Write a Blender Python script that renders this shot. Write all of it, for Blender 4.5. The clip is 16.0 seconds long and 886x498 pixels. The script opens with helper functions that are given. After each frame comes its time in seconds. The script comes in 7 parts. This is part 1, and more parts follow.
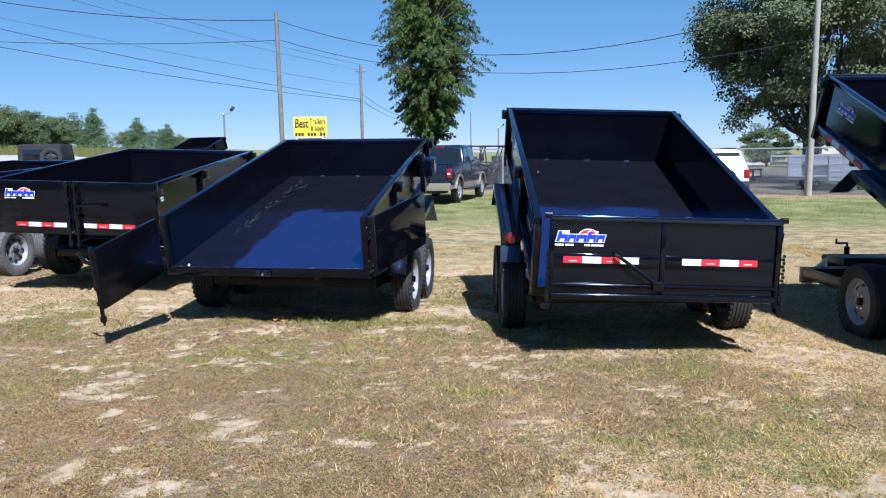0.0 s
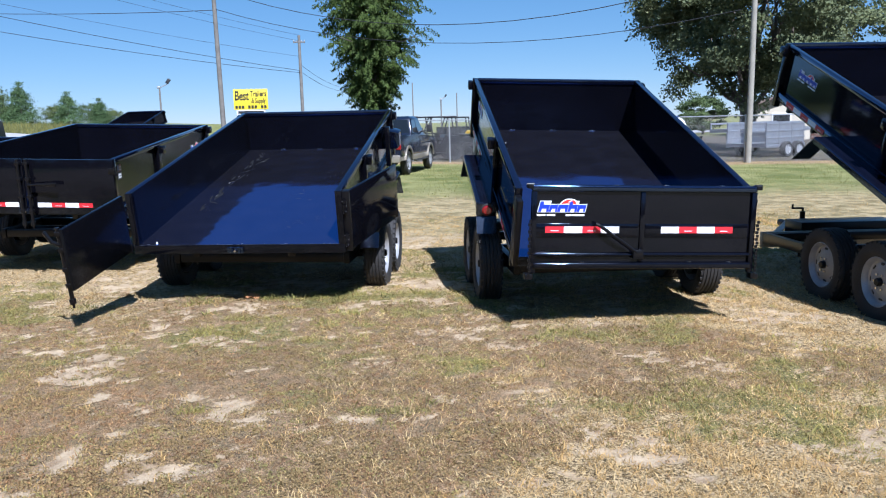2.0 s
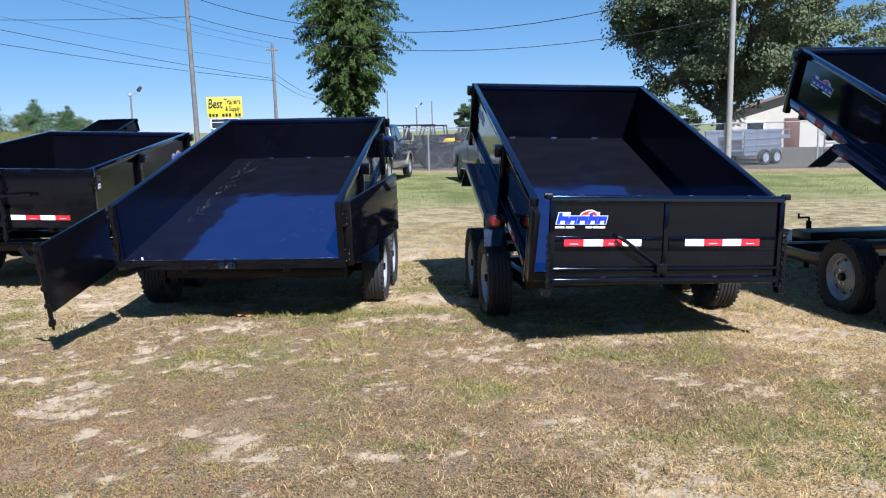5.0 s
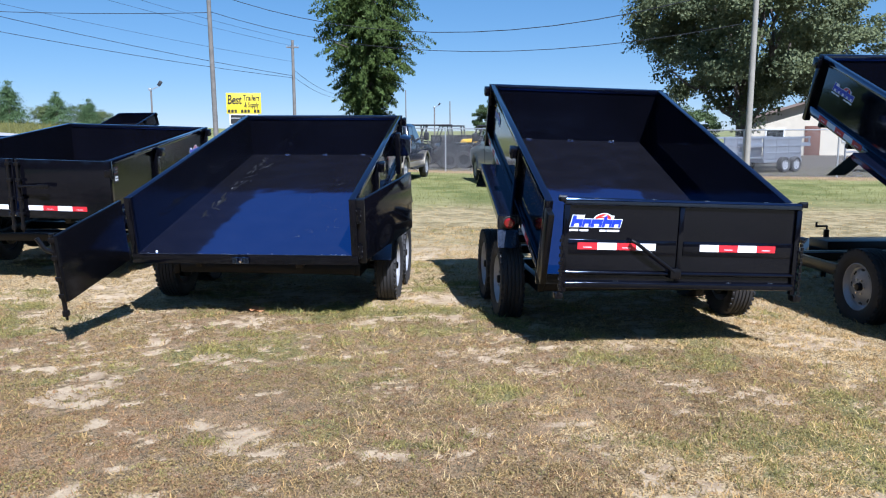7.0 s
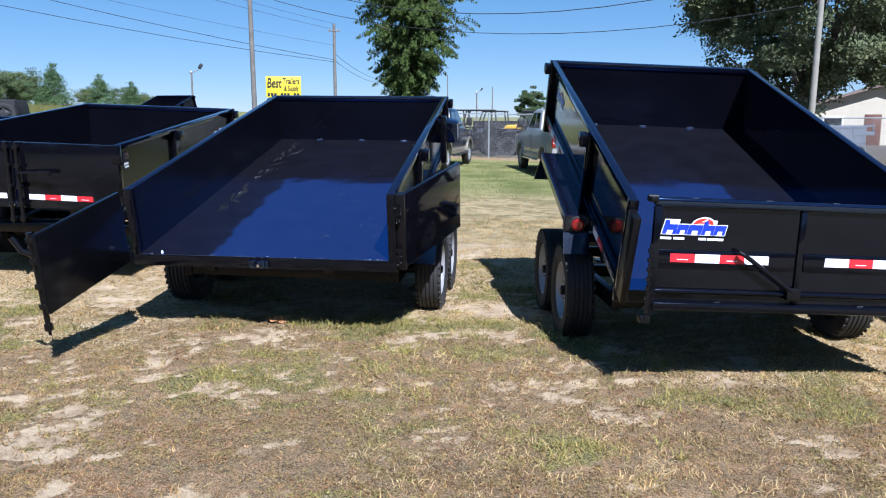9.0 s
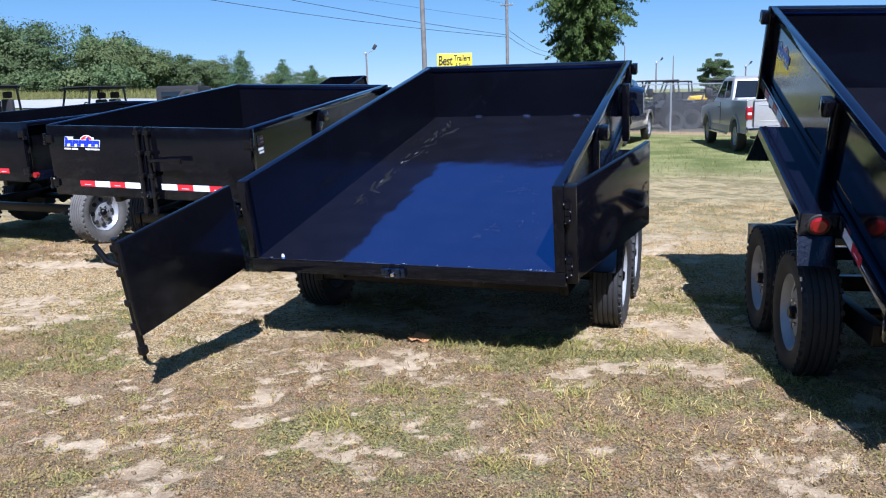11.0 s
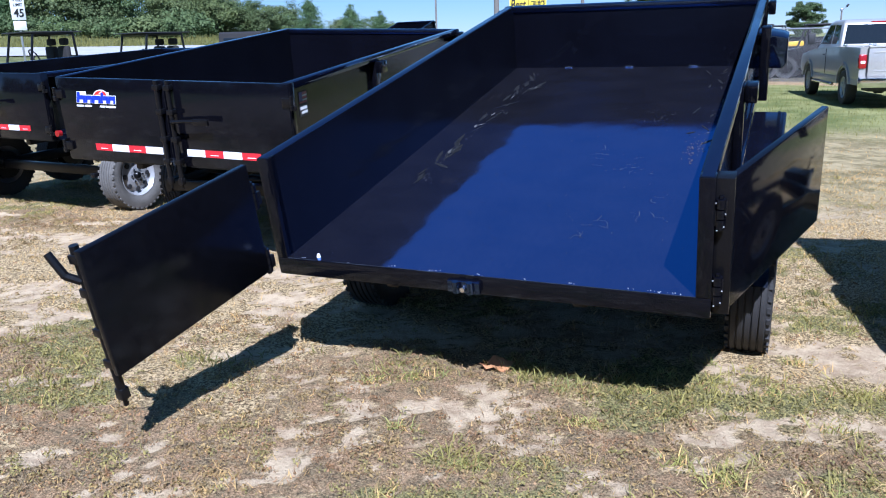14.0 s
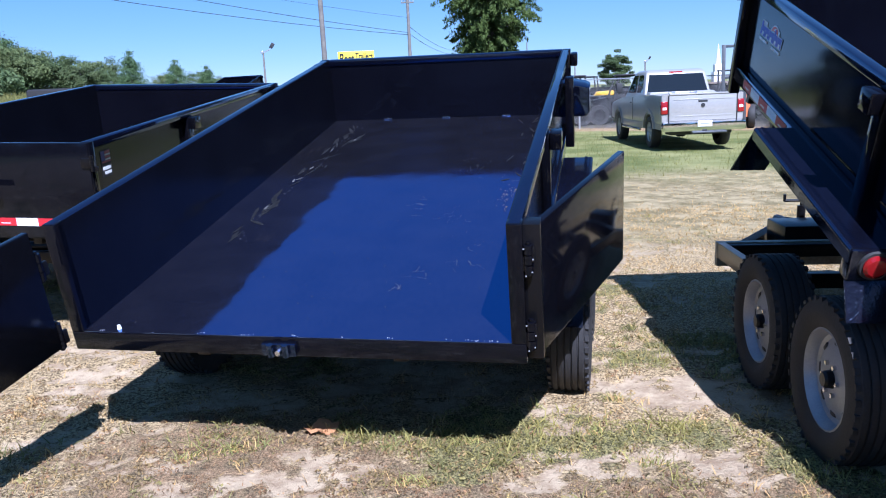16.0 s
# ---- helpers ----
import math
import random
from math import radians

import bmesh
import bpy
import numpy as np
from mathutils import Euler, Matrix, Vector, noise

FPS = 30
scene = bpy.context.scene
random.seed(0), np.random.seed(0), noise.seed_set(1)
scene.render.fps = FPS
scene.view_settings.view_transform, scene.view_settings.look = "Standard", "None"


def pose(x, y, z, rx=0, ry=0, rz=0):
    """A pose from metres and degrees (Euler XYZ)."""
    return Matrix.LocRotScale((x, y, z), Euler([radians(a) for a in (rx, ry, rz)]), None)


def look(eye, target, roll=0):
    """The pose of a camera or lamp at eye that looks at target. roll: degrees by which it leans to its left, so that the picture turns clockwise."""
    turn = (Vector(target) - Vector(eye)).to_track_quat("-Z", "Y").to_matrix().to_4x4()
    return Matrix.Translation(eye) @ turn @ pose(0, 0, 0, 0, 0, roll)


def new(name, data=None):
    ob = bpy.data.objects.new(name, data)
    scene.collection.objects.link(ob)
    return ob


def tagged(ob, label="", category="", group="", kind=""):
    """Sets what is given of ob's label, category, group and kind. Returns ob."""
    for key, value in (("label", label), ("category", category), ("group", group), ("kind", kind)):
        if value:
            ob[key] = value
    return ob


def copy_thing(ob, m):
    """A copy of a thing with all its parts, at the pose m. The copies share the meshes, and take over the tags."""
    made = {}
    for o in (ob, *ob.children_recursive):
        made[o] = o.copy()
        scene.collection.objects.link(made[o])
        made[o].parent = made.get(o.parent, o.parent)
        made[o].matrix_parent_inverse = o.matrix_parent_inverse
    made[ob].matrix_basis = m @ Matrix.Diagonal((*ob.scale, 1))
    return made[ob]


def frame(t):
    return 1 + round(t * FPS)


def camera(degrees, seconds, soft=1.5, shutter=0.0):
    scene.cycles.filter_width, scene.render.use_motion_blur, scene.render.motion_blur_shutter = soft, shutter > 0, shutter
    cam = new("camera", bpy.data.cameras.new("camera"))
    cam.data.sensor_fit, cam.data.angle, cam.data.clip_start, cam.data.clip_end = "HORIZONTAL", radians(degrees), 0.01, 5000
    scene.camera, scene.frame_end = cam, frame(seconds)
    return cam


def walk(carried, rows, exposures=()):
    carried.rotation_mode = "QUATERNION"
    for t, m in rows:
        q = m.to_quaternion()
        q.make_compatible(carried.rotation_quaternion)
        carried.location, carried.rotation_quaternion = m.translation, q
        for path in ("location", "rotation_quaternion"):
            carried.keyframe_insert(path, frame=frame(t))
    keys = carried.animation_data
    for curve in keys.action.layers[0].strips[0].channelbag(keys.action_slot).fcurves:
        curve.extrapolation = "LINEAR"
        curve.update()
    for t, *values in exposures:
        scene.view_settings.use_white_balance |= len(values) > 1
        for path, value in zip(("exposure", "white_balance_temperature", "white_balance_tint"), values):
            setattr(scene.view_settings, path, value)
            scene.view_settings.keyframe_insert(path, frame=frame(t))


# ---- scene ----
cam = camera(57.5, 16.0, soft=1.1)
METRES, EYE, TILT, LEAN, TURN = 4.9, 1.596, -2.6, 0.0, 0.0
ROWS = [
    (0.0, 0.0, 0.0, 0.0, -0.06, -4.26, 0.87),
    (0.5, -0.004, 0.0008, -0.0009, -0.11, -4.43, 0.68),
    (1.0, -0.0181, 0.0038, -0.0016, -0.05, -4.64, 0.46),
    (1.5, -0.0428, 0.0083, 0.0025, -0.78, -4.95, 1.98),
    (2.0, -0.0625, 0.0085, 0.0022, -4.29, -6.36, 1.7),
    (2.5, -0.0723, 0.0189, 0.0015, -4.44, -6.59, 1.07),
    (3.0, -0.0805, 0.0467, 0.0033, -4.55, -6.38, 1.43),
    (3.5, -0.0911, 0.0731, 0.0036, -4.97, -6.01, 1.36),
    (6.0, -0.119, 0.0982, 0.0048, -6.75, -5.83, 1.94),
    (6.5, -0.1203, 0.0984, 0.0049, -6.87, -5.88, 1.76),
    (7.0, -0.1094, 0.0978, 0.0034, -5.04, -5.77, 0.54),
    (7.5, -0.0987, 0.1191, -0.0003, 0.02, -5.91, 0.19),
    (8.0, -0.1013, 0.1838, 0.0056, -2.58, -6.04, -0.05),
    (10.5, -0.1241, 0.5184, 0.0088, 3.18, -8.13, 0.49),
    (11.0, -0.1132, 0.5843, 0.0109, 9.92, -8.25, 1.18),
    (11.5, -0.1192, 0.6537, 0.008, 10.21, -8.81, 0.52),
    (12.0, -0.1294, 0.7102, 0.0142, 10.37, -10.45, -0.55),
    (12.5, -0.1321, 0.7539, 0.0166, 13.38, -10.72, 0.0),
    (13.0, -0.1298, 0.7907, 0.0178, 15.82, -11.1, 1.46),
    (13.5, -0.1473, 0.8163, 0.0169, 15.33, -11.57, 1.29),
    (14.0, -0.1778, 0.8372, 0.0223, 14.73, -11.78, 1.01),
    (14.5, -0.1855, 0.845, 0.0213, 13.55, -12.21, -0.14),
    (15.0, -0.1678, 0.8544, 0.022, 11.4, -10.78, 0.16),
    (15.5, -0.1602, 0.858, 0.0235, 5.33, -8.23, 1.67),
    (16.0, -0.1577, 0.8603, 0.0221, 3.22, -8.53, 2.34),
]
walk(cam, [(t, pose(0, 0, EYE, TILT, LEAN, TURN) @ pose(METRES * x, METRES * y, METRES * z, 90 + pitch, roll, yaw)) for t, x, y, z, yaw, pitch, roll in ROWS],
     exposures=[(0.0, 0.97, 5350, 15), (8.0, 0.97, 5350, 15), (11.0, 1.02, 5250, 17), (13.0, 1.05, 5100, 17), (14.2, 1.09, 5030, 17), (15.2, 1.18, 5000, 22), (16.0, 1.18, 5010, 22)])

# ---- world, sun, exposure ----
TO_SUN = Vector((0.25, -0.82, 1.0)).normalized()
world = bpy.data.worlds.new("world")
scene.world = world
world.use_nodes = True
wn = world.node_tree
sky = wn.nodes.new("ShaderNodeTexSky")
sky.sky_type = "NISHITA"
sky.sun_disc = False
sky.sun_elevation = math.asin(TO_SUN.z)
sky.sun_rotation = math.atan2(TO_SUN.x, TO_SUN.y)
sky.altitude, sky.air_density, sky.dust_density, sky.ozone_density = 1500, 0.8, 0.0, 6.0
soft_sky = wn.nodes.new("ShaderNodeGamma")
soft_sky.inputs[1].default_value = 0.57
blue_sky = wn.nodes.new("ShaderNodeHueSaturation")
blue_sky.inputs["Saturation"].default_value = 1.36
blue_sky.inputs["Hue"].default_value = 0.493
wn.links.new(sky.outputs[0], soft_sky.inputs[0])
wn.links.new(soft_sky.outputs[0], blue_sky.inputs["Color"])
wn.links.new(blue_sky.outputs[0], wn.nodes["Background"].inputs[0])
wn.nodes["Background"].inputs[1].default_value = 0.114
sun = new("sun", bpy.data.lights.new("sun", "SUN"))
sun.data.energy, sun.data.angle, sun.data.color = 5.0, radians(0.53), (1.0, 0.968, 0.915)
sun.matrix_world = look(TO_SUN * 50, (0, 0, 0))


# ---- materials ----
def mat(name, base, rough=0.5, metal=0.0, var=0.12, scale=6.0, bump=0.0, bscale=40.0, coat=0.0, rvar=0.0, fine=0.0, spec=0.5, trans=0.0, tint=(1, 1, 1), ior=1.5):
    """Principled surface with two scales of colour noise, roughness noise and bump."""
    m = bpy.data.materials.new(name)
    m.use_nodes = True
    nt = m.node_tree
    p = nt.nodes["Principled BSDF"]
    p.inputs["Roughness"].default_value = rough
    p.inputs["Metallic"].default_value = metal
    p.inputs["Specular IOR Level"].default_value = spec
    p.inputs["IOR"].default_value = ior
    p.inputs["Specular Tint"].default_value = (*tint, 1)
    p.inputs["Coat Weight"].default_value = coat
    p.inputs["Coat Roughness"].default_value = 0.04
    p.inputs["Transmission Weight"].default_value = trans
    p.inputs["Base Color"].default_value = (*base, 1)
    tc = nt.nodes.new("ShaderNodeTexCoord")
    if var > 0:
        n1, n2 = nt.nodes.new("ShaderNodeTexNoise"), nt.nodes.new("ShaderNodeTexNoise")
        n1.inputs["Scale"].default_value, n2.inputs["Scale"].default_value = scale, scale * 11
        n1.inputs["Detail"].default_value = 5
        nt.links.new(tc.outputs["Object"], n1.inputs["Vector"])
        nt.links.new(tc.outputs["Object"], n2.inputs["Vector"])
        mx = nt.nodes.new("ShaderNodeMath")
        mx.operation = "ADD"
        nt.links.new(n1.outputs["Fac"], mx.inputs[0])
        nt.links.new(n2.outputs["Fac"], mx.inputs[1])
        mr = nt.nodes.new("ShaderNodeMapRange")
        mr.inputs[1].default_value, mr.inputs[2].default_value = 0.65, 1.35
        mr.inputs[3].default_value, mr.inputs[4].default_value = 1 - var, 1 + var
        nt.links.new(mx.outputs[0], mr.inputs[0])
        mul = nt.nodes.new("ShaderNodeVectorMath")
        mul.operation = "SCALE"
        mul.inputs[0].default_value = base
        nt.links.new(mr.outputs[0], mul.inputs["Scale"])
        nt.links.new(mul.outputs[0], p.inputs["Base Color"])
        if rvar > 0:
            r2 = nt.nodes.new("ShaderNodeMapRange")
            r2.inputs[1].default_value, r2.inputs[2].default_value = 0.7, 1.3
            r2.inputs[3].default_value, r2.inputs[4].default_value = max(0.02, rough - rvar), rough + rvar
            nt.links.new(mx.outputs[0], r2.inputs[0])
            nt.links.new(r2.outputs[0], p.inputs["Roughness"])
    if bump > 0:
        n3 = nt.nodes.new("ShaderNodeTexNoise")
        n3.inputs["Scale"].default_value = bscale
        n3.inputs["Detail"].default_value = 3
        nt.links.new(tc.outputs["Object"], n3.inputs["Vector"])
        b = nt.nodes.new("ShaderNodeBump")
        b.inputs["Strength"].default_value = bump
        b.inputs["Distance"].default_value = 0.01
        nt.links.new(n3.outputs["Fac"], b.inputs["Height"])
        nt.links.new(b.outputs[0], p.inputs["Normal"])
    return m


PAINT = mat("black_gloss_paint", (0.0030, 0.0030, 0.0048), 0.09, var=0.25, scale=3, bump=0.008, bscale=1.6, rvar=0.03, tint=(0.62, 0.75, 1.0), ior=1.45)
SATIN = mat("black_satin_paint", (0.0030, 0.0030, 0.0042), 0.16, var=0.25, scale=3, bump=0.008, bscale=1.6, rvar=0.04, tint=(0.5, 0.68, 1.0), ior=1.36)
GLOSS = mat("deep_gloss_black_paint", (0.0030, 0.0030, 0.0048), 0.07, var=0.25, scale=3, bump=0.01, bscale=1.6, rvar=0.02, tint=(0.5, 0.7, 1.0), ior=1.75)
RAIL = mat("black_rail_paint", (0.003, 0.0035, 0.008), 0.075, var=0.25, scale=5, bump=0.03, bscale=30, rvar=0.03, ior=2.1, tint=(0.32, 0.53, 1.0))
TREAD = mat("black_tread_plate", (0.003, 0.003, 0.007), 0.16, var=0.25, scale=9, bump=0.1, bscale=60, ior=2.0, tint=(0.6, 0.75, 1.0))
STEEL_BLK = mat("black_chassis_paint", (0.0045, 0.0045, 0.0055), 0.30, var=0.3, scale=8, bump=0.08, bscale=80, spec=0.28)
RUBBER = mat("tyre_rubber", (0.022, 0.021, 0.021), 0.72, var=0.3, scale=9, bump=0.2, bscale=140)
RUBBER_DUSTY = mat("dusty_tyre_rubber", (0.10, 0.095, 0.088), 0.85, var=0.3, scale=9, bump=0.2, bscale=140)
RIM = mat("silver_painted_steel", (0.34, 0.345, 0.36), 0.38, metal=0.3, var=0.12, scale=12)
CHROME = mat("bright_zinc", (0.65, 0.65, 0.66), 0.25, metal=1.0, var=0.1, scale=20)
CHROME2 = mat("chrome", (0.75, 0.75, 0.76), 0.10, metal=1.0, var=0.05, scale=20)
RED_LENS = mat("red_lens", (0.24, 0.006, 0.008), 0.15, var=0.1, scale=30, coat=0.5)
TAPE_RED = mat("red_reflective_tape", (0.55, 0.02, 0.03), 0.4, var=0.08, scale=60)
TAPE_WHITE = mat("white_reflective_tape", (0.8, 0.8, 0.82), 0.4, var=0.05, scale=60)
DECAL_BLUE = mat("blue_decal", (0.015, 0.04, 0.45), 0.35, var=0.05, scale=60)
DECAL_RED = mat("red_decal", (0.7, 0.03, 0.02), 0.35, var=0.05, scale=60)
STICKER_BLUE = mat("dark_blue_sticker_print", (0.02, 0.03, 0.16), 0.35, var=0.3, scale=60)
STICKER_RED = mat("dull_red_sticker_print", (0.26, 0.04, 0.06), 0.35, var=0.3, scale=60)
DECAL_WHITE = mat("white_decal", (0.8, 0.8, 0.8), 0.35, var=0.04, scale=60)
YELLOW = mat("yellow_sign_face", (0.78, 0.60, 0.02), 0.5, var=0.06, scale=4)
INK = mat("black_sign_ink", (0.01, 0.01, 0.01), 0.6, var=0.2, scale=20)
WHITE_SIGN = mat("white_sign_face", (0.75, 0.75, 0.74), 0.5, var=0.05, scale=4)
WOOD_POLE = mat("weathered_pole_wood", (0.155, 0.142, 0.125), 0.9, var=0.35, scale=3, bump=0.6, bscale=18)
GREY_POLE = mat("grey_pole", (0.255, 0.235, 0.195), 0.8, var=0.2, scale=3, bump=0.4, bscale=20)
GALV = mat("galvanised_steel", (0.45, 0.46, 0.47), 0.45, metal=0.7, var=0.2, scale=10)
CHAIN = mat("dull_chain_link", (0.27, 0.27, 0.27), 0.6, var=0.2, scale=10)
ALU = mat("bare_aluminium", (0.38, 0.39, 0.42), 0.45, metal=0.8, var=0.15, scale=3)
WIRE = mat("cable_sheath", (0.02, 0.02, 0.022), 0.7, var=0.1)
SILVER_CAR = mat("silver_car_paint", (0.36, 0.345, 0.325), 0.3, metal=0.3, var=0.06, scale=2, coat=0.35)
DARK_CAR = mat("dark_blue_car_paint", (0.007, 0.012, 0.028), 0.2, metal=0.1, var=0.08, scale=2, coat=0.4)
TAN_CAR = mat("tan_car_paint", (0.26, 0.23, 0.18), 0.4, metal=0.3, var=0.08, scale=2, coat=0.5)
WHITE_CAR = mat("white_car_paint", (0.78, 0.78, 0.77), 0.3, var=0.05, scale=2, coat=0.8)
JEEP_BLUE = mat("dark_blue_jeep_paint", (0.015, 0.04, 0.13), 0.35, var=0.1, scale=2, coat=0.5)
MAST = mat("dull_mast_steel", (0.09, 0.095, 0.105), 0.5, metal=0.3, var=0.3, scale=6)
CANVAS = mat("black_canvas_top", (0.013, 0.012, 0.013), 0.8, var=0.25, scale=6, bump=0.3, bscale=30)
CARGLASS = mat("tinted_glass", (0.010, 0.012, 0.014), 0.04, var=0.0, coat=0.6)
PLASTIC = mat("black_plastic", (0.022, 0.022, 0.024), 0.55, var=0.2, scale=9)
MACHINE_YELLOW = mat("machine_yellow_paint", (0.70, 0.42, 0.02), 0.45, var=0.1, scale=3)
MACHINE_ORANGE = mat("machine_orange_paint", (0.55, 0.13, 0.03), 0.5, var=0.15, scale=3)
BLUE_TARP = mat("blue_tarp", (0.03, 0.10, 0.42), 0.6, var=0.15, scale=3)
STUCCO = mat("beige_siding", (0.55, 0.49, 0.38), 0.85, var=0.1, scale=2, bump=0.2, bscale=20)
ROOFING = mat("brown_shingle_roof", (0.20, 0.15, 0.12), 0.9, var=0.25, scale=4, bump=0.4, bscale=20)
BARK = mat("bark", (0.13, 0.105, 0.085), 0.95, var=0.4, scale=4, bump=0.9, bscale=14)
LUMBER = mat("treated_lumber", (0.38, 0.27, 0.15), 0.8, var=0.3, scale=5, bump=0.3, bscale=30)
RUST = mat("bare_primer_edge", (0.33, 0.29, 0.22), 0.5, metal=0.4, var=0.3, scale=6)
DRYLEAF = mat("dry_brown_leaf", (0.36, 0.17, 0.07), 0.8, var=0.3, scale=30)
SCUFF = mat("pale_scuff_dust", (0.07, 0.07, 0.073), 0.8, var=0.4, scale=60)
SPATTER = mat("pale_weld_spatter", (0.34, 0.34, 0.35), 0.45, metal=0.3, var=0.2, scale=60)
DUST = mat("brown_floor_dust", (0.13, 0.085, 0.045), 0.9, var=0.4, scale=60)
SCRAPE = mat("dull_scraped_paint", (0.006, 0.006, 0.007), 0.55, var=0.3, scale=30)
ASPHALT = mat("pale_old_asphalt", (0.33, 0.32, 0.31), 0.9, var=0.15, scale=0.5, bump=0.3, bscale=30)


def floor_paint():
    """Dusty glossy black plate with long pale scrape marks."""
    m = mat("scuffed_black_floor_plate", (0.0085, 0.0085, 0.0115), 0.065, var=0.3, scale=5, bump=0.0, rvar=0.035, ior=4.8, tint=(0.27, 0.445, 1.0))
    nt = m.node_tree
    L = nt.links.new
    p = nt.nodes["Principled BSDF"]
    tc = nt.nodes["Texture Coordinate"]
    big = nt.nodes.new("ShaderNodeTexNoise")
    big.inputs["Scale"].default_value, big.inputs["Detail"].default_value = 1.5, 2
    L(tc.outputs["Object"], big.inputs["Vector"])
    bu = nt.nodes.new("ShaderNodeBump")
    bu.inputs["Strength"].default_value, bu.inputs["Distance"].default_value = 0.16, 0.05
    L(big.outputs["Fac"], bu.inputs["Height"])
    L(bu.outputs[0], p.inputs["Normal"])
    mp = nt.nodes.new("ShaderNodeMapping")
    mp.inputs["Scale"].default_value = (9, 1.6, 1)
    L(tc.outputs["Object"], mp.inputs["Vector"])
    st = nt.nodes.new("ShaderNodeTexNoise")
    st.inputs["Scale"].default_value, st.inputs["Detail"].default_value, st.inputs["Roughness"].default_value = 2.2, 8, 0.75
    L(mp.outputs[0], st.inputs["Vector"])
    patch = nt.nodes.new("ShaderNodeTexNoise")
    patch.inputs["Scale"].default_value = 1.3
    L(tc.outputs["Object"], patch.inputs["Vector"])
    mul = nt.nodes.new("ShaderNodeMath")
    mul.operation = "MULTIPLY"
    L(st.outputs["Fac"], mul.inputs[0])
    L(patch.outputs["Fac"], mul.inputs[1])
    r = nt.nodes.new("ShaderNodeMapRange")
    r.inputs[1].default_value, r.inputs[2].default_value, r.inputs[4].default_value = 0.385, 0.47, 0.55
    L(mul.outputs[0], r.inputs[0])
    mx = nt.nodes.new("ShaderNodeMix")
    mx.data_type = "RGBA"
    src = p.inputs["Base Color"].links[0].from_socket
    L(r.outputs[0], mx.inputs["Factor"])
    L(src, mx.inputs["A"])
    mx.inputs["B"].default_value = (0.030, 0.027, 0.027, 1)
    L(mx.outputs["Result"], p.inputs["Base Color"])
    return m


FLOOR = floor_paint()


def leafmat(name, base, hue=0.25, rough=0.6):
    m = bpy.data.materials.new(name)
    m.use_nodes = True
    nt = m.node_tree
    p = nt.nodes["Principled BSDF"]
    p.inputs["Roughness"].default_value = rough
    p.inputs["Specular IOR Level"].default_value = 0.15
    g = nt.nodes.new("ShaderNodeNewGeometry")
    tc = nt.nodes.new("ShaderNodeTexCoord")
    n = nt.nodes.new("ShaderNodeTexNoise")
    n.inputs["Scale"].default_value = 0.6
    nt.links.new(tc.outputs["Object"], n.inputs["Vector"])
    each = nt.nodes.new("ShaderNodeObjectInfo")
    shift = nt.nodes.new("ShaderNodeMath")
    shift.operation = "MULTIPLY_ADD"
    shift.inputs[1].default_value, shift.inputs[2].default_value = 0.5, -0.25
    nt.links.new(each.outputs["Random"], shift.inputs[0])
    ad0 = nt.nodes.new("ShaderNodeMath")
    nt.links.new(g.outputs["Random Per Island"], ad0.inputs[0])
    nt.links.new(shift.outputs[0], ad0.inputs[1])
    ad = nt.nodes.new("ShaderNodeMath")
    ad.operation = "ADD"
    nt.links.new(ad0.outputs[0], ad.inputs[0])
    nt.links.new(n.outputs["Fac"], ad.inputs[1])
    cr = nt.nodes.new("ShaderNodeValToRGB")
    c = cr.color_ramp
    c.elements[0].position, c.elements[0].color = 0.2, (base[0] * (1 - hue), base[1] * (1 - hue), base[2] * (1 - hue), 1)
    c.elements[1].position, c.elements[1].color = 1.0, (base[0] * (1 + 1.9 * hue), base[1] * (1 + 1.3 * hue), base[2] * (1 + 0.5 * hue), 1)
    ml = nt.nodes.new("ShaderNodeMath")
    ml.operation = "MULTIPLY"
    ml.inputs[1].default_value = 0.62
    nt.links.new(ad.outputs[0], ml.inputs[0])
    nt.links.new(ml.outputs[0], cr.inputs[0])
    nt.links.new(cr.outputs[0], p.inputs["Base Color"])
    tr = nt.nodes.new("ShaderNodeBsdfTranslucent")
    nt.links.new(cr.outputs[0], tr.inputs["Color"])
    mixs = nt.nodes.new("ShaderNodeMixShader")
    mixs.inputs[0].default_value = 0.3
    nt.links.new(p.outputs[0], mixs.inputs[1])
    nt.links.new(tr.outputs[0], mixs.inputs[2])
    nt.links.new(mixs.outputs[0], nt.nodes["Material Output"].inputs["Surface"])
    return m


LEAF_OAK = leafmat("oak_leaves", (0.132, 0.162, 0.085), 0.28)
LEAF_CEDAR = leafmat("cedar_foliage", (0.056, 0.092, 0.028), 0.42)
LEAF_WOOD = leafmat("mixed_foliage", (0.090, 0.134, 0.060), 0.26)
LEAF_WOOD2 = leafmat("yellowing_mixed_foliage", (0.108, 0.146, 0.066), 0.28)
LEAF_PINE = leafmat("dark_conifer_foliage", (0.076, 0.130, 0.060), 0.28)
GRASS_GREEN = leafmat("green_grass_blades", (0.235, 0.230, 0.084), 0.42, 0.75)
GRASS_FRESH = leafmat("fresh_yellow_green_blades", (0.270, 0.285, 0.098), 0.30, 0.6)
VERGE = leafmat("tall_verge_grass_blades", (0.150, 0.158, 0.058), 0.35, 0.7)
WEED = leafmat("creeping_weed_leaves", (0.238, 0.192, 0.104), 0.45, 0.8)
WEED_GREEN = leafmat("green_mat_weed_leaves", (0.245, 0.228, 0.098), 0.36, 0.8)
WEED_DRY = leafmat("russet_mat_weed_leaves", (0.270, 0.180, 0.106), 0.45, 0.85)
LAWN = leafmat("sunlit_lawn_blades", (0.178, 0.190, 0.070), 0.4, 0.7)
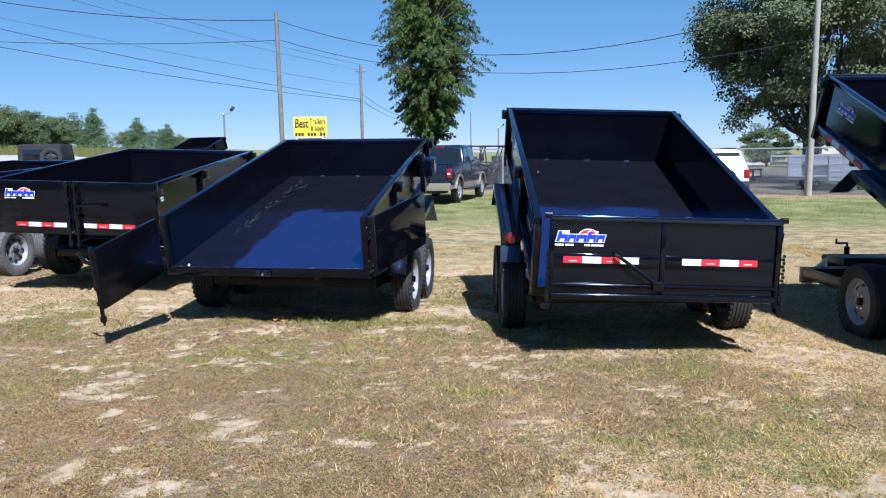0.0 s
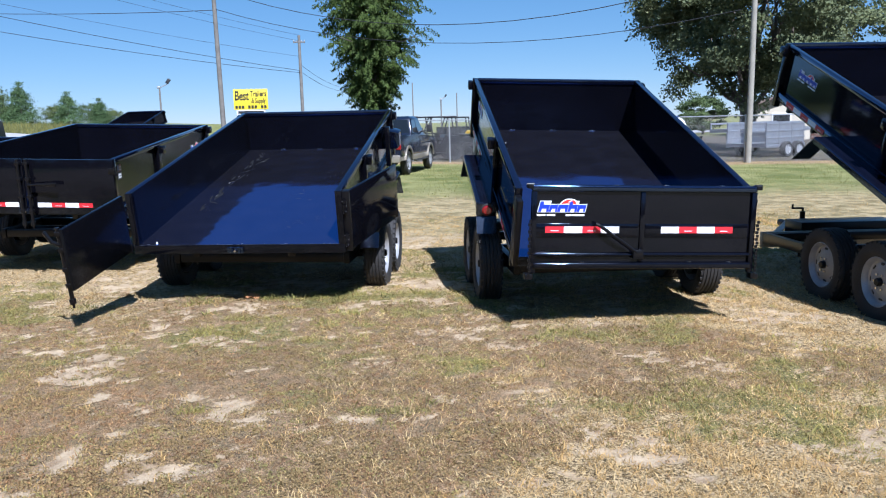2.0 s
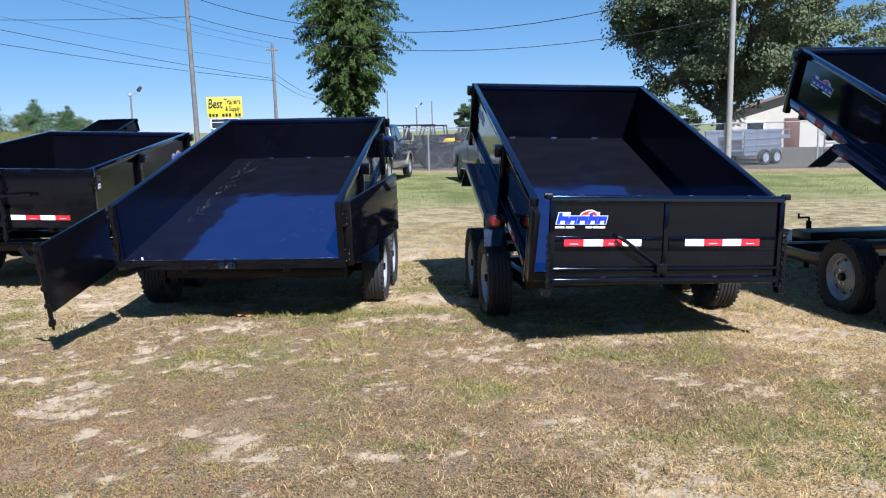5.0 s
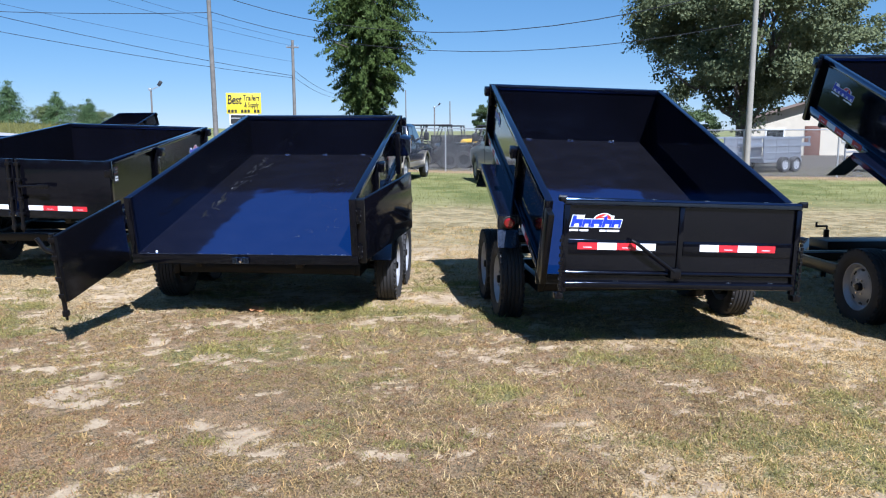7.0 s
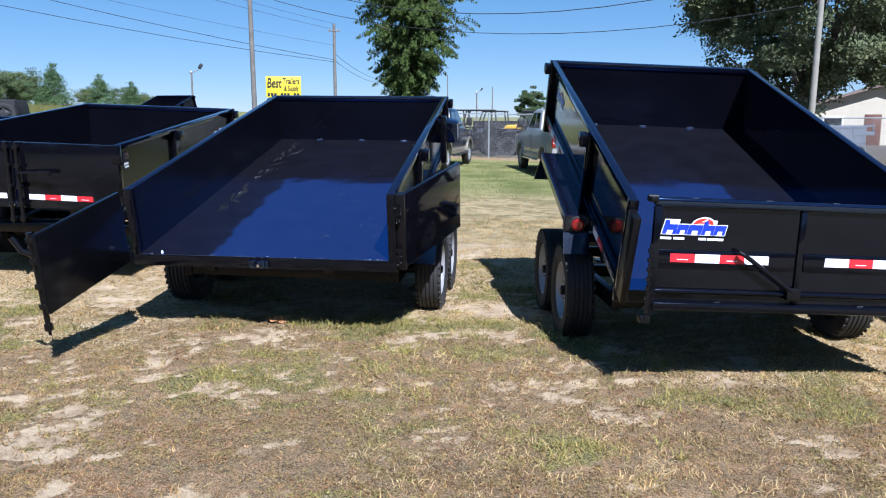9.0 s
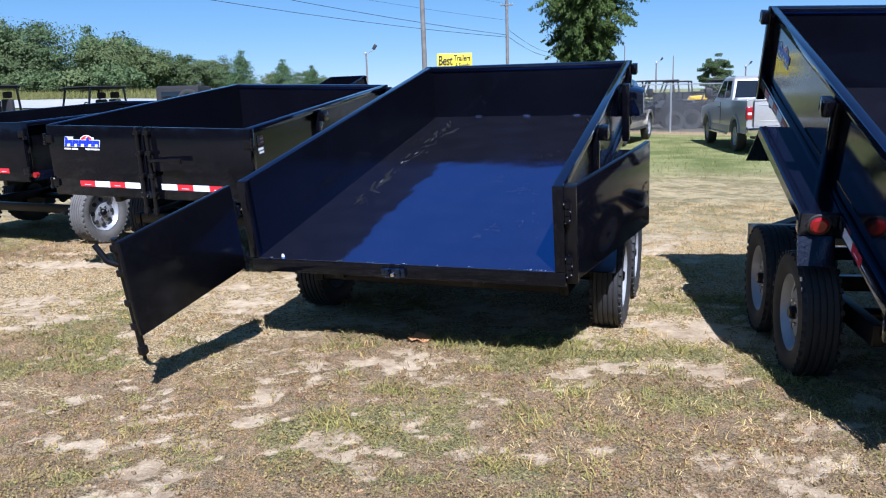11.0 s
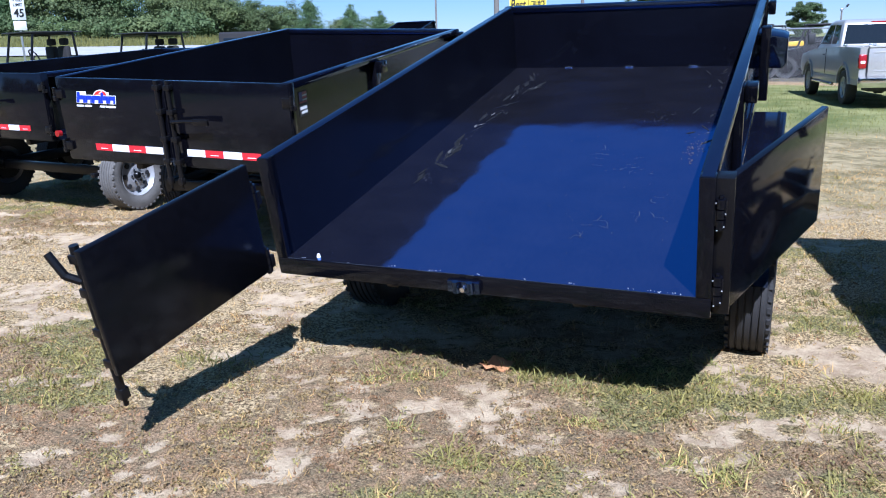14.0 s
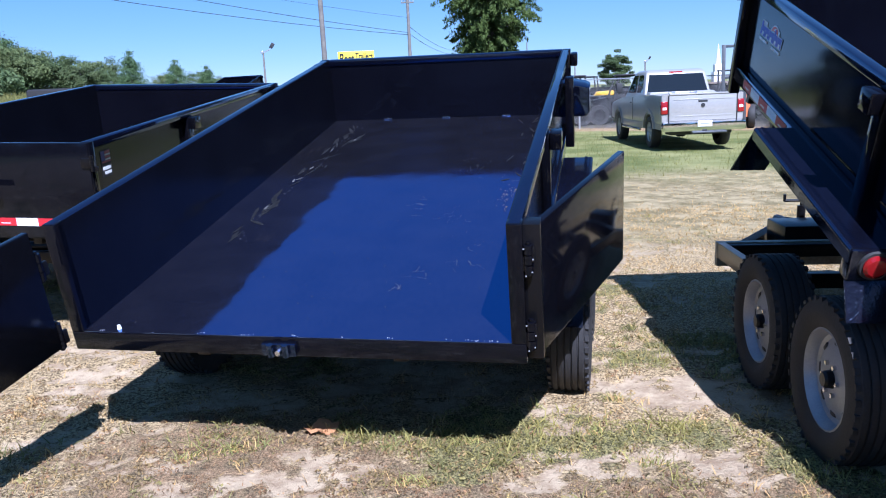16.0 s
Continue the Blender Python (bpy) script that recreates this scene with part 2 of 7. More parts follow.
GRASS_DRY = leafmat("dry_grass_blades", (0.43, 0.32, 0.155), 0.45, 0.8)
GRASS_STRAW = leafmat("pale_straw_blades", (0.52, 0.42, 0.235), 0.35, 0.8)
CRUMB = leafmat("sandy_earth_crumbs", (0.36, 0.25, 0.15), 0.35, 0.9)
GRASS_BROWN = leafmat("brown_dead_grass_blades", (0.255, 0.172, 0.100), 0.45, 0.85)


# ---- building helpers ----
def bx(bm, x0, x1, y0, y1, z0, z1, m=None, bev=0.0, seg=2):
    r = bmesh.ops.create_cube(bm, size=1.0)
    s = Matrix.LocRotScale(((x0 + x1) / 2, (y0 + y1) / 2, (z0 + z1) / 2), None, (abs(x1 - x0), abs(y1 - y0), abs(z1 - z0)))
    bmesh.ops.transform(bm, matrix=(m @ s) if m is not None else s, verts=r["verts"])
    if bev > 0:
        es = list({e for v in r["verts"] for e in v.link_edges})
        bmesh.ops.bevel(bm, geom=es, offset=bev, segments=seg, affect="EDGES", profile=0.5)


def cyl(bm, a, b, r, seg=12, r2=None):
    a, b = Vector(a), Vector(b)
    d = b - a
    q = d.to_track_quat("Z", "Y").to_matrix().to_4x4()
    bmesh.ops.create_cone(bm, cap_ends=True, segments=seg, radius1=r, radius2=r if r2 is None else r2, depth=d.length,
                          matrix=Matrix.Translation((a + b) / 2) @ q)


def tube(bm, pts, r, seg=8):
    for a, b in zip(pts[:-1], pts[1:]):
        cyl(bm, a, b, r, seg)
    for p in pts[1:-1]:
        bmesh.ops.create_icosphere(bm, subdivisions=1, radius=r * 1.02, matrix=Matrix.Translation(p))


def lathe(bm, prof, m, seg=40):
    """prof: (radius, along) round the local x axis."""
    rings = []
    for k in range(seg):
        a = 2 * math.pi * k / seg
        rings.append([bm.verts.new(m @ Vector((u, r * math.cos(a), r * math.sin(a)))) for r, u in prof])
    for k in range(seg):
        A, B = rings[k], rings[(k + 1) % seg]
        for i in range(len(prof) - 1):
            bm.faces.new((A[i], A[i + 1], B[i + 1], B[i]))


def prism(bm, poly, x0, x1, m=None, inset=0.0, bev=0.0):
    """A side outline (y, z) pulled across from x0 to x1."""
    mm = m or Matrix()
    A = [bm.verts.new(mm @ Vector((x0, y, z))) for y, z in poly]
    B = [bm.verts.new(mm @ Vector((x1, y, z))) for y, z in poly]
    n = len(poly)
    fs = [bm.faces.new(A[::-1]), bm.faces.new(B)]
    for i in range(n):
        fs.append(bm.faces.new((A[i], A[(i + 1) % n], B[(i + 1) % n], B[i])))
    if bev > 0:
        es = [e for e in {e for f in fs[:2] for e in f.edges}]
        bmesh.ops.bevel(bm, geom=es, offset=bev, segments=2, affect="EDGES", profile=0.5)


def finish(bm, name, smooth=True):
    bmesh.ops.recalc_face_normals(bm, faces=bm.faces)
    me = bpy.data.meshes.new(name)
    bm.to_mesh(me)
    bm.free()
    if smooth:
        me.shade_smooth()
        me.set_sharp_from_angle(angle=radians(32))
    return me


def thing(name, m, label, category, group="", kind=""):
    ob = new(name)
    ob.empty_display_size = 0.2
    ob.matrix_world = m
    return tagged(ob, label, category, group, kind)


def part(name, bm, material, parent, label="", m=None, smooth=True):
    if m is not None:
        bmesh.ops.transform(bm, matrix=m, verts=bm.verts)
    me = finish(bm, name, smooth)
    me.materials.append(material)
    ob = new(name, me)
    ob.parent = parent
    return tagged(ob, label)


def solid(name, bm, material, label, category, m=None, group="", kind="", smooth=True):
    me = finish(bm, name, smooth)
    me.materials.append(material)
    ob = new(name, me)
    if m is not None:
        ob.matrix_world = m
    return tagged(ob, label, category, group, kind)


def B():
    return bmesh.new()


def ramp(v, a, b):
    t = np.clip((v - a) / (b - a), 0, 1)
    return t * t * (3 - 2 * t)


def gz(x, y):
    """The lay of the ground: it falls a little to the right and ahead, and rises to the road on the left."""
    x, y = np.asarray(x, float), np.asarray(y, float)
    z = -0.0141 * np.clip(x + 1, -9, 13) - 0.0183 * np.clip(y - 7, -12, 6)
    z = z - 0.075 * np.exp(-((x - 4.6) / 1.3) ** 2 - ((y - 6.7) / 1.7) ** 2)
    z = z + 1.0 * ramp(-x, 8, 36) * ramp(y, 5, 30) + 1.1 * ramp(-x - 0.1 * y, 30, 60) * ramp(y, 5, 35)
    # the road lies on a bank that goes on rising into the verge behind it
    q = -0.54 * (x + 36.0) + 0.84 * (y - 40.0)
    z = z + np.interp(q, [-14, -6, 0, 9.5, 21, 30], [0, 0.12, 0.47, 0.88, 1.36, 1.5]) * ramp(-x - 0.1 * y, 10, 20)
    return z


def gf(x, y):
    return float(gz(x, y))




# ---- ground ----
def axis(lo, hi, step, far):
    mid = list(np.arange(lo, hi, step))
    out, s, v = [], step, hi
    while v < far:
        out.append(v)
        s *= 1.13
        v += s
    low, s, v = [], step, lo - step
    while v > -far:
        low.append(v)
        s *= 1.13
        v -= s
    return np.array(low[::-1] + mid + out)


def fbm(x, y, scale, seed, octaves=5, gain=0.55):
    """Smooth value noise in 0..1, summed over octaves."""
    r = np.random.RandomState(seed)
    tab = r.rand(256, 256)
    out, amp, tot = np.zeros_like(x), 1.0, 0.0
    for k in range(octaves):
        u, v = x * scale * 2 ** k + 37.7 * k, y * scale * 2 ** k + 11.3 * k
        i, j = np.floor(u).astype(int), np.floor(v).astype(int)
        f, g = u - i, v - j
        f, g = f * f * (3 - 2 * f), g * g * (3 - 2 * g)
        a, b = tab[i % 256, j % 256], tab[(i + 1) % 256, j % 256]
        c, d = tab[i % 256, (j + 1) % 256], tab[(i + 1) % 256, (j + 1) % 256]
        out += amp * ((a * (1 - f) + b * f) * (1 - g) + (c * (1 - f) + d * f) * g)
        tot += amp
        amp *= gain
    return out / tot


# worn bare spots, greener spots and brown earth of the lot: x, y, reach
BARE = [(-2.77, 5.85, 0.18), (-2.33, 5.59, 0.18), (-2.45, 5.18, 0.14), (-1.46, 6, 0.28), (-1.4, 7.18, 0.3), (-0.17, 6.05, 0.45), (-1.25, 4.34, 0.35), (-1.81, 4.54, 0.25), (-2.03, 4.22, 0.3),
        (0.26, 5.68, 0.3), (0.46, 4.31, 0.38), (1.65, 4, 0.45), (0.99, 5.16, 0.22), (-0.52, 5.18, 0.22), (-1, 6.69, 0.22), (0.09, 7.31, 0.3), (0.12, 8.4, 0.2),
        (-2.38, 6.56, 0.2), (-2.14, 6.81, 0.2), (-4.07, 8.04, 0.4), (-5.59, 8.99, 0.5), (-2.66, 7.5, 0.2), (-2.83, 6.62, 0.2), (-1.4, 8.4, 0.9), (1.6, 7.6, 0.8),
        (-6.1, 9.9, 0.9), (-2.85, 8.8, 0.6), (0.4, 11.9, 0.8), (3.2, 6, 0.4), (0.2, 9.3, 0.4), (0.13, 8.18, 0.2), (0.36, 7.92, 0.2), (-1.27, 6.9, 0.14), (-1.62, 7.1, 0.2), (-2.36, 7.55, 0.2)]
LUSH = [(-0.69, 5.91, 0.25), (-1.2, 7.6, 0.3), (1.45, 5.69, 0.35), (1.31, 4.25, 0.35), (1.49, 3.74, 0.35), (2.47, 4.91, 0.35), (0.24, 5.17, 0.3), (-0.32, 4.24, 0.2), (-3.65, 8.06, 0.4),
        (0.89, 5.86, 0.3), (-0.98, 7.55, 0.3), (-0.46, 7.67, 0.25), (0.04, 7.71, 0.25), (-0.57, 6.86, 0.12), (-0.09, 6.82, 0.25), (-0.8, 6.5, 0.16), (-1.32, 7.63, 0.15), (-2.03, 7.59, 0.22),
        (-3.43, 6.91, 0.25), (-3.94, 7.4, 0.35), (-2.9, 7.44, 0.18), (-1.56, 6.73, 0.12), (-1.71, 6.27, 0.2), (-0, 9.17, 0.25), (2.75, 5.4, 0.5), (0.8, 8.6, 0.4),
        (-0.91, 7.33, 0.2), (-0.71, 7.44, 0.2), (-0.5, 7.5, 0.22), (-0.03, 8.65, 0.22), (0.09, 7.63, 0.18), (0.52, 8.95, 0.35)]
MATTED = [(-0.30, 7.02, 0.34)]
EARTH = [(-0.43, 7.16, 0.35), (-0.73, 6.64, 0.35), (-1.56, 4.09, 0.5), (-0.68, 4.08, 0.5), (-1.07, 5.05, 0.4), (1.25, 4.67, 0.25), (-1.39, 6.48, 0.4)]


def warped(x, y):
    """Places pushed about at two scales, so that the patches come out ragged."""
    u = x + 0.46 * (fbm(x, y, 1.9, 31, 3) - 0.5) + 0.22 * (fbm(x, y, 7.0, 33, 3) - 0.5)
    v = y + 0.36 * (fbm(x, y, 1.9, 32, 3) - 0.5) + 0.20 * (fbm(x, y, 7.0, 34, 3) - 0.5)
    return u, v


def spots(x, y, rows):
    s = np.zeros_like(x)
    for a, b, r in rows:
        s = np.maximum(s, np.exp(-(((x - a) / (1.38 * r)) ** 2 + ((y - b) / (0.84 * r)) ** 2)))
    return s


def cover(x, y):
    """How bare, how green and how brown the lot is at a place."""
    near = 1 - ramp(np.hypot(x, y - 6), 8, 12.5)
    wx, wy = warped(x, y)
    n = fbm(wx, wy * 1.25, 2.3, 1, 7, 0.86)
    veins = 0.035 * ramp(y, 5.0, 6.2) * (1 - ramp(y, 8.5, 10.5)) * (1 - ramp(x, 1.0, 2.5)) - 0.03 * ramp(x, 0.4, 1.6) * (1 - ramp(y, 5.5, 7))
    bare = ramp(2.5 * (n - 0.5) + veins + (0.150 + 0.07 * ramp(y, 5.7, 6.6)) * spots(wx, wy, BARE) * near - 0.13 * spots(wx, wy, LUSH) - 0.2 * spots(wx, wy, MATTED), 0.185, 0.365)
    bare = bare * (1 - 0.75 * ramp(y, 12.0, 15.0)) * (0.15 + 0.85 * near)
    lush = ramp(fbm(wx, wy, 1.5, 2, 6, 0.66) + 0.25 * spots(wx, wy, LUSH) * near - 0.15 * bare, 0.52, 0.78)
    brown = ramp(fbm(wx, wy, 0.6, 3, 5, 0.62) + 0.22 * spots(wx, wy, EARTH) + 0.27 * ramp(-x, -1.6, 0.8) * (1 - ramp(y, 6.3, 8.4)) - 0.10 * ramp(x, 0, 2.5), 0.40, 0.68)
    brown = brown * (1 - 0.75 * ramp(y, 6.7, 7.7) * ramp(x, -1.9, -0.9))
    return bare, lush * (1 - 0.8 * bare), brown * (1 - bare)


def lay(x, y):
    """The ground's height with its humps and hollows."""
    near = np.exp(-((np.maximum(0, np.hypot(x, y - 8) - 12)) / 8) ** 2)
    bare = cover(x, y)[0]
    return gz(x, y) + near * (0.05 * (fbm(x, y, 0.7, 5, 3) - 0.5) + 0.034 * (fbm(x, y, 7.0, 6, 3) - 0.5) * (1 - 0.6 * bare) - 0.012 * bare)


def make_ground():
    xs, ys = axis(-7.0, 5.5, 0.055, 1800), axis(1.5, 13.0, 0.05, 1800)
    X, Y = np.meshgrid(xs, ys)
    bare, lush, brown = cover(X, Y)
    Z = lay(X, Y)
    nx, ny = len(xs), len(ys)
    me = bpy.data.meshes.new("ground")
    me.vertices.add(nx * ny)
    me.vertices.foreach_set("co", np.stack([X, Y, Z], -1).ravel())
    i = np.arange(nx * ny).reshape(ny, nx)
    q = np.stack([i[:-1, :-1], i[:-1, 1:], i[1:, 1:], i[1:, :-1]], -1).reshape(-1, 4)
    me.loops.add(q.size)
    me.loops.foreach_set("vertex_index", q.ravel())
    me.polygons.add(len(q))
    me.polygons.foreach_set("loop_start", np.arange(0, q.size, 4))
    me.update()
    for nm, v in (("bare", bare), ("lush", lush), ("brown", brown)):
        at_ = me.attributes.new(nm, "FLOAT", "POINT")
        at_.data.foreach_set("value", v.ravel().astype(np.float32))
    me.shade_smooth()
    ob = new("ground", me)
    return tagged(ob, "patchy dry grass and bare sandy earth of a trailer lot", "ground", kind="structure")


def ground_material():
    m = bpy.data.materials.new("patchy_lot_ground")
    m.use_nodes = True
    nt = m.node_tree
    L = nt.links.new
    p = nt.nodes["Principled BSDF"]
    p.inputs["Roughness"].default_value = 0.95
    p.inputs["Specular IOR Level"].default_value = 0.15
    tc = nt.nodes.new("ShaderNodeTexCoord")

    def noise_(scale, detail=4, rough=0.55, stretch=None):
        n = nt.nodes.new("ShaderNodeTexNoise")
        n.inputs["Scale"].default_value, n.inputs["Detail"].default_value, n.inputs["Roughness"].default_value = scale, detail, rough
        if stretch:
            mp = nt.nodes.new("ShaderNodeMapping")
            mp.inputs["Scale"].default_value = stretch
            L(tc.outputs["Object"], mp.inputs["Vector"])
            L(mp.outputs[0], n.inputs["Vector"])
        else:
            L(tc.outputs["Object"], n.inputs["Vector"])
        return n.outputs["Fac"]

    def mixc(f, a, b):
        x = nt.nodes.new("ShaderNodeMix")
        x.data_type = "RGBA"
        L(f, x.inputs["Factor"])
        for v, s in ((a, x.inputs["A"]), (b, x.inputs["B"])):
            if isinstance(v, tuple):
                s.default_value = (*v, 1)
            else:
                L(v, s)
        return x.outputs["Result"]

    def rng(f, a, b):
        r = nt.nodes.new("ShaderNodeMapRange")
        r.interpolation_type = "SMOOTHSTEP"
        r.inputs[1].default_value, r.inputs[2].default_value = a, b
        L(f, r.inputs[0])
        return r.outputs[0]

    def attr(nm):
        a = nt.nodes.new("ShaderNodeAttribute")
        a.attribute_name = nm
        return a.outputs["Fac"]

    def wobble(f, n, amount):
        x = nt.nodes.new("ShaderNodeMath")
        x.operation = "MULTIPLY_ADD"
        x.inputs[1].default_value = amount
        L(n, x.inputs[0])
        L(f, x.inputs[2])
        return x.outputs[0]

    thatch = mixc(rng(noise_(62, 5, 0.8), 0.41, 0.59), (0.085, 0.058, 0.029), (0.57, 0.425, 0.225))
    crumbs = mixc(rng(noise_(105, 5, 0.82), 0.40, 0.62), (0.100, 0.063, 0.033), (0.495, 0.326, 0.176))
    mats = mixc(rng(noise_(95, 4, 0.8), 0.40, 0.62), (0.063, 0.046, 0.027), (0.337, 0.248, 0.136))
    brown = mixc(rng(noise_(9, 8, 0.8), 0.43, 0.58), mats, crumbs)
    green = mixc(rng(noise_(80, 4, 0.75), 0.40, 0.62), (0.060, 0.054, 0.024), (0.31, 0.27, 0.112))
    sand = mixc(rng(noise_(5, 9, 0.78), 0.34, 0.60), (0.294, 0.206, 0.124), (0.518, 0.403, 0.260))
    # ragged edges at several scales, so that one cover frays into the next
    f1, f2, f3 = noise_(7, 9, 0.78), noise_(9, 9, 0.8), noise_(9, 10, 0.82)
    base = mixc(rng(wobble(attr("brown"), f1, 2.6), 1.62, 2.02), thatch, brown)
    base = mixc(rng(wobble(attr("lush"), f2, 2.6), 1.66, 2.06), base, green)
    base = mixc(rng(wobble(attr("bare"), f3, 3.6), 2.04, 2.56), base, sand)
    # the greener strip along the fence, and field beyond
    sep = nt.nodes.new("ShaderNodeSeparateXYZ")
    L(tc.outputs["Object"], sep.inputs[0])
    lawn = mixc(rng(noise_(0.7, 5), 0.35, 0.65), (0.109, 0.123, 0.036), (0.230, 0.223, 0.087))
    straw = mixc(rng(noise_(3.0, 6, 0.7), 0.35, 0.65), (0.16, 0.128, 0.060), (0.37, 0.295, 0.160))
    base = mixc(rng(sep.outputs["Y"], 10.5, 14.0), base, straw)
    wob = nt.nodes.new("ShaderNodeMath")
    wob.operation = "MULTIPLY_ADD"
    wob.inputs[1].default_value = 7.0
    L(noise_(0.25, 4), wob.inputs[0])
    L(sep.outputs["Y"], wob.inputs[2])
    base = mixc(rng(wob.outputs[0], 20.5, 25.0), base, lawn)
    gravel = mixc(rng(noise_(6, 6, 0.7), 0.35, 0.65), (0.060, 0.050, 0.040), (0.124, 0.106, 0.084))
    yard = nt.nodes.new("ShaderNodeMath")
    yard.operation = "MULTIPLY_ADD"
    yard.inputs[1].default_value = 0.37
    L(sep.outputs["X"], yard.inputs[0])
    L(sep.outputs["Y"], yard.inputs[2])
    verge = mixc(rng(noise_(5, 6, 0.7), 0.35, 0.65), (0.22, 0.14, 0.076), (0.37, 0.255, 0.145))
    frayed = wobble(yard.outputs[0], noise_(0.9, 5, 0.7), 3.0)
    inside = rng(sep.outputs["X"], -13.0, -8.0)
    rank = mixc(rng(noise_(1.6, 6, 0.75), 0.35, 0.65), (0.066, 0.080, 0.030), (0.155, 0.155, 0.062))
    base = mixc(rng(sep.outputs["X"], -17.0, -13.0), rank, base)

    def both(a, b):
        x = nt.nodes.new("ShaderNodeMath")
        x.operation = "MULTIPLY"
        L(a, x.inputs[0])
        L(b, x.inputs[1])
        return x.outputs[0]

    base = mixc(both(rng(frayed, 35.6, 37.2), inside), base, verge)
    base = mixc(both(rng(yard.outputs[0], 36.6, 37.6), inside), base, gravel)
    base = mixc(rng(yard.outputs[0], 75.0, 95.0), base, lawn)
    L(base, p.inputs["Base Color"])
    b = nt.nodes.new("ShaderNodeBump")
    b.inputs["Strength"].default_value, b.inputs["Distance"].default_value = 0.9, 0.02
    L(noise_(45, 6, 0.75), b.inputs["Height"])
    L(b.outputs[0], p.inputs["Normal"])
    return m


ground = make_ground()
ground.data.materials.append(ground_material())


# ---- trailers ----
TYRE_R = 0.343


def wheel(parent, m, tyre_mat=RUBBER, side=-1, style="slots"):
    """A trailer wheel, its outer face towards local x * side."""
    bm = B()
    w, R = 0.105, TYRE_R
    prof = [(0.205, -w * 0.72), (0.235, -w * 0.92), (0.285, -w), (0.325, -w * 0.93), (R - 0.008, -w * 0.78)]
    for k in range(5):
        c = -w * 0.62 + k * w * 0.31
        prof += [(R, c - 0.011), (R, c + 0.011), (R - 0.009, c + 0.0135), (R - 0.009, c + 0.0195)]
    prof = prof[:-2] + [(R - 0.008, w * 0.78), (0.325, w * 0.93), (0.285, w), (0.235, w * 0.92), (0.205, w * 0.72)]
    lathe(bm, prof, m, 36)
    for k in range(36):
        a = 2 * math.pi * (k + 0.5) / 36
        for sx in (-0.093, 0.093):
            bx(bm, sx - 0.009, sx + 0.009, -0.013, 0.013, R - 0.020, R - 0.003, m @ Matrix.Rotation(a, 4, "X"))
    t = part("tyre", bm, tyre_mat, parent)
    bm = B()
    s = side
    lathe(bm, [(0.212, s * w * 0.78), (0.205, s * w * 0.80), (0.192, s * w * 0.62), (0.183, s * w * 0.36), (0.166, s * w * 0.28), (0.12, s * w * 0.44),
               (0.085, s * w * 0.50), (0.04, s * w * 0.50)], m, 40)
    lathe(bm, [(0.205, -s * w * 0.78), (0.186, -s * w * 0.2), (0.166, s * w * 0.27)], m, 40)
    rim = part("rim", bm, RIM, parent, "silver painted steel modular rim")
    for k in range(8):
        bm = B()
        mm = m @ Matrix.Rotation(2 * math.pi * k / 8, 4, "X")
        if style == "slots":
            bx(bm, s * w * 0.24, s * w * 0.395, -0.024, 0.024, 0.137, 0.160, mm, 0.008, 2)
        else:
            c, ax = mm @ Vector((s * w * 0.36, 0, 0.140)), mm.to_3x3() @ Vector((s * 0.016, 0, 0))
            cyl(bm, c - ax, c + ax, 0.024, 12)
        part("vent_hole", bm, PLASTIC, rim)
    for k in range(6):
        bm = B()
        c = m @ Matrix.Rotation(2 * math.pi * (k + 0.5) / 6, 4, "X") @ Vector((s * w * 0.52, 0, 0.068))
        ax = (m.to_3x3() @ Vector((s * 0.012, 0, 0)))
        cyl(bm, c - ax, c + ax, 0.011, 6)
        part("lug_nut", bm, CHROME, rim)
    bm = B()
    lathe(bm, [(0.038, s * w * 0.45), (0.036, s * w * 0.74), (0.028, s * w * 0.84), (0.001, s * w * 0.85)], m, 20)
    part("hub_cap", bm, STEEL_BLK, rim)
    bm = B()
    lathe(bm, [(0.001, -s * w * 1.0), (0.15, -s * w * 0.95), (0.15, -s * w * 0.1), (0.001, -s * w * 0.05)], m, 24)
    part("brake_drum", bm, STEEL_BLK, parent)
    return t


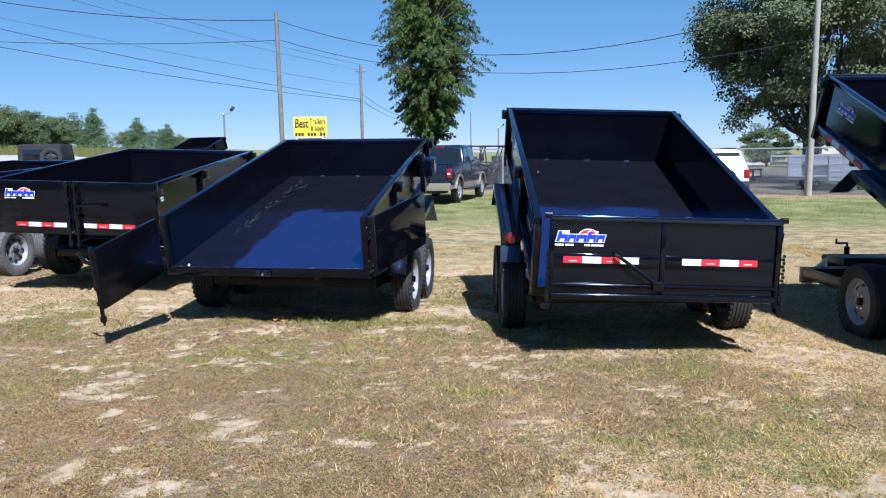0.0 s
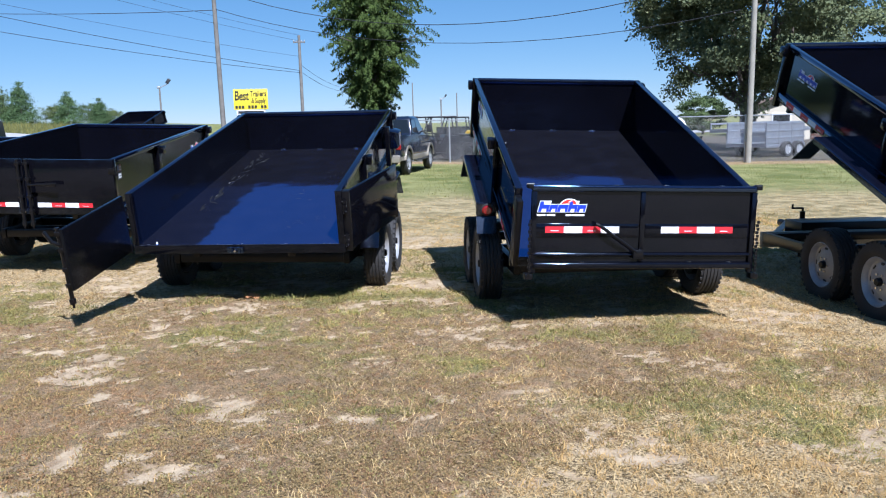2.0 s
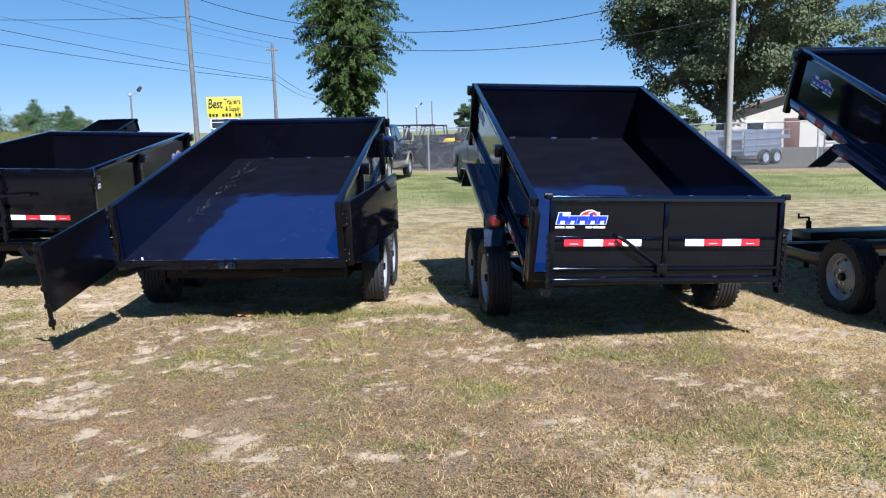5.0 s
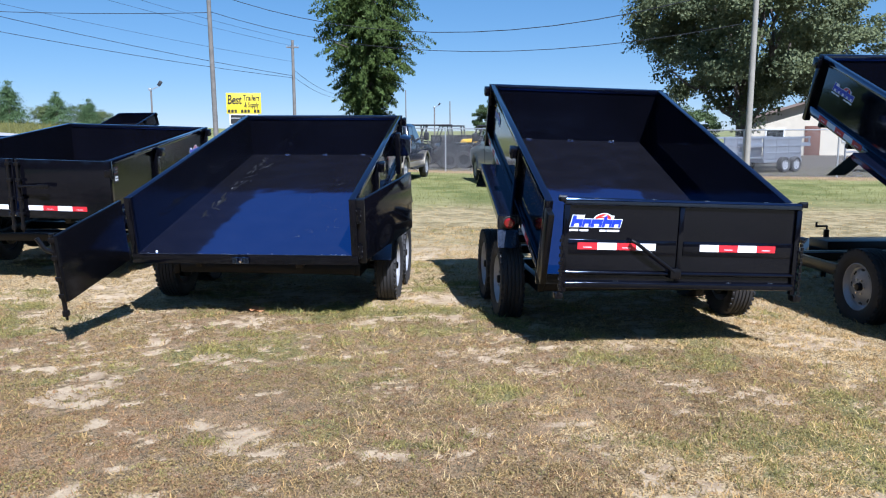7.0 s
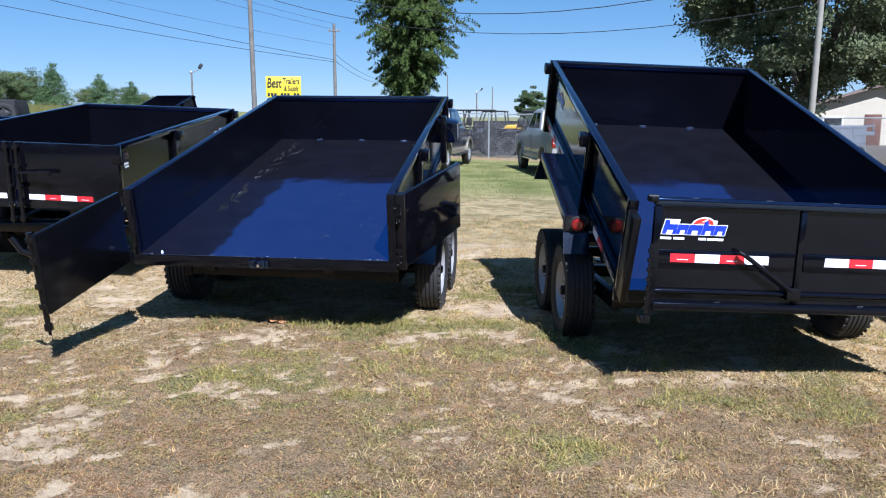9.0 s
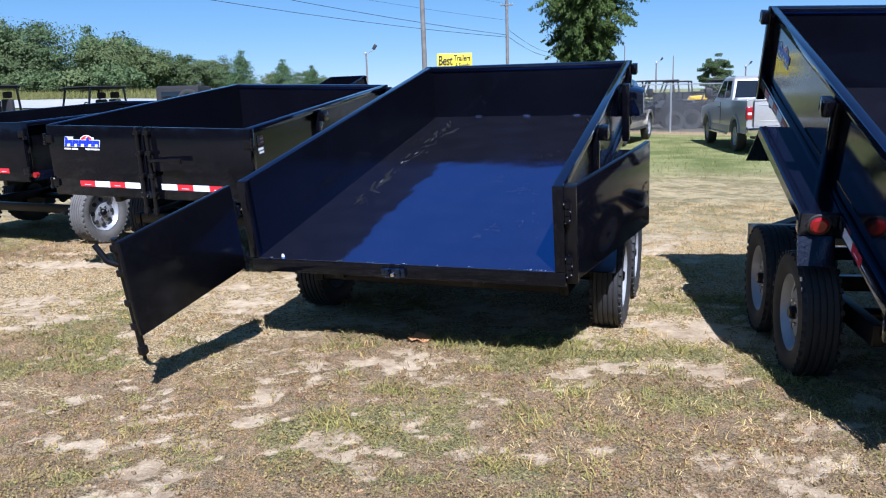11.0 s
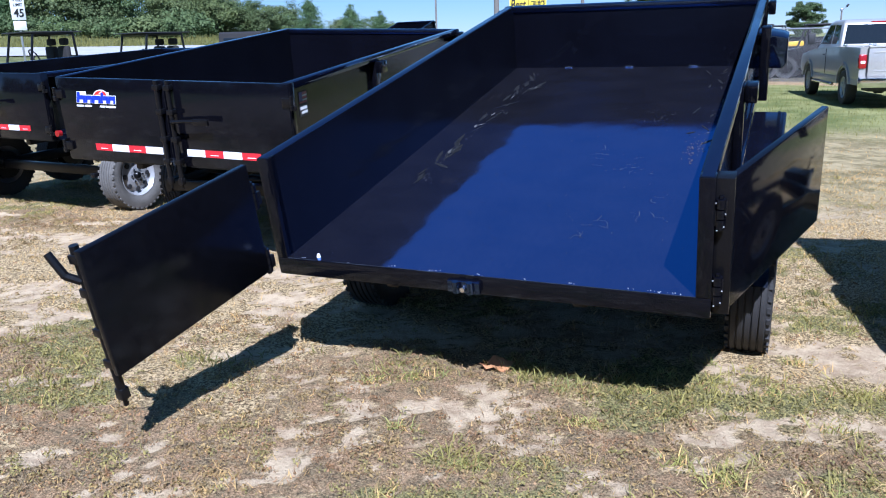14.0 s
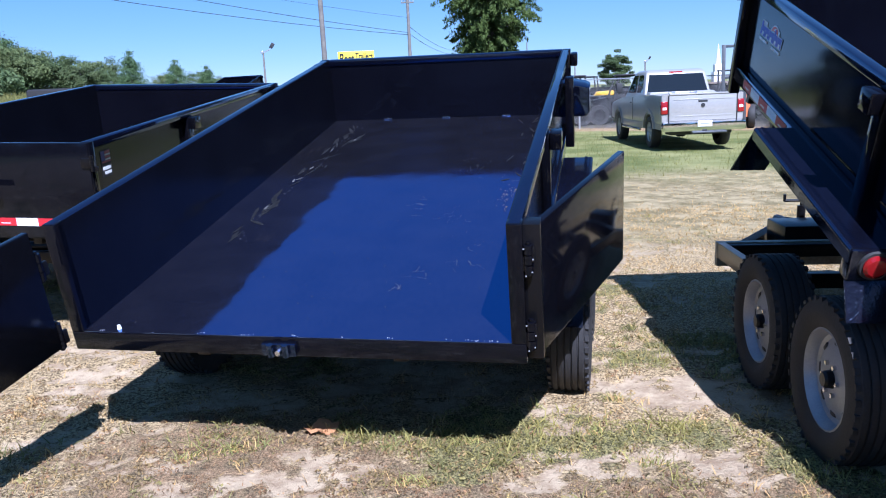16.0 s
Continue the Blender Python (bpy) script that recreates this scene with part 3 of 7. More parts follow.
def decal(parent, m, w):
    """The maker's mark as plain shapes: slanted blue blocks edged in white, a red half disc above and two small white bars below."""
    h = w * 0.185
    first = None
    sizes = ((-0.50, -0.27, 1.15), (-0.28, -0.10, 0.80), (-0.11, 0.12, 0.80), (0.11, 0.31, 1.15), (0.30, 0.49, 0.80))

    def flat(pts, off):
        bm = B()
        bm.faces.new([bm.verts.new((x + z * 0.24, off, z)) for x, z in pts])
        bmesh.ops.transform(bm, matrix=m, verts=bm.verts)
        return bm
    e = 0.012 * w
    # white outline strips behind, blue blocks with a notch each in front
    for x0, x1, t in sizes:
        a, b, c = x0 * w, x1 * w, t * h
        o = part("decal_edge", flat([(a - e, -e), (b - 0.2 * e, -e), (b - 0.2 * e, c + e), (a - e, c + e)], -0.0020), DECAL_WHITE, parent, smooth=False)
        first = first or o
        k = 0.30 * (b - a)
        part("decal_block", flat([(a + 0.1 * e, 0), (a + k, 0), (a + k, 0.34 * h), (b - k, 0.34 * h), (b - k, 0), (b - 1.2 * e, 0), (b - 1.2 * e, 0.80 * h), (a + k + e, 0.80 * h), (a + k, c), (a + 0.1 * e, c)], -0.0042), DECAL_BLUE, o, smooth=False)

    def fin(r, lo):
        """A low rounded fin, swept to one side."""
        up = [(0.10 * w + r * w * math.cos(q), h * 0.80 + r * w * 0.66 * math.sin(q)) for q in np.linspace(0.05, math.pi - 0.05, 20)]
        return up + [(0.10 * w - r * w * 0.35, h * 0.80 + r * w * lo), (0.10 * w + r * w * 0.45, h * 0.80 + r * w * lo * 0.8)]
    part("decal_fin_edge", flat(fin(0.185, 0.0), -0.0012), DECAL_WHITE, first, smooth=False)
    part("decal_fin", flat(fin(0.158, 0.16), -0.0030), DECAL_RED, first, smooth=False)
    part("decal_stripe", flat([(0.06 * w, h * 1.05), (0.10 * w, h * 1.05), (0.16 * w, h * 1.28), (0.13 * w, h * 1.30)], -0.0046), DECAL_WHITE, first, smooth=False)
    for x0, x1 in ((-0.52, -0.34), (-0.31, -0.14), (0.08, 0.20), (0.22, 0.47)):
        bm = B()
        bx(bm, x0 * w, x1 * w, -0.003, 0, -h * 0.46, -h * 0.26, m)
        part("decal_line", bm, DECAL_WHITE, first)


def tape(parent, m, n, seg=0.152, h=0.05, red_first=True):
    """A strip of n red and white reflective fields along local x."""
    for k in range(n):
        red = (k % 2 == 0) == red_first
        bm = B()
        bx(bm, k * seg, (k + 1) * seg, -0.0025, 0, 0, h, m)
        t = part("tape_red" if red else "tape_white", bm, TAPE_RED if red else TAPE_WHITE, parent)
        if red:
            bm = B()
            bx(bm, (k + 0.28) * seg, (k + 0.72) * seg, -0.0035, 0, h * 0.28, h * 0.38, m)
            part("tape_mark", bm, TAPE_WHITE, t)


def gate_leaf(parent, w, h, m, latch=True, handle=True, hinges=True, skin=PAINT):
    """A barn-door leaf: hinge at x=0, it reaches to x=w; outer face towards -y."""
    bm = B()
    bx(bm, 0.0, w, -0.004, 0.026, 0.0, h, m, 0.005)
    g = part("gate_leaf", bm, skin, parent, "glossy black sheet steel gate leaf")
    if hinges:
        for z in (0.16 * h, 0.80 * h):
            bm = B()
            for k in range(3):
                cyl(bm, m @ Vector((-0.022, -0.012, z - 0.05 + k * 0.033)), m @ Vector((-0.022, -0.012, z - 0.020 + k * 0.033)), 0.012, 12)
            bx(bm, -0.022, 0.05, -0.016, -0.004, z - 0.03, z + 0.03, m, 0.003)
            bx(bm, -0.055, -0.022, -0.008, 0.004, z - 0.05, z - 0.02, m, 0.003)
            part("hinge", bm, STEEL_BLK, g)
    if latch:
        bm = B()
        cyl(bm, m @ Vector((w - 0.03, -0.035, -0.10)), m @ Vector((w - 0.03, -0.035, h + 0.005)), 0.017, 12)
        for z in (0.02, 0.3 * h, 0.62 * h, h - 0.06):
            bx(bm, w - 0.055, w - 0.005, -0.054, -0.004, z, z + 0.035, m, 0.004)
        bx(bm, w - 0.05, w - 0.01, -0.055, -0.015, -0.13, -0.08, m, 0.006)
        cyl(bm, m @ Vector((w - 0.03, -0.035, -0.16)), m @ Vector((w - 0.03, -0.035, -0.08)), 0.010, 8)
        part("latch_rod", bm, STEEL_BLK, g)
    if handle == "hanging":
        bm = B()
        tube(bm, [m @ Vector(v) for v in ((w - 0.02, -0.04, 0.74 * h), (w + 0.01, -0.075, 0.80 * h), (w + 0.02, -0.12, 0.97 * h))], 0.016, 8)
        part("latch_handle", bm, STEEL_BLK, g)
    elif handle:
        bm = B()
        hz = 0.55 * h
        tube(bm, [m @ Vector(v) for v in ((w - 0.03, -0.05, hz), (w - 0.06, -0.075, hz), (w - 0.16, -0.08, hz + 0.01), (w - 0.30, -0.08, hz + 0.012))], 0.012, 8)
        bx(bm, w - 0.36, w - 0.24, -0.09, -0.07, hz - 0.012, hz + 0.03, m, 0.004)
        part("latch_handle", bm, STEEL_BLK, g)
    return g


def dump_trailer(label, o, head, tilt, roll, W, L, H, pitch=0.0, side_tape=True, side_mark=True, stakes=(0.33, 0.66), gate="none", axle_y=1.26,
                 fenders=True, fender_from=0.36, fender_end=1.09, chassis_from=0.62, wheel_dx=0.15, dusty=False, scuffs=0, marks=120, deep=0.0, back=0.0, reach=0.0, skin=PAINT, rim="slots", group="dump trailers"):
    """A tandem dump trailer, its tipping box at the rear-left floor corner o; chassis on the ground below."""
    gx, gy = o[0], o[1]
    base = pose(gx, gy, gf(gx + 0.9, gy + 1.5), 0, 0, head)
    T = thing("dump_trailer", base, label, "dump trailer", group)
    inv = base.inverted()
    D = deep
    bm_ = inv @ (Matrix.Translation(o) @ pose(0, 0, 0, 0, 0, head) @ pose(0, 0, 0, 0, roll, 0) @ pose(0, 0, 0, tilt, 0, 0))
    ch = pose(0, back, 0, pitch, 0.81, 0)
    low = 0.35 * D
    # box
    bm = B()
    bx(bm, 0, W, 0, L, -0.012 - D, -D, bm_)
    part("floor_plate", bm, FLOOR, T, "scuffed glossy black steel floor plate")
    bm = B()
    bx(bm, -0.055, W + 0.055, -0.004, 0.06, -0.088 - D, -0.002 - D, bm_, 0.006)
    sill = part("rear_sill", bm, PAINT, T)
    bm = B()
    bx(bm, W * 0.445, W * 0.525, -0.03, -0.004, -0.075 - D, -0.02 - D, bm_, 0.005)
    cyl(bm, bm_ @ Vector((W * 0.47, -0.045, -0.065 - D)), bm_ @ Vector((W * 0.47, -0.045, -0.012 - D)), 0.014, 10)
    cyl(bm, bm_ @ Vector((W * 0.505, -0.045, -0.065 - D)), bm_ @ Vector((W * 0.505, -0.045, -0.012 - D)), 0.014, 10)
    keeper = part("latch_keeper", bm, RAIL, sill)
    bm = B()
    cyl(bm, bm_ @ Vector((W * 0.487, -0.052, -0.048 - D)), bm_ @ Vector((W * 0.487, -0.028, -0.048 - D)), 0.012, 6)
    part("keeper_bolt", bm, CHROME, keeper)
    for s in (0, 1):
        X = (lambda a, b: (a, b)) if s == 0 else (lambda a, b: (W - b, W - a))
        bm = B()
        bx(bm, *X(-0.010, 0.003), 0.02, L, -D - 0.016, H - 0.005, bm_)
        wall = part("side_wall", bm, skin, T, "glossy black sheet steel side wall")
        bm = B()
        bx(bm, *X(-0.052, 0.0), 0.0, L, H - 0.05, H, bm_, 0.007)
        part("top_rail", bm, RAIL, wall)
        bm = B()
        bx(bm, *X(-0.052, -0.010), 0.06, L, -0.088 - low, -low, bm_, 0.006)
        part("bottom_rail", bm, RAIL, wall)
        bm = B()
        bx(bm, *X(-0.055, 0.003), -0.004, 0.055, -0.002 - D, H - 0.001, bm_, 0.006)
        part("rear_post", bm, PAINT, wall)
        bm = B()
        bx(bm, *X(-0.06, 0.0), L - 0.03, L + 0.03, -0.088 - D, H - 0.0, bm_, 0.006)
        part("front_post", bm, PAINT, wall)
        for f in stakes:
            bm = B()
            bx(bm, *X(-0.056, -0.011), f * L - 0.04, f * L + 0.04, 0.001 - low, H - 0.052, bm_, 0.006)
            bx(bm, *X(-0.115, -0.054), f * L - 0.05, f * L + 0.05, H - 0.135, H - 0.045, bm_, 0.008)
            part("side_stake", bm, PAINT, wall)
        bm = B()
        bx(bm, *X(-0.11, -0.062), L - 0.06, L + 0.03, H - 0.115, H - 0.025, bm_, 0.008)
        part("corner_pocket", bm, PAINT, wall)
        if side_tape:
            a = bm_ @ Matrix.Translation((-0.0525, L - 0.25, -0.07 - low)) @ pose(0, 0, 0, 0, 0, -90) if s == 0 else bm_ @ Matrix.Translation((W + 0.0525, L - 0.25 - 0.76, -0.07 - low)) @ pose(0, 0, 0, 0, 0, 90)
            tape(wall, a, 5, 0.152, 0.05)
        if side_mark:
            a = bm_ @ Matrix.Translation((-0.0108, L - 0.25, H * 0.45)) @ pose(0, 0, 0, 0, 0, -90) if s == 0 else bm_ @ Matrix.Translation((W + 0.0108, L - 0.25, H * 0.45)) @ pose(0, 0, 0, 0, 0, 90)
            decal(wall, a @ Matrix.Translation((0.2 if s == 0 else -0.2, 0, 0)), 0.36)
        if fenders:
            d = 0.235
            bm = B()
            y0, y1 = axle_y + back - fender_from, axle_y + back + fender_end
            a0, a1 = X(-d, -0.053)
            bx(bm, a0, a1, y0, y1, -0.052, -0.046, bm_)
            f = part("fender", bm, RAIL, wall, "black steel tread plate fender")
            bm = B()
            e0, e1 = X(-d - 0.006, -d)
            bx(bm, e0, e1, y0, y1, -0.105, -0.056, bm_)
            cx = -d + 0.007 if s == 0 else W + d - 0.007
            cyl(bm, bm_ @ Vector((cx, y0, -0.058)), bm_ @ Vector((cx, y1, -0.058)), 0.0135, 14)
            lip = part("fender_lip", bm, RAIL, f)
            bm = B()
            for k in range(int((y1 - y0) / 0.028)):
                for q in (0, 1):
                    c = Vector((cx + (1 if s == 0 else -1) * (0.004 + 0.024 * q), y0 + 0.014 + k * 0.028 + 0.014 * q, -0.0465 + 0.0015 * q))
                    bx(bm, -0.003, 0.003, -0.011, 0.011, -0.001, 0.0032, bm_ @ Matrix.Translation(c) @ pose(0, 0, 0, 0, 0, 40 if q else -40))
            tagged(part("lug_pattern", bm, TREAD, lip, "raised tread lugs"), kind="stuff")
            bm = B()
            mm = bm_ @ Matrix.Translation((0, y1, -0.049)) @ pose(0, 0, 0, -51, 0, 0)
            bx(bm, a0, a1, 0, 0.44, -0.006, 0, mm)
            part("fender_flap", bm, RAIL, f)
            bm = B()
            mm = bm_ @ Matrix.Translation((0, y0, -0.049))
            bx(bm, a0, a1, -0.012, 0.06, -0.13, 0.0, mm, 0.010)
            tb = part("light_bracket", bm, TREAD, f)
            bm = B()
            c = mm @ Vector(((a0 + a1) / 2, -0.012, -0.062))
            ax = mm.to_3x3() @ Vector((0, -1, 0))
            cyl(bm, c, c + ax * 0.010, 0.060, 24, 0.056)
            part("rubber_grommet", bm, RUBBER, tb)
            bm = B()
            cyl(bm, c + ax * 0.008, c + ax * 0.016, 0.046, 24)
            cyl(bm, c + ax * 0.016, c + ax * 0.024, 0.046, 24, 0.034)
            part("tail_light", bm, RED_LENS, tb, "round red tail light")
            bm = B()
            mm2 = mm @ Matrix.Translation((0, -0.0, -0.13)) @ pose(0, 0, 0, -38, 0, 0)
            bx(bm, a0, a1, -0.004, 0.004, -0.16, 0.0, mm2)
            for i in range(7):
                for j in range(7):
                    c = Vector((a0 + 0.016 + j * 0.025, -0.004, -0.148 + i * 0.0205))
                    bx(bm, -0.008, 0.008, -0.0025, 0.001, -0.0022, 0.0022, mm2 @ Matrix.Translation(c) @ pose(0, 0, 0, 0, 45 if (i + j) % 2 else -45, 0))
            part("mud_flap", bm, TREAD, tb, "black diamond tread plate flap")
    bm = B()
    bx(bm, 0, W, L, L + 0.01, -D, H - 0.04, bm_)
    fw = part("front_wall", bm, PAINT, T)
    bm = B()
    bx(bm, 0.0, W, L - 0.01, L + 0.045, H - 0.05, H - 0.002, bm_, 0.007)
    part("top_rail", bm, RAIL, fw)
    bm = B()
    for x in (W * 0.26, W * 0.74):
        bx(bm, x - 0.03, x + 0.03, 0.1, L, -0.16 - D, -0.03 - D, bm_, 0.004)
    for k in range(7):
        bx(bm, 0.0, W, 0.2 + k * (L - 0.4) / 6 - 0.02, 0.2 + k * (L - 0.4) / 6 + 0.02, -0.088 - D, -0.013 - D, bm_)
    part("box_underframe", bm, STEEL_BLK, T)
    if scuffs:
        rs = np.random.RandomState(scuffs)
        bm, dark = B(), B()

        def smear(b, x, y, a, l, w, z=0.002):
            """A ragged lens-shaped mark along the direction a."""
            up = [(x + math.cos(a) * l * q - math.sin(a) * w * e * rs.uniform(0.3, 1.3), y + math.sin(a) * l * q + math.cos(a) * w * e * rs.uniform(0.3, 1.3))
                  for q, e in ((-1, 0), (-0.6, -0.7), (0, -1), (0.55, -0.7), (1, 0), (0.5, 0.8), (-0.1, 1), (-0.6, 0.6))]
            b.faces.new([b.verts.new(bm_ @ Vector((px, py, z - D))) for px, py in up])

        for k in range(marks):
            a = rs.normal(1.45, 0.35)
            if k < 0.32 * marks:
                v = rs.uniform(0.28, 0.985)
                x, y = (0.135 + 0.015 * math.sin(9 * v) + rs.normal() * 0.016) * W, v * L
                if k % 3 == 0 and marks > 100:
                    smear(dark, x + rs.normal() * 0.02, y, a, rs.uniform(0.03, 0.12), rs.uniform(0.006, 0.018), 0.0014)
                l, w = rs.uniform(0.002, 0.011) * (1 + (k % 9 == 0)), rs.uniform(0.001, 0.003)
                if k % 17 == 0:
                    l, w = 0.035, 0.009
            elif k < 0.58 * marks:
                x, y = W * rs.uniform(0.90, 0.985), L * rs.uniform(0.42, 0.97)
                l, w = rs.uniform(0.004, 0.014), rs.uniform(0.001, 0.004)
                if k % 5 == 0 and marks > 100:
                    smear(dark, x - 0.2 * rs.uniform(0, 1), y, a, rs.uniform(0.03, 0.08), rs.uniform(0.005, 0.012), 0.0014)
            else:
                x, y = W * rs.uniform(0.05, 0.95), L * rs.uniform(0.02, 0.98)
                l, w = rs.uniform(0.002, 0.007), rs.uniform(0.0006, 0.0016)
            smear(bm, x, y, a, l, w)
        # clusters of thin curling scratches
        for k in range(marks // 6):
            u, v = ((0.73, 0.64), (0.72, 0.155), (0.74, 0.38), (0.62, 0.43), (0.90, 0.50), (0.84, 0.22))[k % 6]
            x, y, a, c = W * (u + rs.normal() * 0.022), L * (v + rs.normal() * 0.022), rs.uniform(0, 6.28), rs.normal() * 14
            w, row = rs.uniform(0.0003, 0.0007), []
            for q in range(6):
                row.append((bm.verts.new(bm_ @ Vector((x - w * math.sin(a), y + w * math.cos(a), 0.002 - D))), bm.verts.new(bm_ @ Vector((x + w * math.sin(a), y - w * math.cos(a), 0.002 - D)))))
                x, y, a = x + 0.011 * math.cos(a), y + 0.011 * math.sin(a), a + c * 0.02
            for (p0, p1), (q0, q1) in zip(row[:-1], row[1:]):
                bm.faces.new((p0, p1, q1, q0))
        if marks > 100:
            dust = B()
            for k in range(46):
                smear(dust, W * rs.normal(0.885, 0.018), L * rs.normal(0.47, 0.035), rs.normal(1.5, 0.5), rs.uniform(0.003, 0.011), rs.uniform(0.001, 0.004), 0.0018)
            tagged(part("dust_patch", dust, DUST, T, "brown dust on the floor plate", smooth=False), kind="stuff")
        tagged(part("scuff_marks", bm, SCUFF, T, "pale scrape marks on the floor plate", smooth=False), kind="stuff")
        tagged(part("scraping", dark, SCRAPE, T, "dull black scrape streaks on the floor plate", smooth=False), kind="stuff")
        for x in (0.24, 0.5, 0.76):
            bm = B()
            for q in range(4):
                c = bm_ @ Vector((x * W + (q - 1.5) * 0.016, L - 0.008, 0.005 - D))
                bmesh.ops.create_icosphere(bm, subdivisions=1, radius=0.008, matrix=Matrix.Translation(c))
            part("weld_bead", bm, CHROME, T)
        # weld spatter along the rear edge of the floor
        for x, m_ in ((0.035, 6), (0.16, 2), (0.30, 3), (0.41, 5), (0.52, 4), (0.63, 2), (0.74, 3), (0.86, 2), (0.955, 12)):
            bm = B()
            for q in range(m_):
                c = bm_ @ Vector((x * W + rs.normal() * 0.006 * m_, 0.004 + 0.012 * rs.uniform(0, 1), 0.0005 - D))
                bmesh.ops.create_icosphere(bm, subdivisions=1, radius=rs.uniform(0.0012, 0.0030), matrix=Matrix.Translation(c))
            tagged(part("weld_spatter", bm, SPATTER, T), kind="stuff")
    # chassis, on the ground
    zt, LC = 0.44, L + reach
    for x in (0.07, W - 0.07):
        bm = B()
        bx(bm, x - 0.028, x + 0.028, chassis_from, LC + 0.15, zt - 0.11, zt, ch, 0.005)
        part("chassis_rail", bm, STEEL_BLK, T)
    for y in (chassis_from + 0.04, 1.75, 2.7, LC + 0.10):
        bm = B()
        bx(bm, 0.1, W - 0.1, y - 0.03, y + 0.03, zt - 0.10, zt - 0.01, ch, 0.004)
        part("crossmember", bm, STEEL_BLK, T)
    bm = B()
    bx(bm, 0.04, W - 0.04, LC + 0.13, LC + 0.19, zt - 0.17, zt + 0.0, ch, 0.004)
    part("front_crossmember", bm, RUST, T, "bare tan front cross channel")
    bm = B()
    for s in (-1, 1):
        tube(bm, [ch @ Vector((W / 2 + s * W * 0.40, LC + 0.16, zt - 0.06)), ch @ Vector((W / 2, LC + 1.25, zt - 0.06))], 0.05, 6)
    cyl(bm, ch @ Vector((W / 2, LC + 1.2, zt - 0.06)), ch @ Vector((W / 2, LC + 1.42, zt - 0.06)), 0.045, 10)
    part("tongue", bm, STEEL_BLK, T)
    bm = B()
    bx(bm, W * 0.30, W * 0.95, LC + 0.24, LC + 0.62, zt - 0.12, zt + 0.085, ch, 0.01)
    pb = part("pump_box", bm, STEEL_BLK, T, "black steel pump box")
    bm = B()
    cyl(bm, ch @ Vector((W / 2 - 0.02, LC + 0.86, 0.02)), ch @ Vector((W / 2 - 0.02, LC + 0.86, 0.58)), 0.032, 12)
    cyl(bm, ch @ Vector((W / 2 - 0.02, LC + 0.86, 0.0)), ch @ Vector((W / 2 - 0.02, LC + 0.86, 0.02)), 0.09, 14)
    tube(bm, [ch @ Vector(v) for v in ((W / 2 - 0.02, LC + 0.86, 0.58), (W / 2 - 0.02, LC + 0.86, 0.62), (W / 2 - 0.15, LC + 0.86, 0.62), (W / 2 - 0.15, LC + 0.86, 0.67))], 0.012, 8)
    part("jack", bm, STEEL_BLK, T)
    # tipping ram
    bm = B()
    cyl(bm, ch @ Vector((W / 2, 1.2, zt - 0.05)), bm_ @ Vector((W / 2, 2.1, -0.12 - D)), 0.055, 14)
    cyl(bm, ch @ Vector((W / 2, 2.2, zt - 0.05)), bm_ @ Vector((W / 2, 1.6, -0.12 - D)), 0.035, 10)
    part("hydraulic_ram", bm, STEEL_BLK, T)
    # axles and wheels
    for k in (0, 1):
        y = axle_y + 0.06 + 0.84 * k
        bm = B()
        cyl(bm, ch @ Vector((-wheel_dx, y, TYRE_R)), ch @ Vector((W + wheel_dx, y, TYRE_R)), 0.04, 12)
        for x in (0.07, W - 0.07):
            bx(bm, x - 0.03, x + 0.03, y - 0.3, y + 0.3, TYRE_R + 0.01, TYRE_R + 0.05, ch, 0.004)
        part("axle", bm, STEEL_BLK, T)
        for s, x in ((-1, -wheel_dx), (1, W + wheel_dx)):
            e = new("wheel")
            e.parent = T
            wheel(e, ch @ pose(x, y, TYRE_R), RUBBER_DUSTY if (dusty and s == 1) else RUBBER, s, rim)
    # rear gates
    if gate == "barn":
        w = W / 2 + 0.045
        g1 = gate_leaf(T, w - 0.012, H + 0.07, bm_ @ pose(-0.05, -0.012, -0.075), handle=False, latch=True)
        m2 = bm_ @ pose(W + 0.05, -0.012, -0.075) @ Matrix.Diagonal((-1, 1, 1, 1))
        g2 = gate_leaf(T, w - 0.012, H + 0.07, m2, handle=True, latch=True)
        decal(g1, bm_ @ pose(0.30, -0.0165, H * 0.66), 0.36)
        tape(g1, bm_ @ pose(0.22, -0.0165, 0.0), 4, 0.152)
        tape(g2, bm_ @ pose(W - 0.82, -0.0165, 0.0), 4, 0.152, red_first=False)
    return T, bm_, ch, inv


# the open one with both gate leaves swung back
T, MB, CH, INV = dump_trailer("glossy black dump trailer, box half tipped, rear gates open", (-2.507, 7.406, 0.581), -8.56, 12.14, 0.4,
                              1.816, 3.455, 0.485, stakes=(0.40,), axle_y=1.14, fender_end=1.35, side_tape=False, scuffs=5, marks=300, skin=SATIN)
LG = MB @ pose(-0.028, -0.08, -0.005, 0, 0, -95.8)
gate_leaf(T, 0.865, 0.512, LG @ pose(0.054, 0, 0), latch=True, handle="hanging", hinges=False, skin=SATIN)
gate_leaf(T, 0.916, 0.531, MB @ pose(1.905, 0.06, -0.064, 0, 0, 70.6) @ Matrix.Diagonal((1, -1, 1, 1)), latch=False, handle=False, hinges=False)
bm = B()
prism(bm, [(-0.404, 0.0), (-0.404, 0.24), (-0.22, 0.205), (-0.19, 0.19), (-0.19, 0.03), (-0.22, 0.0)], -0.10, 0.10, MB @ pose(2.22, 2.90, 0.145, 0, 0, -90), bev=0.006)
part("side_bracket", bm, RAIL, T, "black box bracket on the side wall")
bm = B()
bx(bm, 1.872, 1.930, 2.70, 2.785, -0.04, 0.43, MB, 0.008)
part("side_post", bm, PAINT, T)
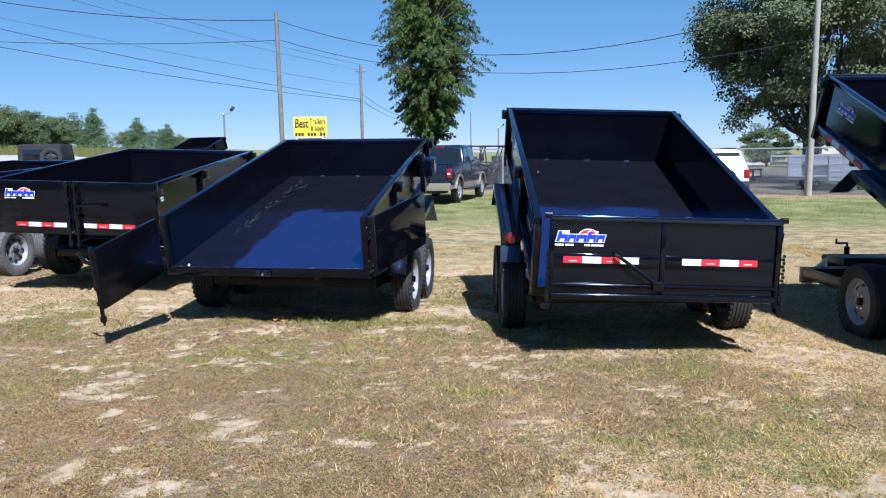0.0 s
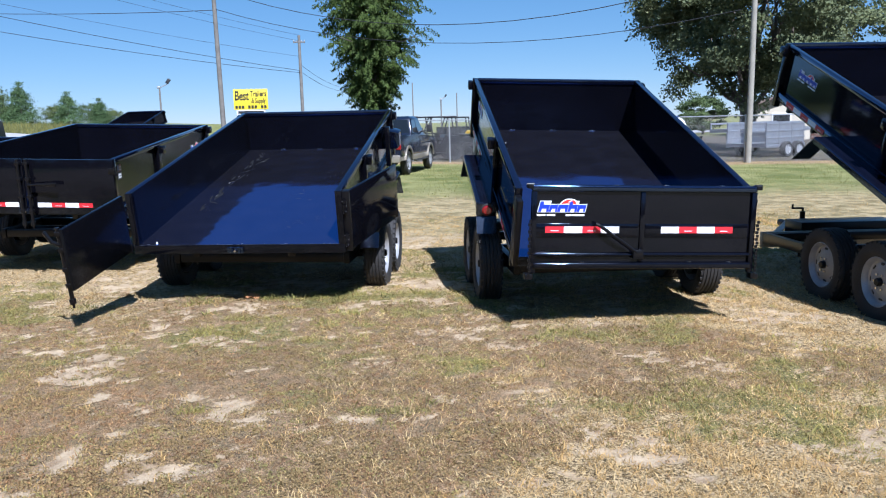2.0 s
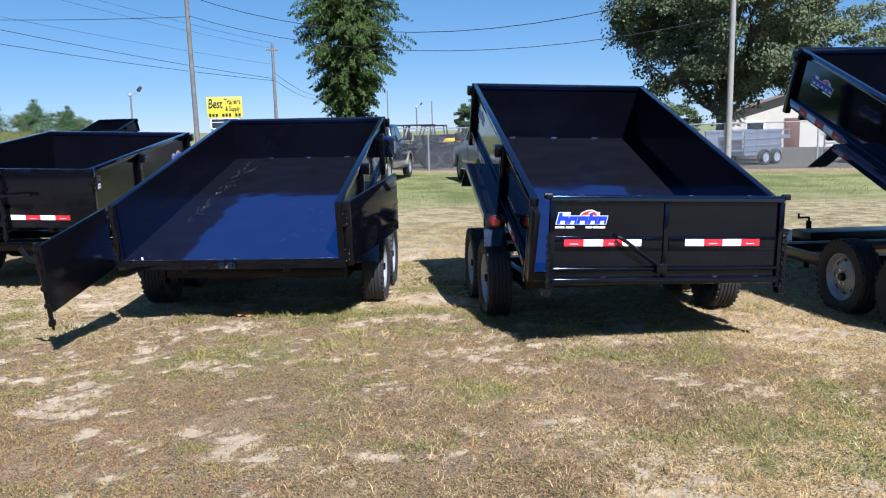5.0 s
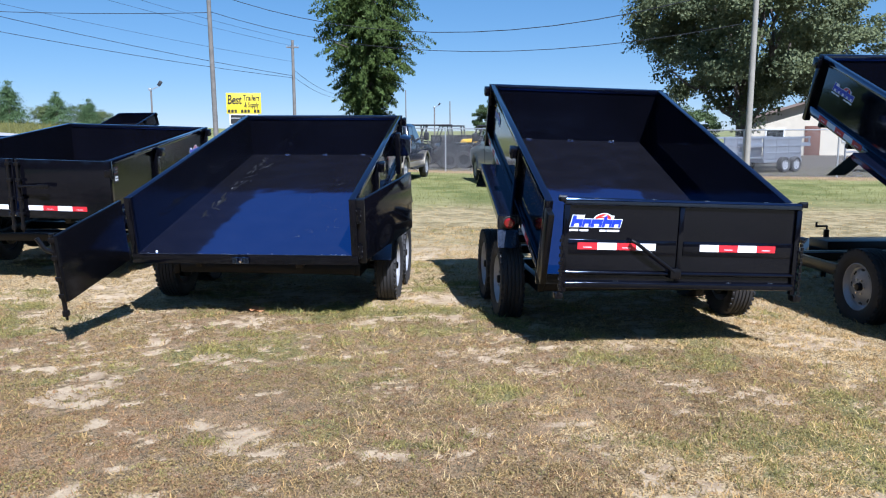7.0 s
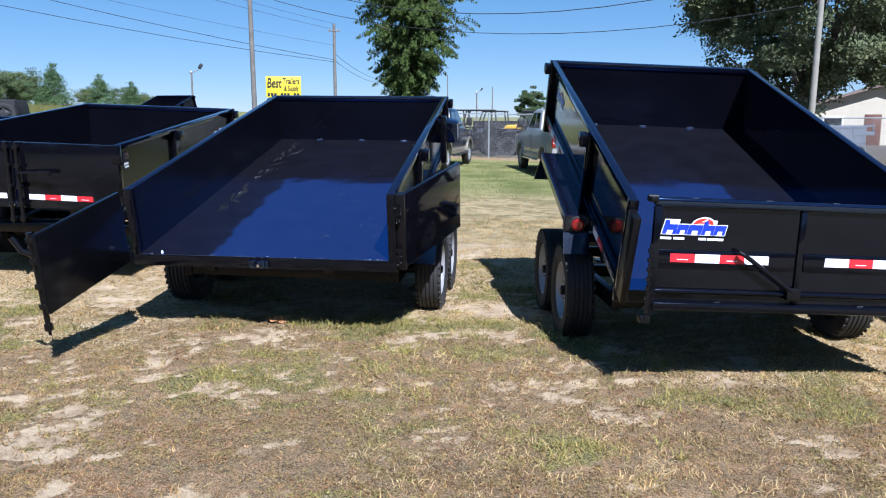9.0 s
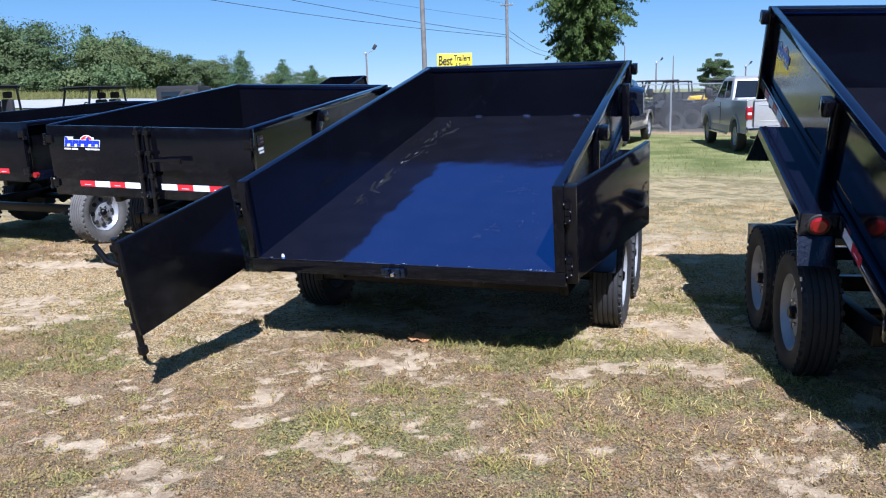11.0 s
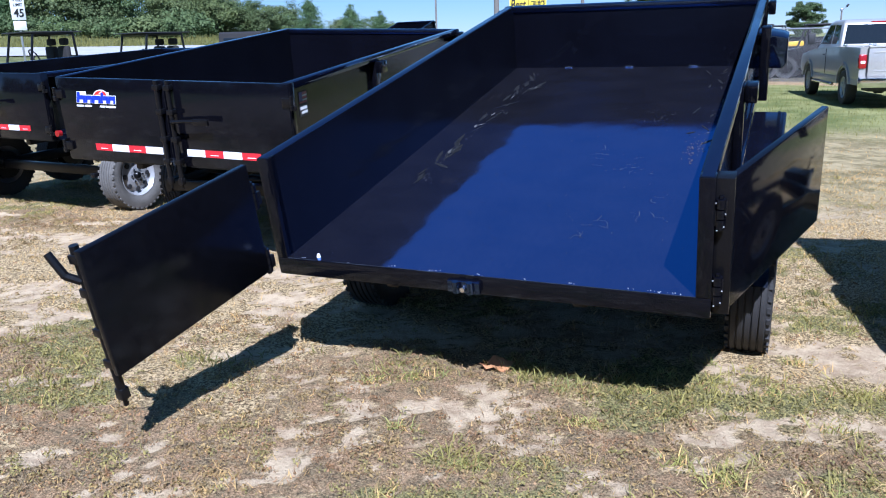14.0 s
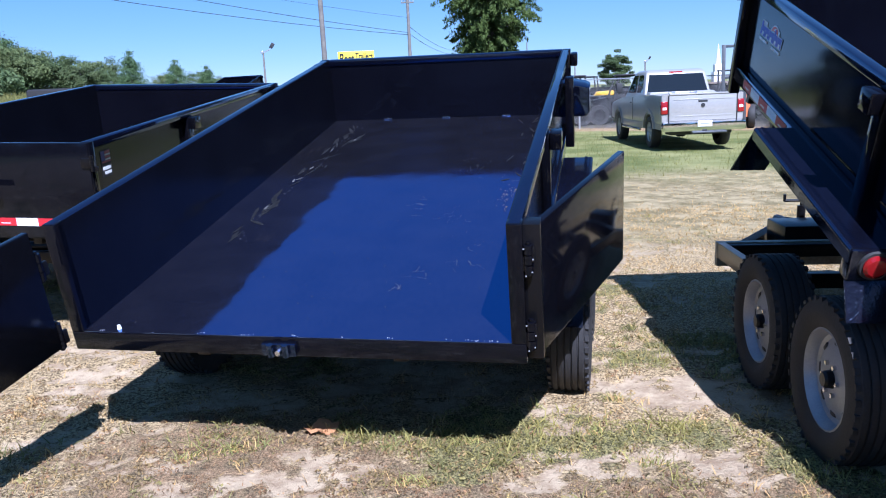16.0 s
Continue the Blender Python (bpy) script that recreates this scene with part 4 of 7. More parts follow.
for k, (x, y, s) in enumerate(((0.15, 0.03, 0.010),)):
    bm = B()
    cyl(bm, MB @ Vector((x, y, 0)), MB @ Vector((x, y, 0.016)), s, 10, s * 0.6)
    part("white_plug", bm, DECAL_WHITE, T, "small white plug on the floor plate")

bm = B()
bx(bm, 1.866, 1.932, 0.028, 0.105, -0.08, 0.47, MB, 0.004)
strip = part("hinge_strip", bm, STEEL_BLK, T)


def strap_hinge(m, parent, reach):
    """A welded barrel hinge: three knuckles on a pin, two short straps and bright weld drops."""
    bm = B()
    for k in range(3):
        cyl(bm, m @ Vector((0, 0, -0.056 + k * 0.039)), m @ Vector((0, 0, -0.022 + k * 0.039)), 0.0185, 14)
    cyl(bm, m @ Vector((0, 0, -0.066)), m @ Vector((0, 0, 0.068)), 0.009, 10)
    h = part("hinge", bm, PAINT, parent)
    for sx, z in ((-1, -0.018), (1, 0.020)):
        bm = B()
        bx(bm, 0.010 * sx, reach * sx, -0.010, 0.006, z - 0.030, z + 0.030, m, 0.004)
        part("hinge_strap", bm, STEEL_BLK, h)
    for dx, dz in ((-0.016, 0.046), (0.013, -0.044), (0.017, 0.006), (-0.010, -0.060)):
        bm = B()
        bmesh.ops.create_icosphere(bm, subdivisions=1, radius=0.0034, matrix=Matrix.Translation(m @ Vector((dx, -0.018, dz))))
        part("weld_drop", bm, SPATTER, h)


for z in (0.035, 0.345):
    strap_hinge(LG @ pose(0.026, -0.004, z + 0.005), T, 0.045)
    strap_hinge(MB @ pose(1.890, 0.006, z), strip, 0.020)

# the tipped one with its gate shut
T, MB, CH, INV = dump_trailer("glossy black dump trailer, box tipped, rear gate shut", (0.748, 6.33, 0.657), 0.0, 18.17, 2.06,
                              1.79, 3.168, 0.45, stakes=(0.405,), axle_y=1.12, wheel_dx=0.118, scuffs=6, marks=14, deep=0.145, back=-0.096, reach=0.318, fender_from=0.17, fender_end=1.04)
for x0, x1, y0 in ((-0.056, -0.010, -0.14), (1.800, 1.846, -0.10)):
    bm = B()
    bx(bm, x0, x1, y0, -0.005, -0.16, 0.40, MB, 0.008)
    part("gate_frame_post", bm, STEEL_BLK, T, "black rear frame post")
tape(T, MB @ Matrix.Translation((-0.0525, 0.74, -0.121)) @ pose(0, 0, 0, 0, 0, -90), 2, red_first=False)
G = INV @ pose(0.782, 6.03, 0.535, 0, 2.4, 1.2)
GW, GH = 1.76, 0.56
bm = B()
bx(bm, 0.02, GW - 0.02, -0.006, 0.004, 0.0, GH, G)
gt = part("tail_gate", bm, PAINT, T, "glossy black ribbed steel tail gate")
for nm, v in (("gate_rail", (0, GW, -0.035, 0.03, GH - 0.02, GH + 0.03)), ("gate_rail", (0.02, GW - 0.02, -0.045, 0.01, -0.05, 0.0)), ("gate_rail", (0.02, GW - 0.02, -0.034, -0.006, 0.045, 0.075)),
              ("gate_post", (0.0, 0.04, -0.03, 0.01, -0.08, GH - 0.02)), ("gate_post", (GW - 0.04, GW, -0.03, 0.01, -0.08, GH - 0.02)), ("gate_post", (GW * 0.480, GW * 0.500, -0.020, -0.006, 0.0, GH - 0.02)),
              ("gate_rib", (0.04, GW * 0.475, -0.014, -0.006, 0.19, 0.295)), ("gate_rib", (GW * 0.505, GW - 0.04, -0.014, -0.006, 0.19, 0.295))):
    bm = B()
    bx(bm, *v, G, 0.015 if nm == "gate_rail" else 0.004, 6 if nm == "gate_rail" else 2)
    part(nm, bm, RAIL if nm == "gate_rail" and v[4] > 0.3 else PAINT, gt)
for fx, fz in ((0.12, GH + 0.031), (0.36, GH + 0.031), (0.58, GH + 0.031), (0.83, GH + 0.031), (0.22, 0.003), (0.70, 0.003), (0.88, 0.003)):
    bm = B()
    for q in range(3):
        bmesh.ops.create_icosphere(bm, subdivisions=1, radius=0.0045, matrix=Matrix.Translation(G @ Vector((fx * GW + q * 0.012, -0.03, fz))))
    part("weld_bead", bm, CHROME, gt)
decal(gt, G @ pose(0.235, -0.0075, 0.385), 0.37)
tape(gt, G @ pose(0.110, -0.0145, 0.225), 4, 0.143)
tape(gt, G @ pose(1.012, -0.0145, 0.225), 4, 0.143, red_first=False)
bm = B()
tube(bm, [G @ Vector(v) for v in ((0.49, -0.05, 0.30), (0.52, -0.06, 0.285), (0.82, -0.05, 0.08))], 0.013, 8)
bx(bm, 0.79, 0.87, -0.06, -0.02, 0.03, 0.10, G, 0.006)
part("gate_handle", bm, STEEL_BLK, gt)
for x in (-0.012, GW + 0.012):
    bm = B()
    for k in range(16):
        bx(bm, x - 0.012 + 0.006 * (k % 2), x + 0.006 + 0.006 * (k % 2), -0.05, -0.03 - 0.008 * (k % 2), -0.10 + k * 0.027, -0.078 + k * 0.027, G)
    part("gate_chain", bm, STEEL_BLK, gt, "black steel chain")
    bm = B()
    bx(bm, x - 0.03, x + 0.03, -0.045, 0.03, -0.13, -0.085, G, 0.006)
    part("gate_foot", bm, STEEL_BLK, gt)
    bm = B()
    bx(bm, x - 0.022, x + 0.022, -0.04, 0.04, GH + 0.0, GH + 0.035, G, 0.008)
    cyl(bm, G @ Vector((x - 0.028, -0.01, GH + 0.032)), G @ Vector((x + 0.028, -0.01, GH + 0.032)), 0.011, 8)
    part("gate_pin", bm, STEEL_BLK, gt)

# the lowered one, gates shut
TA, MA, CHA, INVA = dump_trailer("glossy black dump trailer with box lowered and gates shut", (-5.09, 9.26, 0.84), -6.62, 6.4, 1.98,
                                 1.858, 3.14, 0.53, pitch=3.0, stakes=(0.42,), gate="barn", rim="holes", skin=SATIN, axle_y=1.38, wheel_dx=0.10, chassis_from=0.9, fenders=False, side_tape=False)
bm = B()
prism(bm, [(-0.002, 0), (-0.002, 0.17), (0, 0.17), (0, 0)], -0.055, 0.055)
fl = part("flag_sticker", bm, INK, TA, "red white and blue flag sticker", m=MA @ pose(1.8685, 0.22, 0.27, 0, 0, 90))
for z0, z1, x0, x1, ma in ((0.105, 0.165, -0.05, -0.012, STICKER_BLUE), (0.145, 0.163, -0.008, 0.05, STICKER_RED), (0.118, 0.132, -0.008, 0.046, STICKER_RED), (0.090, 0.101, -0.046, 0.050, STICKER_RED), (0.134, 0.143, -0.008, 0.05, GALV), (0.104, 0.114, -0.008, 0.05, GALV), (0.046, 0.066, -0.044, 0.040, DECAL_WHITE), (0.018, 0.036, -0.030, 0.044, DECAL_WHITE)):
    bm = B()
    bx(bm, x0, x1, -0.0035, -0.002, z0, z1)
    part("sticker_field", bm, ma, fl, m=MA @ pose(1.8685, 0.22, 0.27, 0, 0, 90))

# its neighbour on dusty tyres
TBT, MBT, CHB, INVB = dump_trailer("black dump trailer with lowered box and dusty tyres", (-7.93, 10.72, 0.87), -12.0, 3.0, 1.0,
                                   1.70, 3.2, 0.53, pitch=2.0, stakes=(0.4, 0.75), gate="barn", rim="holes", skin=SATIN, axle_y=0.72, dusty=True, fenders=False)

bm = B()
c0 = INVB @ Vector((-6.12, 10.3, 0.83))
cyl(bm, c0, c0 + Vector((0, 0.04, 0)), 0.028, 20)
part("tail_light", bm, RED_LENS, TBT, "round red tail light")

# the high-tipped one
TC, MC, CHC, INVC = dump_trailer("glossy black dump trailer with its box tipped high", (3.892, 5.02, 0.538), 0.75, 22.3, 0.3,
                                 1.838, 3.514, 0.45, stakes=(0.46,), axle_y=1.24, wheel_dx=0.06, deep=0.12, skin=GLOSS)


# ---- vehicles ----
def arc(cy, r, z0, n=9):
    a0 = math.asin(max(-1, min(1, (z0 - 0.40) / r)))
    return [(cy - r * math.cos(a), 0.40 + r * math.sin(a)) for a in np.linspace(a0, math.pi - a0, n)]


def car_wheel(parent, m, side, r=0.40, rim_mat=RIM):
    e = new("wheel")
    e.parent = parent
    w = 0.125
    bm = B()
    lathe(bm, [(r * 0.6, -w * 0.8), (r * 0.8, -w), (r * 0.95, -w * 0.9), (r, -w * 0.6), (r, w * 0.6), (r * 0.95, w * 0.9), (r * 0.8, w), (r * 0.6, w * 0.8)], m, 32)
    part("tyre", bm, RUBBER, e)
    bm = B()
    s = side
    lathe(bm, [(r * 0.62, s * w * 0.85), (r * 0.56, s * w * 0.6), (r * 0.5, s * w * 0.35), (r * 0.2, s * w * 0.6), (0.001, s * w * 0.65)], m, 28)
    for k in range(5):
        mm = m @ Matrix.Rotation(2 * math.pi * k / 5, 4, "X")
        bx(bm, s * w * 0.3, s * w * 0.72, -0.035, 0.035, 0.04, r * 0.57, mm)
    part("rim", bm, rim_mat, e)


def loft(bm, rings):
    vs = [[bm.verts.new(p) for p in ring] for ring in rings]
    n = len(vs[0])
    for a, b in zip(vs[:-1], vs[1:]):
        for i in range(n):
            bm.faces.new((a[i], a[(i + 1) % n], b[(i + 1) % n], b[i]))
    bm.faces.new(vs[0][::-1])
    bm.faces.new(vs[-1])


def pickup(label, m, paint, low_paint, chrome_bumper=True, lifted=0.0, L=5.85):
    P = thing("pickup_truck", m @ pose(0, 0, lifted), label, "pickup truck")
    ra, fa = 1.25, 4.85
    out = [(0.05, 0.62)] + arc(ra, 0.50, 0.62) + arc(fa, 0.50, 0.62) + [(L, 0.62), (L, 0.98), (L - 0.12, 1.10), (4.35, 1.24), (2.25, 1.32), (0.05, 1.33)]
    bm = B()
    prism(bm, out, -0.98, 0.98, bev=0.05)
    body = part("body", bm, paint, P)
    bm = B()
    prism(bm, [(0.1, 0.50), (0.75, 0.50), (0.75, 0.63), (0.1, 0.63)], -0.97, 0.97)
    prism(bm, [(1.80, 0.46), (4.30, 0.46), (4.30, 0.64), (1.80, 0.64)], -0.985, 0.985, bev=0.02)
    part("lower_trim", bm, low_paint, body)
    for cy in (ra, fa):
        for s in (-1, 1):
            bm = B()
            aa = arc(cy, 0.50, 0.50, 13)
            bb = arc(cy, 0.575, 0.50, 13)
            prism(bm, aa + bb[::-1], s * 0.96, s * 1.01)
            part("arch_trim", bm, low_paint, body)
            car_wheel(P, pose(s * 0.86, cy, 0.40), s)
    # cab
    def ring(z, y0, y1, hw):
        return [(-hw, y0, z), (hw, y0, z), (hw, y1, z), (-hw, y1, z)]
    bm = B()
    loft(bm, [ring(1.22, 2.16, 4.42, 0.90), ring(1.33, 2.17, 4.30, 0.87), ring(1.88, 2.36, 3.66, 0.775), ring(1.945, 2.52, 3.45, 0.70)])
    bmesh.ops.bevel(bm, geom=list(bm.edges), offset=0.035, segments=2, affect="EDGES", profile=0.5)
    cab = part("cab", bm, paint, P)
    bm = B()
    lo, hi = 1.37, 1.825
    def wx(z):
        return 0.87 - (z - 1.33) / 0.55 * 0.095 + 0.004
    def ry(z):
        return 2.17 + (z - 1.33) / 0.55 * 0.19 - 0.004
    vs = [bm.verts.new(v) for v in ((-wx(lo) + 0.075, ry(lo), lo), (wx(lo) - 0.075, ry(lo), lo), (wx(hi) - 0.085, ry(hi), hi), (-wx(hi) + 0.085, ry(hi), hi))]
    bm.faces.new(vs)
    part("rear_window", bm, CARGLASS, cab, "dark tinted rear window")
    for s in (-1, 1):
        for ya, yb, yc, yd in ((2.36, 3.02, 3.02, 2.52), (3.10, 4.10, 3.58, 3.10)):
            bm = B()
            vs = [bm.verts.new(v) for v in ((s * wx(lo), ya, lo), (s * wx(lo), yb, lo), (s * wx(hi), yc, hi), (s * wx(hi), yd, hi))]
            bm.faces.new(vs)
            part("side_window", bm, CARGLASS, cab)
        bm = B()
        bx(bm, s * 1.03, s * 1.21, 4.04, 4.14, 1.36, 1.64, None, 0.03)
        bx(bm, s * 0.88, s * 1.06, 4.06, 4.12, 1.38, 1.43, None, 0.01)
        part("mirror", bm, PLASTIC, P)
        bm = B()
        bx(bm, s * 0.94, s * 1.03, 2.2, 4.2, 0.40, 0.46, None, 0.02)
        part("step_bar", bm, CHROME2 if chrome_bumper else PLASTIC, P)
        bm = B()
        bx(bm, s * 0.825, s * 0.988, 0.018, 0.15, 0.86, 1.17, None, 0.03, 3)
        part("tail_light", bm, RED_LENS, body, "red tail light")
        bm = B()
        bx(bm, s * 0.86, s * 0.955, 0.010, 0.03, 0.97, 1.03, None, 0.006)
        part("reverse_light", bm, WHITE_SIGN, body, "white reversing lamp lens")
        bm = B()
        bx(bm, s * 0.975, s * 0.99, 3.0, 3.012, 0.66, 1.26)
        bx(bm, s * 0.975, s * 0.986, 3.15, 3.35, 1.10, 1.13)
        part("door_seam", bm, PLASTIC, body)
    bm = B()
    bx(bm, -0.80, 0.80, 0.015, 0.06, 0.70, 1.30, None, 0.015)
    tg = part("tail_gate", bm, paint, P)
    bm = B()
    bx(bm, -0.70, 0.70, 0.008, 0.02, 0.80, 0.83, None, 0.004)
    bx(bm, -0.70, 0.70, 0.008, 0.02, 1.19, 1.215, None, 0.004)
    part("gate_crease", bm, paint, tg)
    for s in (-1, 1):
        bm = B()
        bx(bm, s * 0.806, s * 0.820, 0.006, 0.05, 0.70, 1.30)
        part("gate_seam", bm, PLASTIC, tg)
    bm = B()
    bx(bm, -0.11, 0.11, 0.005, 0.02, 1.13, 1.18, None, 0.01)
    cyl(bm, (0, 0.012, 1.06), (0, -0.004, 1.06), 0.05, 6)
    part("gate_latch", bm, PLASTIC, tg)
    bm = B()
    bx(bm, -0.80, 0.80, 0.0, 0.09, 1.305, 1.345, None, 0.012)
    part("spoiler_lip", bm, paint, tg)
    bm = B()
    prism(bm, [(-0.14, 0.46), (-0.16, 0.55), (-0.15, 0.66), (0.02, 0.70), (0.05, 0.46)], -0.99, 0.99, bev=0.05)
    bmp = part("rear_bumper", bm, CHROME2 if chrome_bumper else low_paint, P)
    bm = B()
    bx(bm, -0.17, 0.17, -0.172, -0.155, 0.56, 0.70, None, 0.005)
    pl = part("number_plate", bm, WHITE_SIGN, bmp)
    bm = B()
    bx(bm, -0.11, 0.11, -0.178, -0.172, 0.615, 0.645)
    part("plate_bar", bm, GALV, pl)
    bm = B()
    bx(bm, -0.06, 0.06, -0.15, 0.2, 0.42, 0.50, None, 0.01)
    cyl(bm, (-0.45, 0.3, 0.42), (-0.45, 1.0, 0.42), 0.05, 10)
    bx(bm, -0.55, 0.55, 0.8, 5.2, 0.42, 0.62)
    # dark block in place of the shade beneath the tail, hides the bright grass
    bx(bm, -0.74, 0.74, 0.12, 0.62, 0.36, 0.60, None, 0.03)
    part("underbody_with_shade_block", bm, PLASTIC, P)
    bm = B()
    bx(bm, -0.17, 0.17, 2.345, 2.40, 1.848, 1.892, None, 0.008)
    part("brake_light", bm, RED_LENS, cab)
    if chrome_bumper:
        bm = B()
        bx(bm, -0.84, 0.84, 1.72, 2.10, 1.12, 1.375, None, 0.03)
        box_ = part("bed_toolbox", bm, SILVER_CAR, P, "pale metal toolbox across the bed")
        for s in (-0.28, 0.28):
            bm = B()
            bx(bm, s - 0.09, s + 0.09, 1.70, 1.73, 1.325, 1.365, None, 0.008)
            part("box_latch", bm, CHROME, box_)
        bm = B()
        bx(bm, -0.30, 0.52, -0.19, -0.02, 0.405, 0.45, None, 0.015)
        part("tow_step", bm, MAST, bmp)
    return P


def at(x, y, head):
    return pose(x, y, gf(x, y), 0, 0, head)


pickup("dark blue pickup truck with tan lower trim parked on the grass", at(-0.66, 26.4, -15.0), DARK_CAR, TAN_CAR, chrome_bumper=False)
pickup("silver pickup truck with chrome rear bumper parked on the grass", at(4.32, 24.0, 3.0), SILVER_CAR, SILVER_CAR, chrome_bumper=True, lifted=0.03)


def suv(m):
    P = thing("suv", m, "white sport utility car with dark glass parked by the fence", "car")
    ra, fa, L = 1.0, 3.8, 4.8
    out = [(0.0, 0.5)] + arc(ra, 0.42, 0.5) + arc(fa, 0.42, 0.5) + [(L, 0.5), (L, 0.95), (L - 0.2, 1.05), (3.5, 1.15), (0.0, 1.12)]
    bm = B()
    prism(bm, out, -0.93, 0.93, bev=0.05)
    body = part("body", bm, WHITE_CAR, P)
    bm = B()
    def ring(z, y0, y1, hw):
        return [(-hw, y0, z), (hw, y0, z), (hw, y1, z), (-hw, y1, z)]
    loft(bm, [ring(1.10, 0.02, 3.6, 0.91), ring(1.72, 0.32, 2.75, 0.72), ring(1.80, 0.50, 2.6, 0.62)])
    bmesh.ops.bevel(bm, geom=list(bm.edges), offset=0.05, segments=2, affect="EDGES", profile=0.5)
    cab = part("cabin", bm, WHITE_CAR, P)
    bm = B()
    vs = [bm.verts.new(v) for v in ((-0.76, 0.075, 1.18), (0.76, 0.075, 1.18), (0.64, 0.295, 1.68), (-0.64, 0.295, 1.68))]
    bm.faces.new(vs)
    part("rear_window", bm, CARGLASS, cab)
    for s in (-1, 1):
        for ya, yb, yc, yd in ((0.25, 1.2, 1.2, 0.45), (1.28, 2.1, 2.1, 1.28), (2.18, 3.25, 2.65, 2.18)):
            bm = B()
            vs = [bm.verts.new(v) for v in ((s * 0.898, ya, 1.17), (s * 0.898, yb, 1.17), (s * 0.742, yc, 1.66), (s * 0.742, yd, 1.66))]
            bm.faces.new(vs)
            part("side_window", bm, CARGLASS, cab)
        bm = B()
        bx(bm, s * 0.74, s * 0.94, -0.015, 0.12, 0.78, 1.10, None, 0.02)
        part("tail_light", bm, RED_LENS, body, "red tail light")
        for cy in (ra, fa):
            car_wheel(P, pose(s * 0.82, cy, 0.36), s, 0.36)
        bm = B()
        tube(bm, [(s * 0.62, 0.6, 1.82), (s * 0.62, 2.5, 1.82)], 0.018, 6)
        part("roof_rail", bm, PLASTIC, cab)
    bm = B()
    bx(bm, -0.93, 0.93, -0.10, 0.05, 0.42, 0.70, None, 0.04)
    part("rear_bumper", bm, PLASTIC, P)
    return P


suv(at(9.75, 28.2, -4))


def jeep(m):
    P = thing("jeep", m, "dark blue off-road car with black canvas top and spare wheel", "car")
    out = [(0.0, 0.55)] + arc(0.75, 0.46, 0.55) + arc(3.1, 0.46, 0.55) + [(3.8, 0.6), (3.8, 1.0), (2.5, 1.08), (0.0, 1.08)]
    bm = B()
    prism(bm, out, -0.80, 0.80, bev=0.04)
    part("body", bm, JEEP_BLUE, P)
    bm = B()
    prism(bm, [(0.02, 1.06), (0.10, 1.76), (0.2, 1.82), (1.9, 1.80), (2.35, 1.06)], -0.74, 0.74, bev=0.06)
    top = part("canvas_top", bm, CANVAS, P)
    bm = B()
    bx(bm, -0.55, 0.40, 0.028, 0.05, 1.22, 1.62, pose(0, 0, 0, 0, 0, 0), 0.01)
    part("rear_window", bm, CARGLASS, top)
    for s in (-1, 1):
        for cy in (0.75, 3.1):
            car_wheel(P, pose(s * 0.76, cy, 0.39), s, 0.39)
            bm = B()
            bx(bm, s * 0.70, s * 0.92, cy - 0.50, cy + 0.50, 0.84, 0.90, None, 0.02)
            part("fender", bm, PLASTIC, P)
        bm = B()
        bx(bm, s * 0.74, s * 0.84, -0.03, 0.02, 0.78, 0.92, None, 0.01)
        part("tail_light", bm, RED_LENS, P)
    car_wheel(P, pose(0.46, -0.16, 1.30, 0, 0, -90), 1, 0.39, PLASTIC)
    bm = B()
    bx(bm, -0.85, 0.85, -0.12, 0.04, 0.50, 0.64, None, 0.02)
    part("rear_bumper", bm, PLASTIC, P)
    return P


jeep(at(-14.65, 29.6, 12) @ pose(0, 0, 0.12))


